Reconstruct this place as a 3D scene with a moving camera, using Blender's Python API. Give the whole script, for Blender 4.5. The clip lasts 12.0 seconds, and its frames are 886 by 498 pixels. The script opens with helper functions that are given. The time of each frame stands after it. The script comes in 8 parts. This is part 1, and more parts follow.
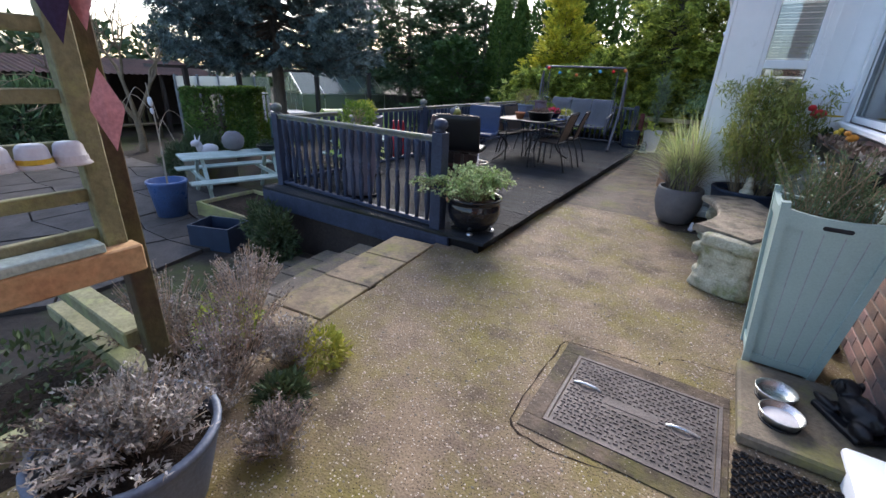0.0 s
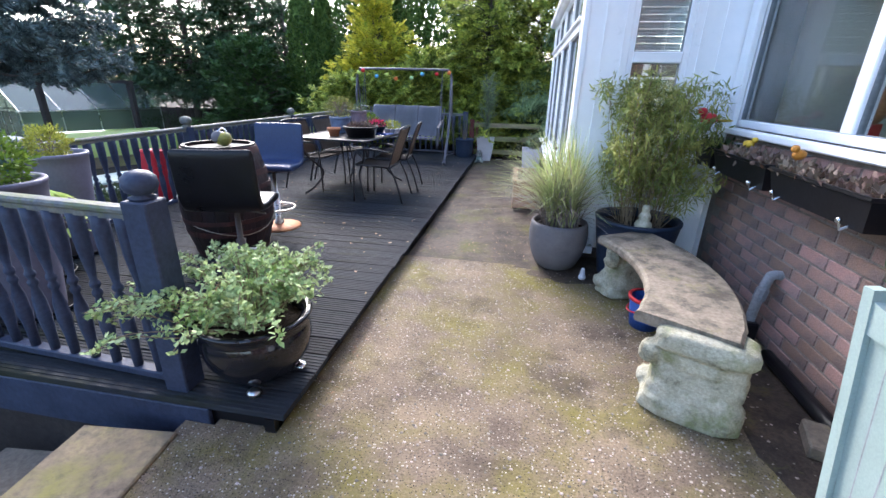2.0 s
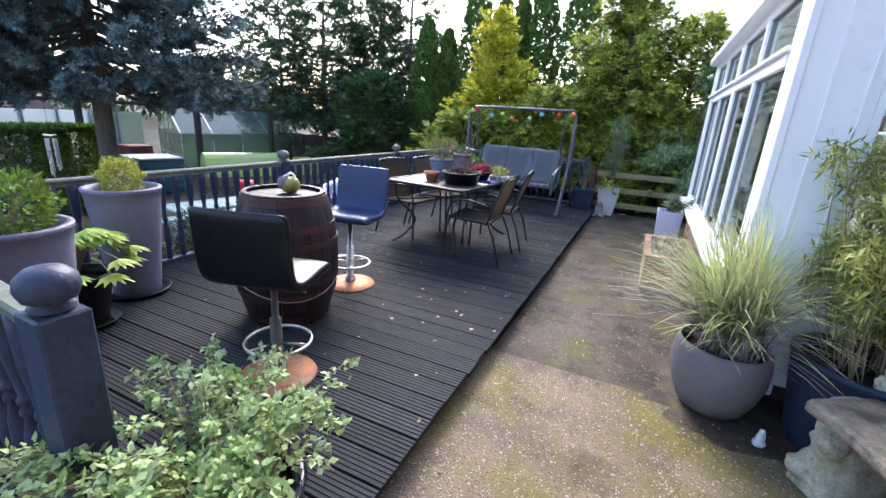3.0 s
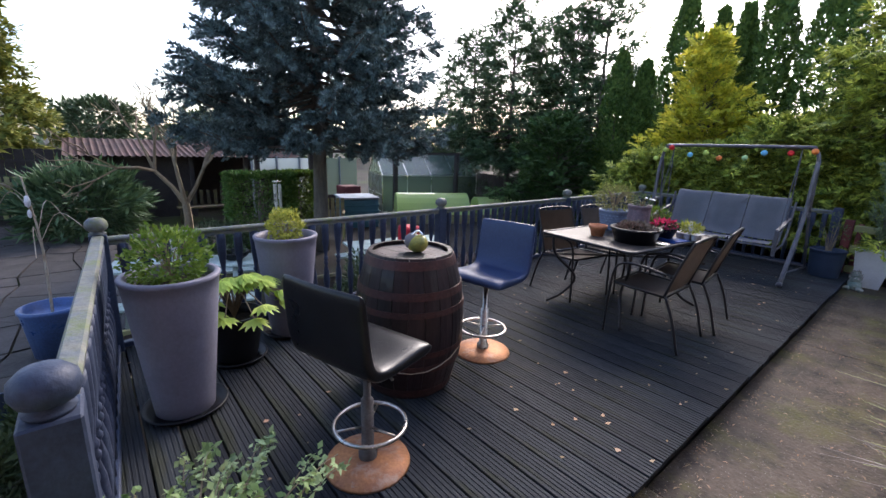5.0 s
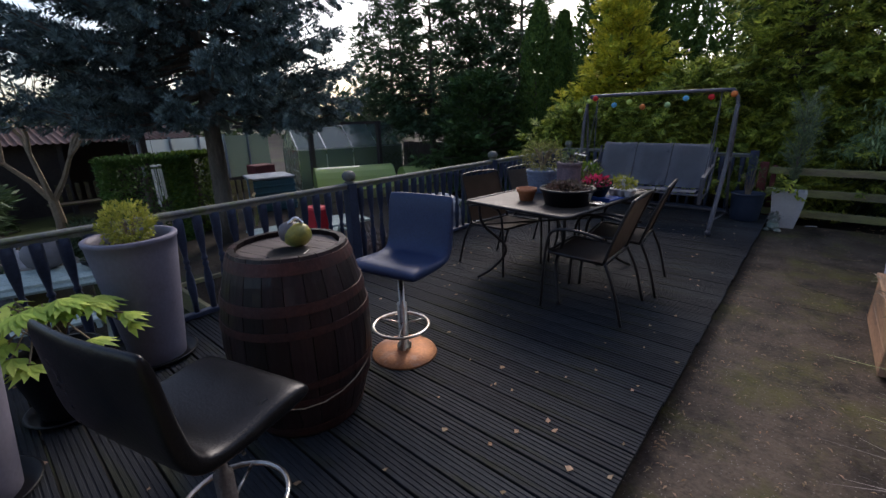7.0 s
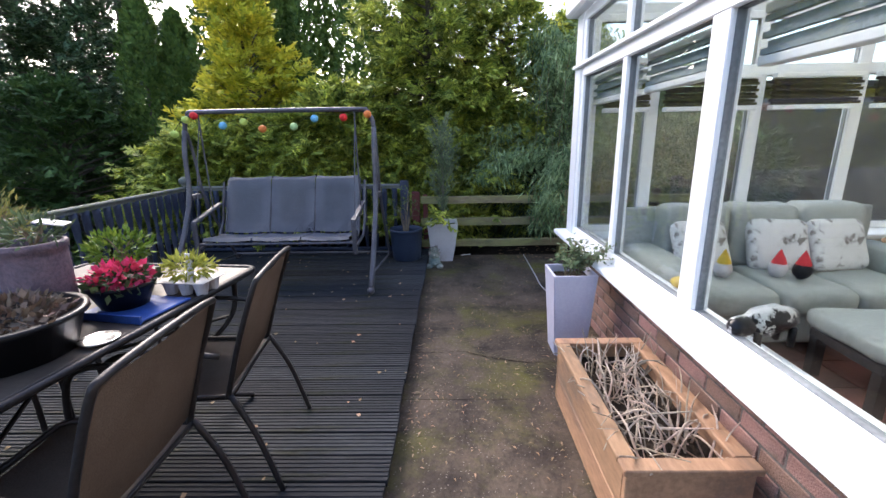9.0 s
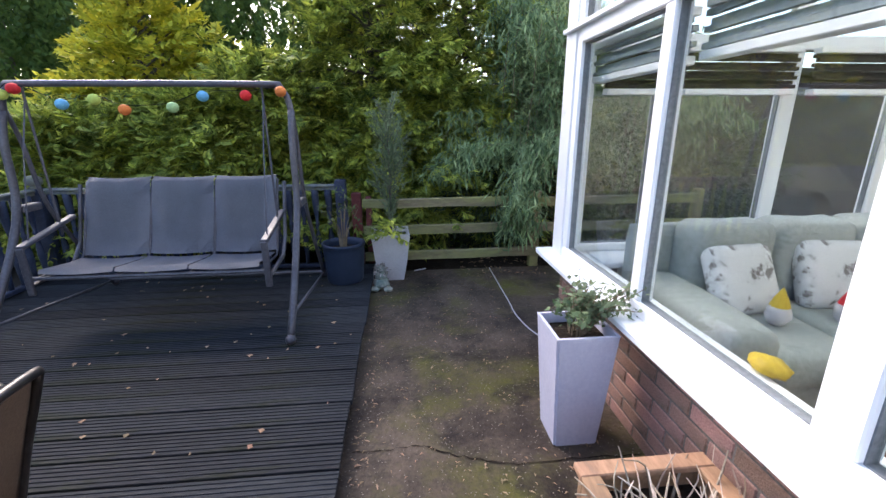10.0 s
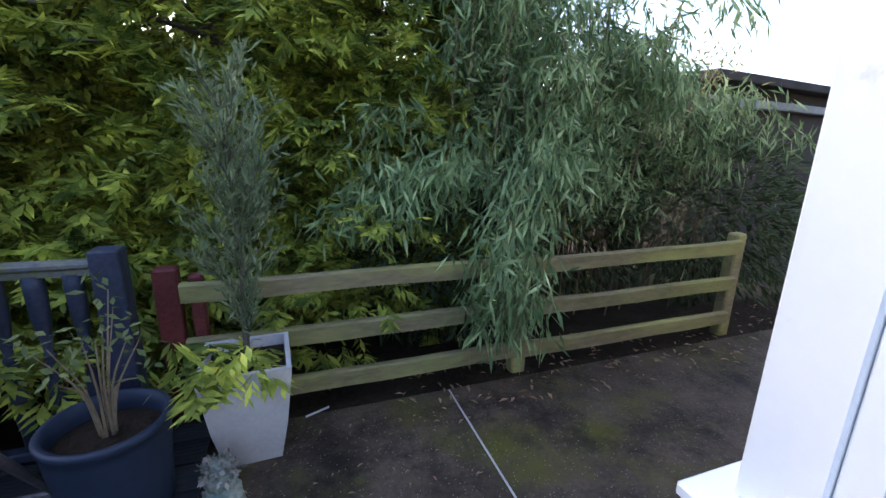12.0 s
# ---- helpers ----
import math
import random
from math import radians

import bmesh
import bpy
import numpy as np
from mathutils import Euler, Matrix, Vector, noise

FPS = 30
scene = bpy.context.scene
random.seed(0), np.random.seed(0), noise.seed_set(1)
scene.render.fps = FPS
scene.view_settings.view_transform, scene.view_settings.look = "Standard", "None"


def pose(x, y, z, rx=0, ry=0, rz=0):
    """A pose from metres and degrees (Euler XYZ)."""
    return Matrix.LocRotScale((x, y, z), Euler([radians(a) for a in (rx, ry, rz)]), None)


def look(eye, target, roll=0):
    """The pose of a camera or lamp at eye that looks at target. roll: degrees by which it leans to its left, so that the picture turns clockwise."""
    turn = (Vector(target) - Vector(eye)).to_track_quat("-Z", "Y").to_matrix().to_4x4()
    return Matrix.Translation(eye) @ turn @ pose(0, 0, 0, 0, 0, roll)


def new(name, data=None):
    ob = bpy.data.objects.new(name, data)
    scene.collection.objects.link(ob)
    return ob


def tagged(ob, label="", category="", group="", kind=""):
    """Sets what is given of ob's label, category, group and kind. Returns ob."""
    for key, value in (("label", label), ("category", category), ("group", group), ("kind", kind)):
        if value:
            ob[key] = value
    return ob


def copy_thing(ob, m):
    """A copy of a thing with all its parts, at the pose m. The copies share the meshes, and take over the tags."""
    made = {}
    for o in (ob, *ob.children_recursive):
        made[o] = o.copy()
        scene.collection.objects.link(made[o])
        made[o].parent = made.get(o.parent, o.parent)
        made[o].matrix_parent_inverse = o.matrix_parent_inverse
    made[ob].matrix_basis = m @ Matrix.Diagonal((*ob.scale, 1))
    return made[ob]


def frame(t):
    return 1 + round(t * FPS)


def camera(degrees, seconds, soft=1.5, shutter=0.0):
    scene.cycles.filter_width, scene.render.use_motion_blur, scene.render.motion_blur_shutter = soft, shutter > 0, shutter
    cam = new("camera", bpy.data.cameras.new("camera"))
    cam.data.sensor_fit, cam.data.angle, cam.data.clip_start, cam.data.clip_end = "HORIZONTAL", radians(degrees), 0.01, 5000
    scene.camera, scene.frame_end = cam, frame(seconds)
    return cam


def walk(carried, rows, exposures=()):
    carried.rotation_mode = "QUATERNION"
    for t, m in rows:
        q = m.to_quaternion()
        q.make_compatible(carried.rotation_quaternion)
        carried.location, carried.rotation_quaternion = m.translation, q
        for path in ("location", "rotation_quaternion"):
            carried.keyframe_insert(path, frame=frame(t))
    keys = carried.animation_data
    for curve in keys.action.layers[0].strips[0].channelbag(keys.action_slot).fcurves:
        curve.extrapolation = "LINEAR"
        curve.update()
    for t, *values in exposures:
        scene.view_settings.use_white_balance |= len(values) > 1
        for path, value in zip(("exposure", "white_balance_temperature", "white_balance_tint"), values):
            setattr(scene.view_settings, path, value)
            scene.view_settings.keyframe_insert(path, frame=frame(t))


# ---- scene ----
cam = camera(92.5, 12.0)
PATH = [
    (0, (0.038, -0.152, 1.452), (-0.944, 1.416, 0.693), 2.5),
    (0.5, (-0.131, 0.182, 1.44), (-0.841, 1.876, 0.647), 1.7),
    (1, (-0.335, 0.578, 1.452), (-0.761, 2.385, 0.707), -0.2),
    (1.5, (-0.468, 1.083, 1.442), (-0.862, 2.902, 0.708), 1.5),
    (2, (-0.596, 1.656, 1.426), (-0.915, 3.498, 0.715), 1.4),
    (2.5, (-0.697, 2.161, 1.45), (-1.21, 3.957, 0.735), 1.3),
    (3, (-0.785, 2.599, 1.5), (-1.58, 4.336, 0.911), 3.7),
    (3.5, (-0.889, 2.912, 1.52), (-1.816, 4.588, 0.943), 1.7),
    (3.7, (-0.903, 2.988, 1.532), (-1.98, 4.576, 0.969), 0.7),
    (5.3, (-0.832, 3.202, 1.6), (-2.329, 4.443, 1.131), 2.1),
    (5.5, (-0.832, 3.21, 1.597), (-2.322, 4.455, 1.115), 2.3),
    (6, (-0.862, 3.241, 1.581), (-2.384, 4.445, 1.098), 0.9),
    (6.5, (-1.006, 3.406, 1.54), (-2.476, 4.648, 0.995), 0.8),
    (7, (-1.128, 3.73, 1.525), (-2.388, 5.162, 0.924), -1.5),
    (7.2, (-1.15, 3.906, 1.512), (-2.341, 5.404, 0.942), -2.7),
    (8.8, (-1.259, 5.564, 1.457), (-1.499, 7.47, 0.901), -1.7),
    (9, (-1.225, 5.764, 1.449), (-1.264, 7.699, 0.944), -1.0),
    (9.5, (-1.207, 6.256, 1.443), (-0.929, 8.151, 0.865), -1.0),
    (10, (-1.206, 6.794, 1.463), (-1.021, 8.704, 0.899), -0.3),
    (10.5, (-1.226, 7.389, 1.442), (-1.131, 9.296, 0.848), -1.8),
    (11, (-1.183, 7.931, 1.441), (-1.093, 9.845, 0.867), 1.0),
    (11.5, (-1.16, 8.47, 1.458), (-0.865, 10.369, 0.903), 1.5),
    (12, (-1.108, 8.967, 1.407), (-0.442, 10.784, 0.904), 1.4),
]
EXPOSURES = tuple((t, e, k, tint) for t, e, k, tint in (
    (0.0, 1.7, 6100, 13), (1.0, 2.05, 5900, 13), (2.0, 2.45, 5900, 14), (3.5, 2.35, 6000, 15), (5.3, 1.6, 6250, 16), (6.0, 1.05, 6350, 16),
    (6.5, 0.8, 6350, 16), (7.2, 0.7, 6300, 16), (8.8, 2.2, 6450, 16), (10.5, 2.36, 6500, 16), (12.0, 2.25, 6350, 16)))
walk(cam, [(t, look(eye, target, roll)) for t, eye, target, roll in PATH], EXPOSURES)

# ---- world and sun ----
world = bpy.data.worlds.new("sky")
world.use_nodes = True
scene.world = world
wn = world.node_tree
sky = wn.nodes.new("ShaderNodeTexSky")
sky.sky_type = "NISHITA"
sky.sun_disc = False
SUN_EL, SUN_AZ = radians(34), radians(-30)
sky.sun_elevation, sky.sun_rotation = SUN_EL, SUN_AZ
sky.dust_density = 2.2
sky.air_density = 1.0
wn.links.new(sky.outputs[0], wn.nodes["Background"].inputs[0])
wn.nodes["Background"].inputs[1].default_value = 0.14
sun_data = bpy.data.lights.new("sun", "SUN")
sun_data.energy, sun_data.angle, sun_data.color = 1.1, radians(26), (1.0, 0.94, 0.86)
sun = new("sun", sun_data)
toward = Vector((math.sin(SUN_AZ) * math.cos(SUN_EL), math.cos(SUN_AZ) * math.cos(SUN_EL), math.sin(SUN_EL)))
sun.matrix_world = look(toward * 50, (0, 0, 0))

# ---- materials ----
MATS = {}


def mat(name, c1, c2=None, rough=0.7, metal=0.0, scale=3.0, fine=60.0, bump=0.15, vary=0.0, island=0.0, fleck=None, stain=None,
        stretch=(1, 1, 1), spec=0.25, stain2=None, translucent=0.0, coat=0.0, bdist=0.01, grain=0.35, grit=None):
    """A principled surface: two colours mixed over broad noise, fine grain and relief, and what else is asked for."""
    if name in MATS:
        return MATS[name]
    m = bpy.data.materials.new(name)
    m.use_nodes = True
    nt = m.node_tree
    N, L = nt.nodes, nt.links
    p = N["Principled BSDF"]
    co = N.new("ShaderNodeTexCoord")
    mp = N.new("ShaderNodeMapping")
    mp.inputs["Scale"].default_value = stretch
    L.new(co.outputs["Object"], mp.inputs[0])

    def noise_node(sc, detail=4.0, rgh=0.6):
        n = N.new("ShaderNodeTexNoise")
        n.inputs["Scale"].default_value, n.inputs["Detail"].default_value, n.inputs["Roughness"].default_value = sc, detail, rgh
        L.new(mp.outputs[0], n.inputs["Vector"])
        return n

    def mix(fac, a, b, kind="MIX"):
        x = N.new("ShaderNodeMix")
        x.data_type, x.blend_type = "RGBA", kind
        for sock, v in ((x.inputs[0], fac), (x.inputs[6], a), (x.inputs[7], b)):
            if hasattr(v, "links"):
                L.new(v, sock)
            elif isinstance(v, (int, float)):
                sock.default_value = v
            else:
                sock.default_value = (*v[:3], 1)
        return x.outputs[2]

    def ramp(sock, lo, hi):
        r = N.new("ShaderNodeMapRange")
        r.inputs[1].default_value, r.inputs[2].default_value = lo, hi
        L.new(sock, r.inputs[0])
        return r.outputs[0]

    c2 = c2 or tuple(v * 0.7 for v in c1)
    big, small = noise_node(scale), noise_node(fine, 3.0)
    col = mix(ramp(big.outputs[0], 0.35, 0.65), c1, c2)
    col = mix(grain, col, mix(ramp(small.outputs[0], 0.3, 0.7), (0.35, 0.35, 0.35), (1, 1, 1)), "OVERLAY")
    if stain:
        colour, sc, lo, hi = stain
        col = mix(ramp(noise_node(sc, 6.0, 0.7).outputs[0], lo, hi), col, colour)
    if stain2:
        colour, sc, lo, hi = stain2
        col = mix(ramp(noise_node(sc, 8.0, 0.75).outputs[0], lo, hi), col, colour)
    for colour, sc, size in (f for f in (fleck, grit) if f):
        v = N.new("ShaderNodeTexVoronoi")
        v.inputs["Scale"].default_value = sc
        L.new(mp.outputs[0], v.inputs["Vector"])
        pick = N.new("ShaderNodeMath")
        pick.operation = "MULTIPLY"
        L.new(ramp(v.outputs["Distance"], size, size * 0.7), pick.inputs[0])
        L.new(ramp(v.outputs["Color"], 0.4, 0.55), pick.inputs[1])
        col = mix(pick.outputs[0], col, colour)
    for amount, kind, out in ((vary, "ShaderNodeObjectInfo", "Random"), (island, "ShaderNodeNewGeometry", "Random Per Island")):
        if amount:
            o = N.new(kind)
            h = N.new("ShaderNodeHueSaturation")
            r = N.new("ShaderNodeMapRange")
            r.inputs[3].default_value, r.inputs[4].default_value = 1 - amount, 1 + amount
            L.new(o.outputs[out], r.inputs[0])
            L.new(r.outputs[0], h.inputs["Value"])
            r2 = N.new("ShaderNodeMapRange")
            r2.inputs[3].default_value, r2.inputs[4].default_value = 0.5 + amount * 0.05, 0.5 - amount * 0.05
            L.new(o.outputs[out], r2.inputs[0])
            L.new(r2.outputs[0], h.inputs["Hue"])
            L.new(col, h.inputs["Color"])
            col = h.outputs[0]
    L.new(col, p.inputs["Base Color"])
    rr = N.new("ShaderNodeMapRange")
    rr.inputs[3].default_value, rr.inputs[4].default_value = max(rough - 0.12, 0.02), min(rough + 0.12, 1)
    L.new(big.outputs[0], rr.inputs[0])
    L.new(rr.outputs[0], p.inputs["Roughness"])
    p.inputs["Metallic"].default_value = metal
    p.inputs["Specular IOR Level"].default_value = spec
    p.inputs["Coat Weight"].default_value = coat
    if bump:
        b = N.new("ShaderNodeBump")
        b.inputs["Strength"].default_value, b.inputs["Distance"].default_value = bump, bdist
        L.new(small.outputs[0], b.inputs["Height"])
        L.new(b.outputs[0], p.inputs["Normal"])
    if translucent:
        tr = N.new("ShaderNodeBsdfTranslucent")
        L.new(col, tr.inputs[0])
        ms = N.new("ShaderNodeMixShader")
        ms.inputs[0].default_value = translucent
        L.new(p.outputs[0], ms.inputs[1])
        L.new(tr.outputs[0], ms.inputs[2])
        L.new(ms.outputs[0], N["Material Output"].inputs[0])
    MATS[name] = m
    return m


def glass_mat(name, tint=(0.92, 0.95, 0.95), ior=0.06, cloudy=0.0):
    m = bpy.data.materials.new(name)
    m.use_nodes = True
    N, L = m.node_tree.nodes, m.node_tree.links
    N.remove(N["Principled BSDF"])
    t, g, f, x = (N.new("ShaderNodeBsdf" + k) if k in ("Transparent", "Glossy") else N.new("ShaderNode" + k) for k in ("Transparent", "Glossy", "LayerWeight", "MixShader"))
    t.inputs[0].default_value = (*tint, 1)
    g.inputs["Roughness"].default_value = 0.02
    f.inputs[0].default_value = 0.5
    pw, ml = N.new("ShaderNodeMath"), N.new("ShaderNodeMath")
    pw.operation, ml.operation = "POWER", "MULTIPLY_ADD"
    pw.inputs[1].default_value, ml.inputs[1].default_value, ml.inputs[2].default_value = 5.0, 0.9, ior
    L.new(f.outputs["Facing"], pw.inputs[0])
    L.new(pw.outputs[0], ml.inputs[0])
    L.new(ml.outputs[0], x.inputs[0])
    last = t.outputs[0]
    if cloudy:
        d, y = N.new("ShaderNodeBsdfTranslucent"), N.new("ShaderNodeMixShader")
        d2, z = N.new("ShaderNodeBsdfDiffuse"), N.new("ShaderNodeMixShader")
        z.inputs[0].default_value = 0.5
        L.new(d.outputs[0], z.inputs[1])
        L.new(d2.outputs[0], z.inputs[2])
        d.inputs[0].default_value = d2.inputs[0].default_value = (*tint, 1)
        y.inputs[0].default_value = cloudy
        L.new(last, y.inputs[1])
        L.new(z.outputs[0], y.inputs[2])
        last = y.outputs[0]
    L.new(last, x.inputs[1])
    L.new(g.outputs[0], x.inputs[2])
    L.new(x.outputs[0], N["Material Output"].inputs[0])
    return m


GLASS = glass_mat("window_glass", ior=0.09)
POLY = glass_mat("cloudy_polycarbonate", (0.85, 0.9, 0.88), 0.06, 0.55)
HORT = glass_mat("dull_horticultural_glass", (0.5, 0.57, 0.5), 0.07, 0.28)
CLOCHE = glass_mat("green_netting", (0.7, 0.82, 0.32), 0.02, 0.9)
CONCRETE = mat("aggregate_concrete", (0.2, 0.15, 0.098), (0.115, 0.086, 0.062), 0.75, scale=2.6, fine=85, bump=1.0, fleck=((0.46, 0.41, 0.34), 62, 0.27), grit=((0.035, 0.026, 0.02), 95, 0.3), grain=0.6, stain=((0.17, 0.145, 0.03), 1.4, 0.44, 0.66), stain2=((0.055, 0.042, 0.032), 1.9, 0.52, 0.7), spec=0.2)
SMOOTH = mat("smooth_concrete", (0.112, 0.084, 0.061), (0.054, 0.041, 0.031), 0.6, scale=2.2, fine=45, bump=0.8, stain=((0.1, 0.096, 0.022), 1.5, 0.5, 0.68), stain2=((0.028, 0.021, 0.018), 2.3, 0.46, 0.64), spec=0.12, fleck=((0.26, 0.225, 0.19), 60, 0.2))
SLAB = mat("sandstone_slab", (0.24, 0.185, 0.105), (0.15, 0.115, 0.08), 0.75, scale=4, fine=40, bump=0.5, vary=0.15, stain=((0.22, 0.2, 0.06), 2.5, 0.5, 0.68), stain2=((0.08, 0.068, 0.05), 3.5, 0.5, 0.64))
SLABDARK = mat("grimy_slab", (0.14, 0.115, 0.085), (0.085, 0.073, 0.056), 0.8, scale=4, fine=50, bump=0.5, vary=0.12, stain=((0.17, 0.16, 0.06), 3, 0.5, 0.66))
SOIL = mat("soil", (0.018, 0.013, 0.01), (0.035, 0.026, 0.019), 0.95, scale=4, fine=30, bump=1.0, bdist=0.03, spec=0.1)
EARTH = mat("garden_ground", (0.045, 0.038, 0.032), (0.022, 0.018, 0.014), 0.85, scale=0.5, fine=14, bump=0.7, bdist=0.02, spec=0.1, stain=((0.045, 0.058, 0.02), 0.35, 0.5, 0.62))
CRAZY = mat("crazy_paving_stone", (0.06, 0.052, 0.047), (0.035, 0.03, 0.027), 0.75, scale=2, fine=25, bump=0.4, vary=0.15)
LAWN = mat("lawn", (0.12, 0.17, 0.04), (0.2, 0.24, 0.07), 0.9, scale=1, fine=40, bump=0.8)
DECK = mat("deck_board_wood", (0.016, 0.018, 0.022), (0.033, 0.036, 0.04), 0.68, scale=2.6, fine=45, bump=0.4, vary=0.28, stretch=(0.25, 1, 1), stain=((0.055, 0.06, 0.014), 1.3, 0.52, 0.66), stain2=((0.007, 0.007, 0.009), 1.3, 0.5, 0.66), spec=0.1)
RAIL = mat("slate_blue_paint", (0.036, 0.046, 0.078), (0.026, 0.034, 0.058), 0.5, scale=6, fine=50, bump=0.25, vary=0.08)
RAILTOP = mat("weathered_rail_paint", (0.09, 0.1, 0.11), (0.16, 0.155, 0.12), 0.6, scale=8, fine=50, bump=0.35, stretch=(1, 1, 1), stain=((0.12, 0.14, 0.06), 9, 0.5, 0.65))
BRICK = mat("red_brick", (0.25, 0.155, 0.125), (0.165, 0.125, 0.12), 0.85, scale=9, fine=120, bump=0.5, vary=0.32, stain=((0.14, 0.105, 0.1), 3, 0.5, 0.66))
BRICKJ = mat("red_brick_joined", (0.27, 0.15, 0.11), (0.18, 0.12, 0.105), 0.85, scale=9, fine=120, bump=0.5, island=0.3)
BRICKP = mat("pale_red_brick", (0.34, 0.2, 0.16), (0.24, 0.155, 0.13), 0.85, scale=9, fine=120, bump=0.6, vary=0.28, stain=((0.16, 0.13, 0.09), 4, 0.52, 0.68))
MORTAR = mat("mortar", (0.2, 0.175, 0.155), (0.12, 0.105, 0.095), 0.95, scale=5, fine=90, bump=0.6)
PVC = mat("white_pvc", (0.87, 0.88, 0.9), (0.82, 0.84, 0.86), 0.32, scale=3, fine=30, bump=0.02, grain=0.08, stain=((0.55, 0.56, 0.54), 3.5, 0.62, 0.8))
PVCIN = mat("cream_plaster", (0.66, 0.62, 0.55), (0.6, 0.57, 0.5), 0.7, scale=2, fine=60, bump=0.05)
GASKET = mat("grey_window_seal", (0.2, 0.215, 0.23), rough=0.5, bump=0)
LEAD = mat("grey_plastic_trim", (0.25, 0.26, 0.28), rough=0.5, bump=0.05)
FENCEW = mat("mossy_fence_wood", (0.23, 0.185, 0.125), (0.17, 0.15, 0.075), 0.85, scale=4, fine=40, bump=0.5, vary=0.15, stretch=(0.3, 1, 1), stain=((0.33, 0.33, 0.12), 3, 0.45, 0.65))
TIMBER = mat("new_planter_timber", (0.36, 0.215, 0.125), (0.28, 0.165, 0.1), 0.7, scale=5, fine=45, bump=0.3, stretch=(1, 0.25, 1), vary=0.1, stain=((0.2, 0.14, 0.1), 5, 0.55, 0.7))
TRELLIS = mat("green_weathered_timber", (0.23, 0.22, 0.13), (0.15, 0.145, 0.08), 0.8, scale=4, fine=40, bump=0.5, stain=((0.28, 0.3, 0.13), 6, 0.5, 0.66))
POSTW = mat("brown_stained_timber", (0.055, 0.035, 0.026), (0.085, 0.08, 0.032), 0.8, scale=4, fine=40, bump=0.4)
ORANGEW = mat("orange_stained_timber", (0.38, 0.2, 0.1), (0.42, 0.3, 0.16), 0.7, scale=4, fine=40, bump=0.3)
DARKW = mat("dark_creosoted_wood", (0.035, 0.028, 0.026), (0.05, 0.04, 0.035), 0.8, scale=3, fine=40, bump=0.4)
REDW = mat("dark_red_paint", (0.16, 0.04, 0.04), rough=0.6)
PALEGREENW = mat("pale_green_bench_paint", (0.36, 0.42, 0.38), (0.28, 0.34, 0.3), 0.7, scale=5, fine=50, bump=0.3)
MINT = mat("mint_grey_paint", (0.29, 0.37, 0.345), (0.26, 0.335, 0.31), 0.5, scale=3, fine=120, bump=0.05, grain=0.1, stain=((0.22, 0.27, 0.23), 5, 0.6, 0.85))
STONE = mat("cream_cast_stone", (0.42, 0.39, 0.3), (0.27, 0.255, 0.18), 0.85, scale=9, fine=80, bump=0.6, stain=((0.2, 0.21, 0.1), 6, 0.5, 0.66), stain2=((0.12, 0.11, 0.08), 9, 0.56, 0.7))
SEATST = mat("weathered_stone_seat", (0.24, 0.2, 0.15), (0.12, 0.1, 0.075), 0.85, scale=8, fine=50, bump=0.9, stain=((0.09, 0.08, 0.062), 8, 0.5, 0.64), stain2=((0.22, 0.2, 0.09), 5, 0.55, 0.7))
IRON = mat("cast_iron", (0.12, 0.105, 0.1), (0.08, 0.07, 0.066), 0.6, metal=0.3, scale=5, fine=80, bump=0.4)
STEEL = mat("stainless_steel", (0.6, 0.6, 0.6), (0.5, 0.5, 0.5), 0.28, metal=1.0, fine=60, bump=0.02)
CHROME = mat("worn_chrome", (0.55, 0.54, 0.52), (0.4, 0.33, 0.27), 0.3, metal=1.0, scale=12, fine=60, bump=0.08)
RUST = mat("rusty_steel", (0.42, 0.19, 0.08), (0.3, 0.14, 0.08), 0.6, metal=0.35, scale=9, fine=60, bump=0.2, stain=((0.45, 0.33, 0.26), 8, 0.55, 0.7))
LEATHER = mat("black_leatherette", (0.005, 0.005, 0.006), (0.009, 0.009, 0.011), 0.3, scale=5, fine=120, bump=0.12)
LEATHERB = mat("navy_leatherette", (0.02, 0.035, 0.085), (0.03, 0.045, 0.1), 0.35, scale=5, fine=120, bump=0.12)
BARREL = mat("dark_barrel_oak", (0.026, 0.013, 0.012), (0.012, 0.008, 0.009), 0.5, scale=7, fine=50, bump=0.3, vary=0.45, stretch=(1, 1, 0.2), coat=0.12)
BARTOP = mat("weathered_barrel_head", (0.12, 0.095, 0.085), (0.07, 0.058, 0.052), 0.6, scale=7, fine=50, bump=0.3, vary=0.1, stretch=(0.2, 1, 1))
HOOP = mat("rusted_hoop_iron", (0.07, 0.03, 0.026), (0.045, 0.026, 0.025), 0.55, metal=0.4, scale=9, fine=60, bump=0.25)
TAUPE = mat("taupe_plastic_pot", (0.19, 0.18, 0.225), (0.155, 0.145, 0.18), 0.55, scale=2, fine=50, grain=0.12, bump=0.12, stain=((0.12, 0.11, 0.12), 2.5, 0.55, 0.72))
GREYPOT = mat("grey_fibre_pot", (0.16, 0.15, 0.155), (0.12, 0.115, 0.12), 0.6, scale=4, fine=60, grain=0.12, bump=0.15)
NAVYPOT = mat("navy_plastic_pot", (0.022, 0.034, 0.062), (0.017, 0.027, 0.05), 0.5, scale=4, fine=60, grain=0.12, bump=0.08)
BLUEPOT = mat("blue_glazed_pot", (0.06, 0.11, 0.26), (0.05, 0.08, 0.18), 0.3, scale=4, fine=60, bump=0.05)
BLACKPOT = mat("glossy_black_glaze", (0.008, 0.008, 0.011), (0.012, 0.012, 0.015), 0.12, scale=4, fine=60, bump=0.02, coat=0.4)
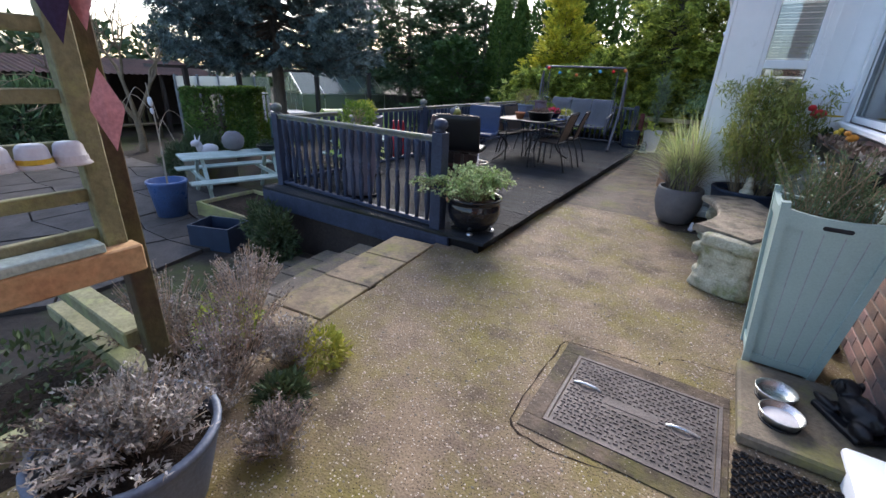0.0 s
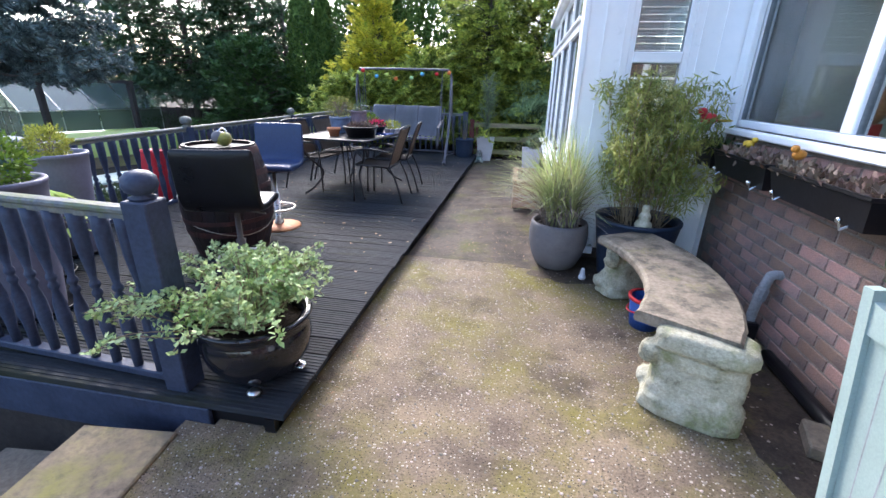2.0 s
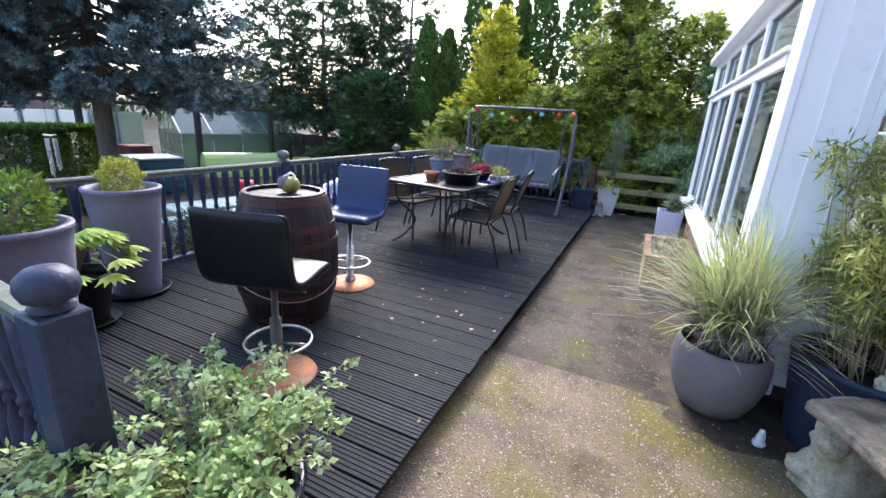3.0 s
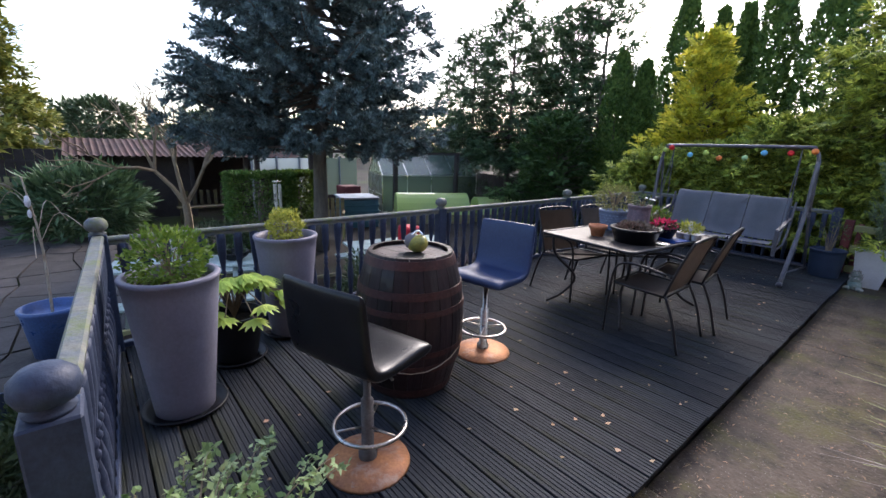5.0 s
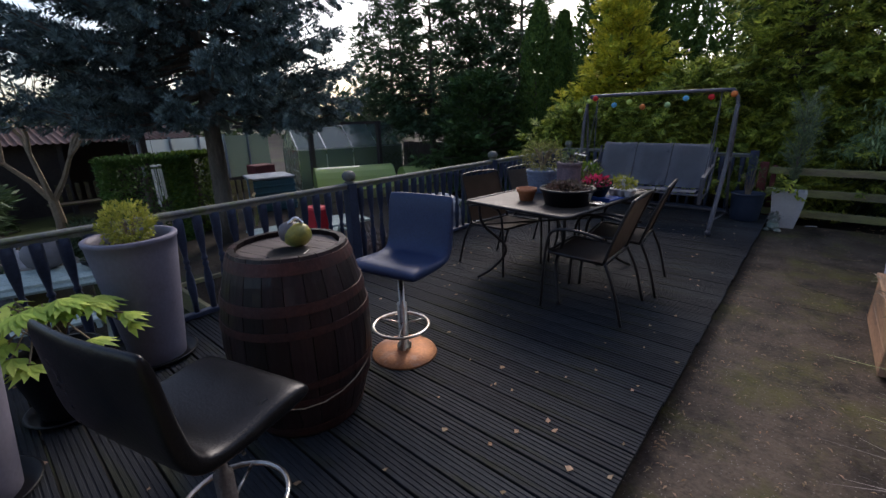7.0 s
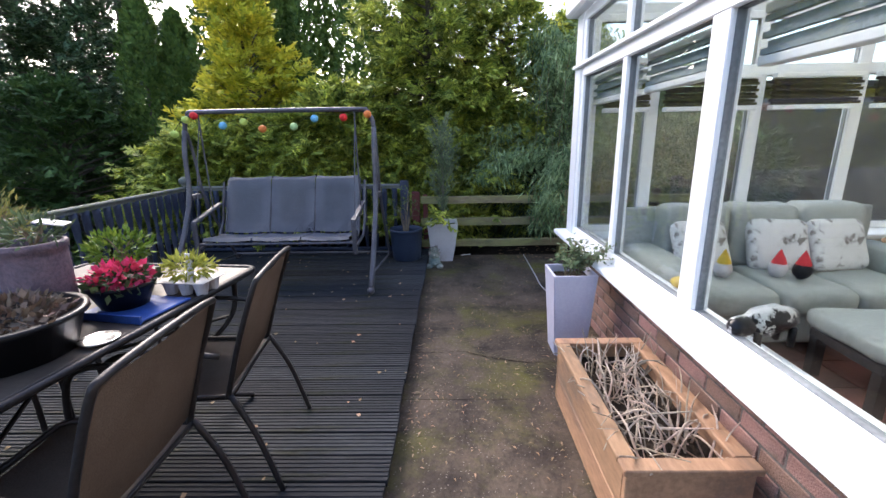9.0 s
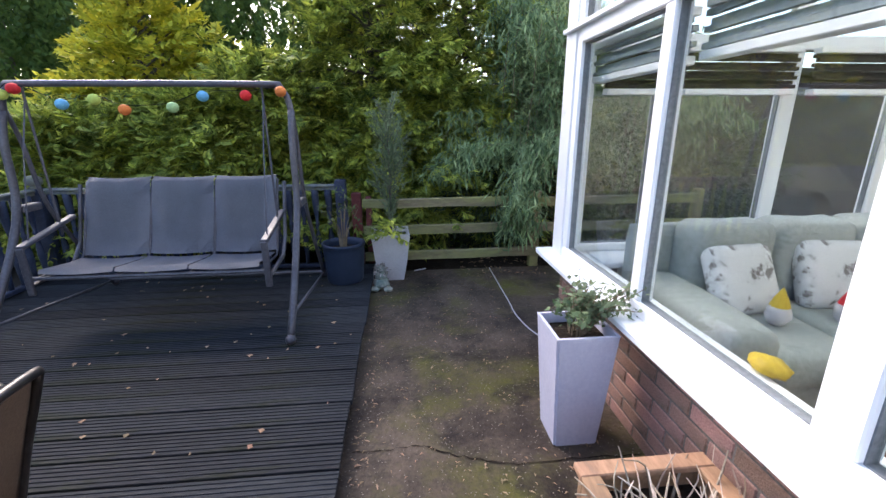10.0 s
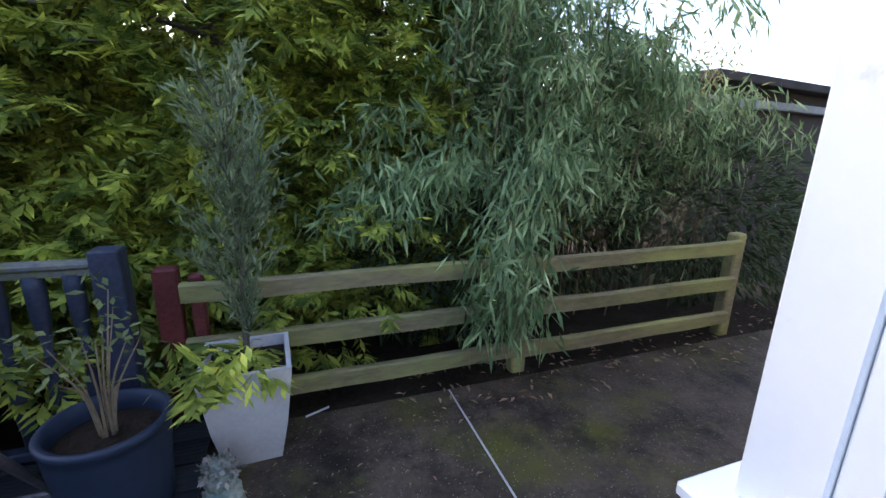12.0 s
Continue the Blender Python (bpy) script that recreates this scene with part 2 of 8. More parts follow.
BLACKPL = mat("black_plastic", (0.008, 0.008, 0.01), rough=0.4, bump=0.05)
WHITEPOT = mat("white_glazed_pot", (0.58, 0.56, 0.58), (0.5, 0.48, 0.5), 0.4, scale=4, fine=60, grain=0.12, bump=0.05)
LILACPOT = mat("lilac_white_planter", (0.55, 0.54, 0.66), (0.5, 0.49, 0.6), 0.45, scale=3, fine=60, grain=0.12, bump=0.05)
TERRA = mat("terracotta", (0.48, 0.19, 0.09), (0.4, 0.16, 0.08), 0.75, scale=6, fine=60, bump=0.15)
MESHBR = mat("brown_textilene", (0.095, 0.072, 0.056), (0.075, 0.056, 0.043), 0.7, scale=4, fine=200, bump=0.3, translucent=0.25)
MESHGR = mat("grey_textilene", (0.2, 0.205, 0.23), (0.17, 0.175, 0.2), 0.7, scale=3, fine=220, bump=0.3)
FRAME = mat("dark_powder_coat", (0.035, 0.032, 0.032), (0.025, 0.022, 0.022), 0.4, metal=0.3, scale=6, fine=60, bump=0.05)
SWFRAME = mat("grey_powder_coat", (0.11, 0.105, 0.115), (0.08, 0.075, 0.085), 0.4, metal=0.3, scale=6, fine=60, bump=0.05)
TABTOP = mat("brown_tabletop", (0.075, 0.06, 0.05), (0.055, 0.044, 0.036), 0.4, scale=4, fine=60, bump=0.05)
BLUEPL = mat("blue_plastic", (0.03, 0.08, 0.3), rough=0.4, bump=0.02)
REDPL = mat("red_plastic", (0.55, 0.03, 0.04), rough=0.4, bump=0.02)
TEAL = mat("teal_plastic", (0.05, 0.12, 0.15), (0.04, 0.1, 0.12), 0.55, bump=0.1)
YELLOWPL = mat("yellow_paint", (0.6, 0.4, 0.04), rough=0.5, bump=0.05)
FABRIC = mat("pale_mint_leather", (0.33, 0.35, 0.33), (0.28, 0.3, 0.285), 0.5, scale=3, fine=60, bump=0.1)
CUSHION = mat("grey_print_cotton", (0.66, 0.66, 0.66), (0.56, 0.56, 0.56), 0.9, scale=6, fine=80, bump=0.1, stain=((0.22, 0.2, 0.19), 11, 0.54, 0.6))
SHADE = mat("cream_lampshade", (0.72, 0.65, 0.5), rough=0.8, translucent=0.3, bump=0.05)
TILE = mat("terracotta_floor_tile", (0.2, 0.08, 0.06), (0.14, 0.06, 0.05), 0.4, scale=5, fine=60, bump=0.05, vary=0.15)
BLIND = mat("grey_blind_fabric", (0.3, 0.34, 0.36), (0.26, 0.3, 0.32), 0.8, bump=0.1)
ROOFRED = mat("red_corrugated_roof", (0.15, 0.08, 0.065), (0.11, 0.07, 0.06), 0.7, scale=2, fine=30, bump=0.2)
ROOFDK = mat("dark_roof_felt", (0.06, 0.055, 0.055), rough=0.85, bump=0.4)
BARK = mat("rough_bark", (0.13, 0.11, 0.09), (0.08, 0.07, 0.055), 0.95, scale=6, fine=30, bump=1.0, stretch=(1, 1, 0.3), bdist=0.02)
TWIG = mat("bleached_twigs", (0.42, 0.36, 0.29), (0.28, 0.2, 0.14), 0.8, scale=8, fine=60, bump=0.2, island=0.35)
BARETW = mat("bare_branch_bark", (0.22, 0.17, 0.11), (0.16, 0.12, 0.08), 0.85, scale=8, fine=40, bump=0.3)
PEBBLE = mat("pale_pebbles", (0.36, 0.31, 0.26), (0.18, 0.15, 0.125), 0.7, scale=20, fine=90, bump=0.2, island=0.6)
DEADLEAF = mat("dead_leaves", (0.22, 0.13, 0.07), (0.3, 0.22, 0.14), 0.8, island=0.4, bump=0.1)


def leaf(name, c1, c2, vary=0.35, tr=0.25, rough=0.55):
    return mat(name, c1, c2, rough, scale=4.5, fine=11, bump=0, island=vary * 0.75, translucent=tr, spec=0.2)


L_SPRUCE = leaf("blue_spruce_needles", (0.028, 0.048, 0.046), (0.18, 0.24, 0.23), 0.5, 0.06, 0.6)
L_PINE = leaf("dark_conifer_needles", (0.045, 0.085, 0.04), (0.085, 0.135, 0.06), 0.55, 0.15)
L_COL = leaf("columnar_thuja_foliage", (0.07, 0.12, 0.025), (0.1, 0.16, 0.035), 0.45, 0.2)
L_YEL = leaf("golden_conifer_foliage", (0.85, 0.74, 0.08), (0.24, 0.29, 0.035), 0.45, 0.35)
L_HEDGE = leaf("cypress_hedge_foliage", (0.5, 0.56, 0.1), (0.06, 0.1, 0.02), 0.6, 0.35)
L_BUSH = leaf("thuja_bush_foliage", (0.05, 0.1, 0.03), (0.08, 0.14, 0.04), 0.4, 0.2)
L_BAMB = leaf("weeping_bamboo_leaves", (0.3, 0.4, 0.2), (0.09, 0.15, 0.06), 0.6, 0.3)
L_JUN = leaf("juniper_needles", (0.2, 0.25, 0.14), (0.1, 0.14, 0.07), 0.45, 0.15)
L_POTB = leaf("potted_bamboo_leaves", (0.34, 0.34, 0.1), (0.14, 0.19, 0.05), 0.4, 0.3)
L_GRASS = leaf("variegated_grass_blades", (0.3, 0.38, 0.12), (0.5, 0.5, 0.28), 0.4, 0.3)
L_VAR = leaf("variegated_trailing_leaves", (0.42, 0.5, 0.25), (0.18, 0.28, 0.08), 0.45, 0.25)
L_BOX = leaf("box_leaves", (0.13, 0.2, 0.03), (0.08, 0.14, 0.02), 0.4, 0.25)
L_BALL = leaf("golden_box_leaves", (0.34, 0.34, 0.06), (0.24, 0.27, 0.05), 0.35, 0.3)
L_FATSIA = leaf("lime_green_leaves", (0.5, 0.6, 0.13), (0.3, 0.45, 0.08), 0.35, 0.35)
L_TOP = leaf("topiary_foliage", (0.05, 0.11, 0.022), (0.075, 0.14, 0.03), 0.4, 0.2)
L_ROSEM = leaf("rosemary_leaves", (0.1, 0.14, 0.07), (0.06, 0.09, 0.04), 0.4, 0.15)
L_DRY = leaf("dried_flower_heads", (0.34, 0.31, 0.29), (0.09, 0.07, 0.06), 0.65, 0.15, 0.8)
L_HEATH = leaf("faded_heather", (0.4, 0.38, 0.36), (0.12, 0.1, 0.08), 0.6, 0.15, 0.8)
L_SUCC = leaf("purple_succulents", (0.12, 0.07, 0.06), (0.2, 0.16, 0.11), 0.5, 0.1)
L_DARKSH = leaf("dark_shrub_leaves", (0.04, 0.065, 0.03), (0.06, 0.085, 0.035), 0.4, 0.15)
L_OLIVE = leaf("olive_autumn_leaves", (0.2, 0.19, 0.06), (0.14, 0.16, 0.05), 0.4, 0.3)
L_PURP = leaf("red_cyclamen_petals", (0.5, 0.04, 0.1), (0.35, 0.03, 0.08), 0.3, 0.3)

# ---- building helpers ----


def thing(name, at=(0, 0, 0), rz=0, label="", category="", group="", kind=""):
    ob = new(name)
    ob.empty_display_size = 0.1
    ob.matrix_world = pose(*at, 0, 0, rz)
    return tagged(ob, label, category, group, kind)


def part(name, bm, material, parent=None, label="", smooth=False, m=None, category="", kind="", group="", fuse=0.0):
    if isinstance(bm, bpy.types.Mesh):
        me = bm
    else:
        bmesh.ops.recalc_face_normals(bm, faces=bm.faces)
        me = bpy.data.meshes.new(name)
        bm.to_mesh(me)
        bm.free()
    if smooth:
        me.shade_smooth()
    if not me.materials:
        me.materials.append(material)
    ob = new(name, me)
    if parent:
        ob.parent = parent
    if m is not None:
        ob.matrix_basis = m
    if fuse:
        md = ob.modifiers.new("fuse", "REMESH")
        md.mode, md.voxel_size, md.use_smooth_shade = "VOXEL", fuse, True
    return tagged(ob, label, category, group, kind)


def B():
    return bmesh.new()


def box(bm, x0, x1, y0, y1, z0, z1, bev=0.0, m=None):
    r = bmesh.ops.create_cube(bm, size=1)
    vs = r["verts"]
    mm = Matrix.Translation(((x0 + x1) / 2, (y0 + y1) / 2, (z0 + z1) / 2)) @ Matrix.Diagonal((abs(x1 - x0), abs(y1 - y0), abs(z1 - z0), 1))
    bmesh.ops.transform(bm, matrix=mm, verts=vs)
    if bev:
        es = list({e for v in vs for e in v.link_edges})
        rb = bmesh.ops.bevel(bm, geom=es, offset=bev, segments=1, affect="EDGES")
        vs = list({v for f in rb["faces"] for v in f.verts} | {v for v in vs if v.is_valid})
    if m is not None:
        bmesh.ops.transform(bm, matrix=m, verts=vs)
    return bm


def bx(x0, x1, y0, y1, z0, z1, bev=0.0, m=None):
    return box(B(), x0, x1, y0, y1, z0, z1, bev, m)


def lathe(bm, prof, segs=24, cx=0, cy=0, wob=0.0, m=None):
    rings, new_v = [], []
    for r, z in prof:
        if r < 1e-5:
            ring = [bm.verts.new((cx, cy, z))]
        else:
            ring = [bm.verts.new((cx + r * (1 + wob * math.sin(3 * a + z * 9)) * math.cos(a), cy + r * (1 + wob * math.sin(3 * a + z * 9)) * math.sin(a), z)) for a in (2 * math.pi * i / segs for i in range(segs))]
        rings.append(ring)
        new_v += ring
    for a, b in zip(rings, rings[1:]):
        for i in range(segs):
            j = (i + 1) % segs
            if len(a) == 1 and len(b) == 1:
                continue
            if len(a) == 1:
                bm.faces.new((a[0], b[j], b[i]))
            elif len(b) == 1:
                bm.faces.new((a[i], a[j], b[0]))
            else:
                bm.faces.new((a[i], a[j], b[j], b[i]))
    if m is not None:
        bmesh.ops.transform(bm, matrix=m, verts=new_v)
    return bm


def tube(bm, pts, r, segs=8, taper=1.0, closed=False):
    pts = [Vector(p) for p in pts]
    n = len(pts)
    rings = []
    side = None
    for i, p in enumerate(pts):
        d = (pts[(i + 1) % n] - pts[i - 1]) if closed or 0 < i < n - 1 else (pts[1] - pts[0] if i == 0 else pts[-1] - pts[-2])
        d.normalize()
        if side is None:
            side = d.orthogonal().normalized()
        side = (side - d * side.dot(d)).normalized()
        up = d.cross(side)
        rr = r * (1 + (taper - 1) * i / max(n - 1, 1))
        rings.append([bm.verts.new(p + (side * math.cos(a) + up * math.sin(a)) * rr) for a in (2 * math.pi * k / segs for k in range(segs))])
    pairs = list(zip(rings, rings[1:])) + ([(rings[-1], rings[0])] if closed else [])
    for a, b in pairs:
        for k in range(segs):
            j = (k + 1) % segs
            bm.faces.new((a[k], a[j], b[j], b[k]))
    if not closed:
        bm.faces.new(rings[0][::-1])
        bm.faces.new(rings[-1])
    return bm


def bend(pts, steps=5):
    """A smooth line through the points."""
    out, p = [], [Vector(q) for q in pts]
    p = [p[0] * 2 - p[1]] + p + [p[-1] * 2 - p[-2]]
    for i in range(1, len(p) - 2):
        for s in range(steps):
            t = s / steps
            a, b, c, d = p[i - 1:i + 3]
            out.append(0.5 * ((2 * b) + (c - a) * t + (2 * a - 5 * b + 4 * c - d) * t * t + (3 * b - a - 3 * c + d) * t ** 3))
    return out + [p[-2]]


def blob(bm, c, r, seed=0, amp=0.15, freq=2.0, sub=3):
    res = bmesh.ops.create_icosphere(bm, subdivisions=sub, radius=1)
    for v in res["verts"]:
        k = 1 + amp * noise.noise(v.co * freq + Vector((seed * 7.3, seed, 0)))
        v.co = Vector((c[0] + v.co.x * r[0] * k, c[1] + v.co.y * r[1] * k, c[2] + v.co.z * r[2] * k))
    return bm


# foliage: many small blades, as arrays
rng = np.random.default_rng(7)


def unit(v):
    return v / np.maximum(np.linalg.norm(v, axis=-1, keepdims=True), 1e-9)


def blades(o, d, nrm, ln, wd, fold=0.0):
    """Pointed leaves: origins, directions, face normals, lengths, widths. Returns vertices, four a leaf."""
    d = unit(d)
    side = unit(np.cross(d, nrm))
    up = np.cross(side, d)
    ln, wd = np.reshape(ln, (-1, 1)), np.reshape(wd, (-1, 1))
    mid = o + d * ln * 0.45
    return np.stack([o, mid + side * wd / 2 + up * wd * fold, o + d * ln, mid - side * wd / 2 + up * wd * fold], axis=1).reshape(-1, 3)


def quads(name, chunks):
    v = np.concatenate(chunks).astype(np.float32)
    n = len(v) // 4
    me = bpy.data.meshes.new(name)
    me.vertices.add(len(v))
    me.vertices.foreach_set("co", v.ravel())
    me.loops.add(n * 4)
    me.loops.foreach_set("vertex_index", np.arange(n * 4, dtype=np.int32))
    me.polygons.add(n)
    me.polygons.foreach_set("loop_start", np.arange(0, n * 4, 4, dtype=np.int32))
    me.update(calc_edges=True)
    return me


def fronds(o, d, nrm, ln, lobes=7, wid=0.28):
    """Flat sprays: one lobe ahead and others to both sides, of shrinking length."""
    d, nrm = unit(d), unit(nrm)
    side = unit(np.cross(d, nrm))
    out = [blades(o + d * ln * 0.35, d, nrm, ln[:, 0] * 0.65, ln[:, 0] * wid)]
    k = (lobes - 1) // 2
    for i in range(k):
        s = 0.1 + 0.6 * i / max(k - 1, 1)
        ll = ln * (0.62 - 0.3 * i / k)
        for sg in (-1, 1):
            dd = unit(d * 0.75 + side * sg * 0.8 + rng.normal(0, 0.15, d.shape) - np.array([0, 0, 0.12]))
            out.append(blades(o + d * ln * s, dd, nrm + rng.normal(0, 0.2, d.shape), ll[:, 0], ll[:, 0] * wid * 1.35))
    return out


def rand_dirs(n):
    return unit(rng.normal(0, 1, (n, 3)))


def cloud(n, c, r, flat=0.0):
    """Points through an ellipsoid, most near its skin, with the way outwards."""
    d = rand_dirs(n)
    rad = rng.uniform(0.35, 1.0, (n, 1)) ** 0.45
    lump = 1 + 0.16 * np.sin(d[:, :1] * 5 + c[0]) * np.sin(d[:, 1:2] * 6 + c[1]) + 0.1 * np.sin(d[:, 2:3] * 9 + c[2])
    return np.array(c) + d * rad * lump * np.array(r), d


def leafy_mass(n, c, r, ln, wd, droop=0.2, up=0.4):
    o, d = cloud(n, c, r)
    dd = unit(d + rng.normal(0, 0.5, d.shape) + np.array([0, 0, up - droop]))
    return blades(o, dd, rand_dirs(n) + np.array([0, 0, 0.8]), rng.uniform(0.6, 1.2, n) * ln, rng.uniform(0.7, 1.2, n) * wd)

# ---- ground ----
LOW = -0.65


def ground_height(x, y):
    def step(v, a, b):
        t = min(max((v - a) / (b - a), 0), 1)
        return t * t * (3 - 2 * t)
    h = LOW + 0.56 * step(y, 10.9, 11.6) * step(x, -6.2, -4.4)
    far = math.hypot(x, y)
    return h + 0.03 * noise.noise(Vector((x * 0.6, y * 0.6, 0))) + (0.9 * step(far, 30, 90) if far > 30 else 0)


def sheet_axis():
    near = [i * 0.6 for i in range(-36, 37)]
    return [-900, -400, -150, -90, -60, -45, -35, -28] + near + [28, 35, 45, 60, 90, 150, 400, 900]


ax = sheet_axis()
bm = B()
grid = [[bm.verts.new((x, y, ground_height(x, y))) for x in ax] for y in ax]
for j in range(len(ax) - 1):
    for i in range(len(ax) - 1):
        bm.faces.new((grid[j][i], grid[j][i + 1], grid[j + 1][i + 1], grid[j + 1][i]))
part("ground", bm, EARTH, smooth=True, kind="structure", label="damp brown garden ground with moss and litter", category="ground")

# raised terrace: rough aggregate at the near end, smooth concrete beyond a joint
terrace = part("pavement", bx(-1.83, 7.5, -5, 5.12, LOW - 0.3, 0.0), CONCRETE, kind="structure", label="worn aggregate concrete terrace with pale pebbles and moss", category="pavement")
part("pavement", bx(-1.52, 7.5, 5.128, 7.902, LOW - 0.3, -0.004), SMOOTH, kind="structure", label="smooth brown concrete path stained with algae", category="pavement")
part("pavement", bx(-1.52, 7.5, 7.904, 11.0, LOW - 0.3, -0.002), SMOOTH, kind="structure", label="damp smooth concrete patio with a pale crack", category="pavement")
bm = bx(-2.6, -1.84, -5, 1.08, LOW - 0.3, -0.02)
part("border_soil", bm, SOIL, kind="structure", category="ground", label="dark planted border soil beside the terrace")
bm = bx(-1.84, 7.5, 11.01, 11.6, LOW - 0.3, -0.03)
part("border_soil", bm, SOIL, kind="structure", category="ground", label="leaf-littered soil strip under the fence")

# steps down from the terrace, each of slabs
part("pavement_edge", bx(-1.98, -1.83, 1.95, 2.945, LOW, -0.004), CONCRETE, kind="structure", category="pavement", label="worn concrete edge beside the steps")
steps = thing("stone_steps", (0, 0, 0), label="four worn sandstone slab steps stained with yellow lichen", category="steps")
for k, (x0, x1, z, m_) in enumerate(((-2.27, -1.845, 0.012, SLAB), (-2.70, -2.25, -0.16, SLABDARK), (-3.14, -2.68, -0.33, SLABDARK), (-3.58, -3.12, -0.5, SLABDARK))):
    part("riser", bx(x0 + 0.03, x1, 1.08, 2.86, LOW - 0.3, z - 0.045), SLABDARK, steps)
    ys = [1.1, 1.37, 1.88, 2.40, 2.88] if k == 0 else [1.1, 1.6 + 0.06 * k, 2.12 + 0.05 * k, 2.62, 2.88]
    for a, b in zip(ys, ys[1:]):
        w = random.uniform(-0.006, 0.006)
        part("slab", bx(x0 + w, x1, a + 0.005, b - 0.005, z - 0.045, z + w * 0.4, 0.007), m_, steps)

steps.matrix_world = Matrix.Translation((-1.83, 1.85, 0)) @ Matrix.Rotation(radians(6), 4, "Z") @ Matrix.Translation((1.83, -1.85, 0))

# ---- timber deck ----
DX0, DX1, DY0, DY1, DZ = -4.56, -1.5, 2.95, 10.98, 0.10
deck = thing("deck", (0, 0, 0), label="dark grey grooved timber decking, damp and green in places", category="decking")
part("skirt_wall", bx(DX0 + 0.05, -1.95, DY0 + 0.09, DY0 + 0.13, LOW - 0.1, -0.125), DARKW, deck)
part("joist_frame", box(box(box(B(), DX0 + 0.03, DX1 - 0.04, DY0 + 0.03, DY0 + 0.08, -0.12, DZ - 0.03), DX1 - 0.09, DX1 - 0.04, DY0, DY1, -0.1, DZ - 0.03), DX0, DX0 + 0.05, DY0, DY1, -0.12, DZ - 0.03), BLACKPL, deck)
part("fascia", bx(DX0, -1.86, DY0 + 0.0, DY0 + 0.028, -0.14, DZ - 0.03, 0.004), RAIL, deck)
for x in (-4.4, -3.6, -2.8, -2.0):
    for y in (3.1, 5.5, 8, 10.7):
        part("support", bx(x - 0.05, x + 0.05, y - 0.05, y + 0.05, LOW - 0.1, -0.1), DARKW, deck)
BW = 0.152
bm = B()
ridges = [(-BW / 2 + 0.003, -0.027)]
n_r = 6
for i in range(n_r):
    y0 = -BW / 2 + 0.003 + i * (BW - 0.006) / n_r
    y1 = y0 + (BW - 0.006) / n_r
    ridges += [(y0 + 0.0025, -0.0035), (y0 + 0.005, 0), (y1 - 0.005, 0), (y1 - 0.0025, -0.0035)]
ridges.append((BW / 2 - 0.003, -0.027))
L_ = DX1 - DX0
va = [bm.verts.new((-L_ / 2, y, z)) for y, z in ridges]
vb = [bm.verts.new((L_ / 2, y, z)) for y, z in ridges]
for i in range(len(ridges) - 1):
    bm.faces.new((va[i], vb[i], vb[i + 1], va[i + 1]))
bm.faces.new(va)
bm.faces.new(vb[::-1])
bmesh.ops.recalc_face_normals(bm, faces=bm.faces)
board_mesh = bpy.data.meshes.new("deck_board")
bm.to_mesh(board_mesh)
bm.free()
n_boards = int((DY1 - DY0) / 0.151)
for i in range(n_boards):
    part("deck_board", board_mesh, DECK, deck, m=pose((DX0 + DX1) / 2 + random.uniform(-0.006, 0.006), DY0 + 0.075 + i * (DY1 - DY0) / n_boards, DZ + random.uniform(-0.0015, 0.0015), 0, 0, random.uniform(-0.05, 0.05)))
bm = B()
for i in range(240):
    x, y = random.uniform(DX0, DX1), random.uniform(3.2, 10.8)
    r = random.uniform(0.008, 0.02)
    a = random.uniform(0, 6.28)
    q = [bm.verts.new((x + r * math.cos(a + k * 1.57) * (1 if k % 2 else 0.5), y + r * math.sin(a + k * 1.57), DZ + 0.006 + 0.004 * (k % 2))) for k in range(4)]
    bm.faces.new(q)
part("leaf_litter", bm, DEADLEAF, kind="stuff", label="small dead leaves and petals strewn on the decking", category="leaves")

# railing: turned balusters between posts with ball caps
bal_prof = [(0.0, 0.0), (0.02, 0.0), (0.022, 0.1), (0.03, 0.2), (0.027, 0.29), (0.014, 0.36), (0.022, 0.375), (0.022, 0.39), (0.013, 0.405), (0.022, 0.42), (0.022, 0.435), (0.014, 0.45), (0.022, 0.52), (0.031, 0.6), (0.034, 0.72), (0.034, 0.775), (0, 0.775)]
bm = lathe(B(), bal_prof, 8)
bmesh.ops.recalc_face_normals(bm, faces=bm.faces)
bal_mesh = bpy.data.meshes.new("baluster")
bm.to_mesh(bal_mesh)
bm.free()
bal_mesh.shade_smooth()


def newel(parent, x, y, top, w=0.1, ball=True):
    post = part("post", bx(x - w / 2, x + w / 2, y - w / 2, y + w / 2, -0.3, top, 0.006), RAIL, parent)
    if ball:
        bm = lathe(B(), [(0, top), (0.045, top), (0.05, top + 0.012), (0.03, top + 0.02), (0.056, top + 0.035), (0.066, top + 0.06), (0.062, top + 0.088), (0.04, top + 0.11), (0, top + 0.12)], 20, x, y)
        part("ball_cap", bm, RAILTOP if x < -3 else RAIL, post, smooth=True)


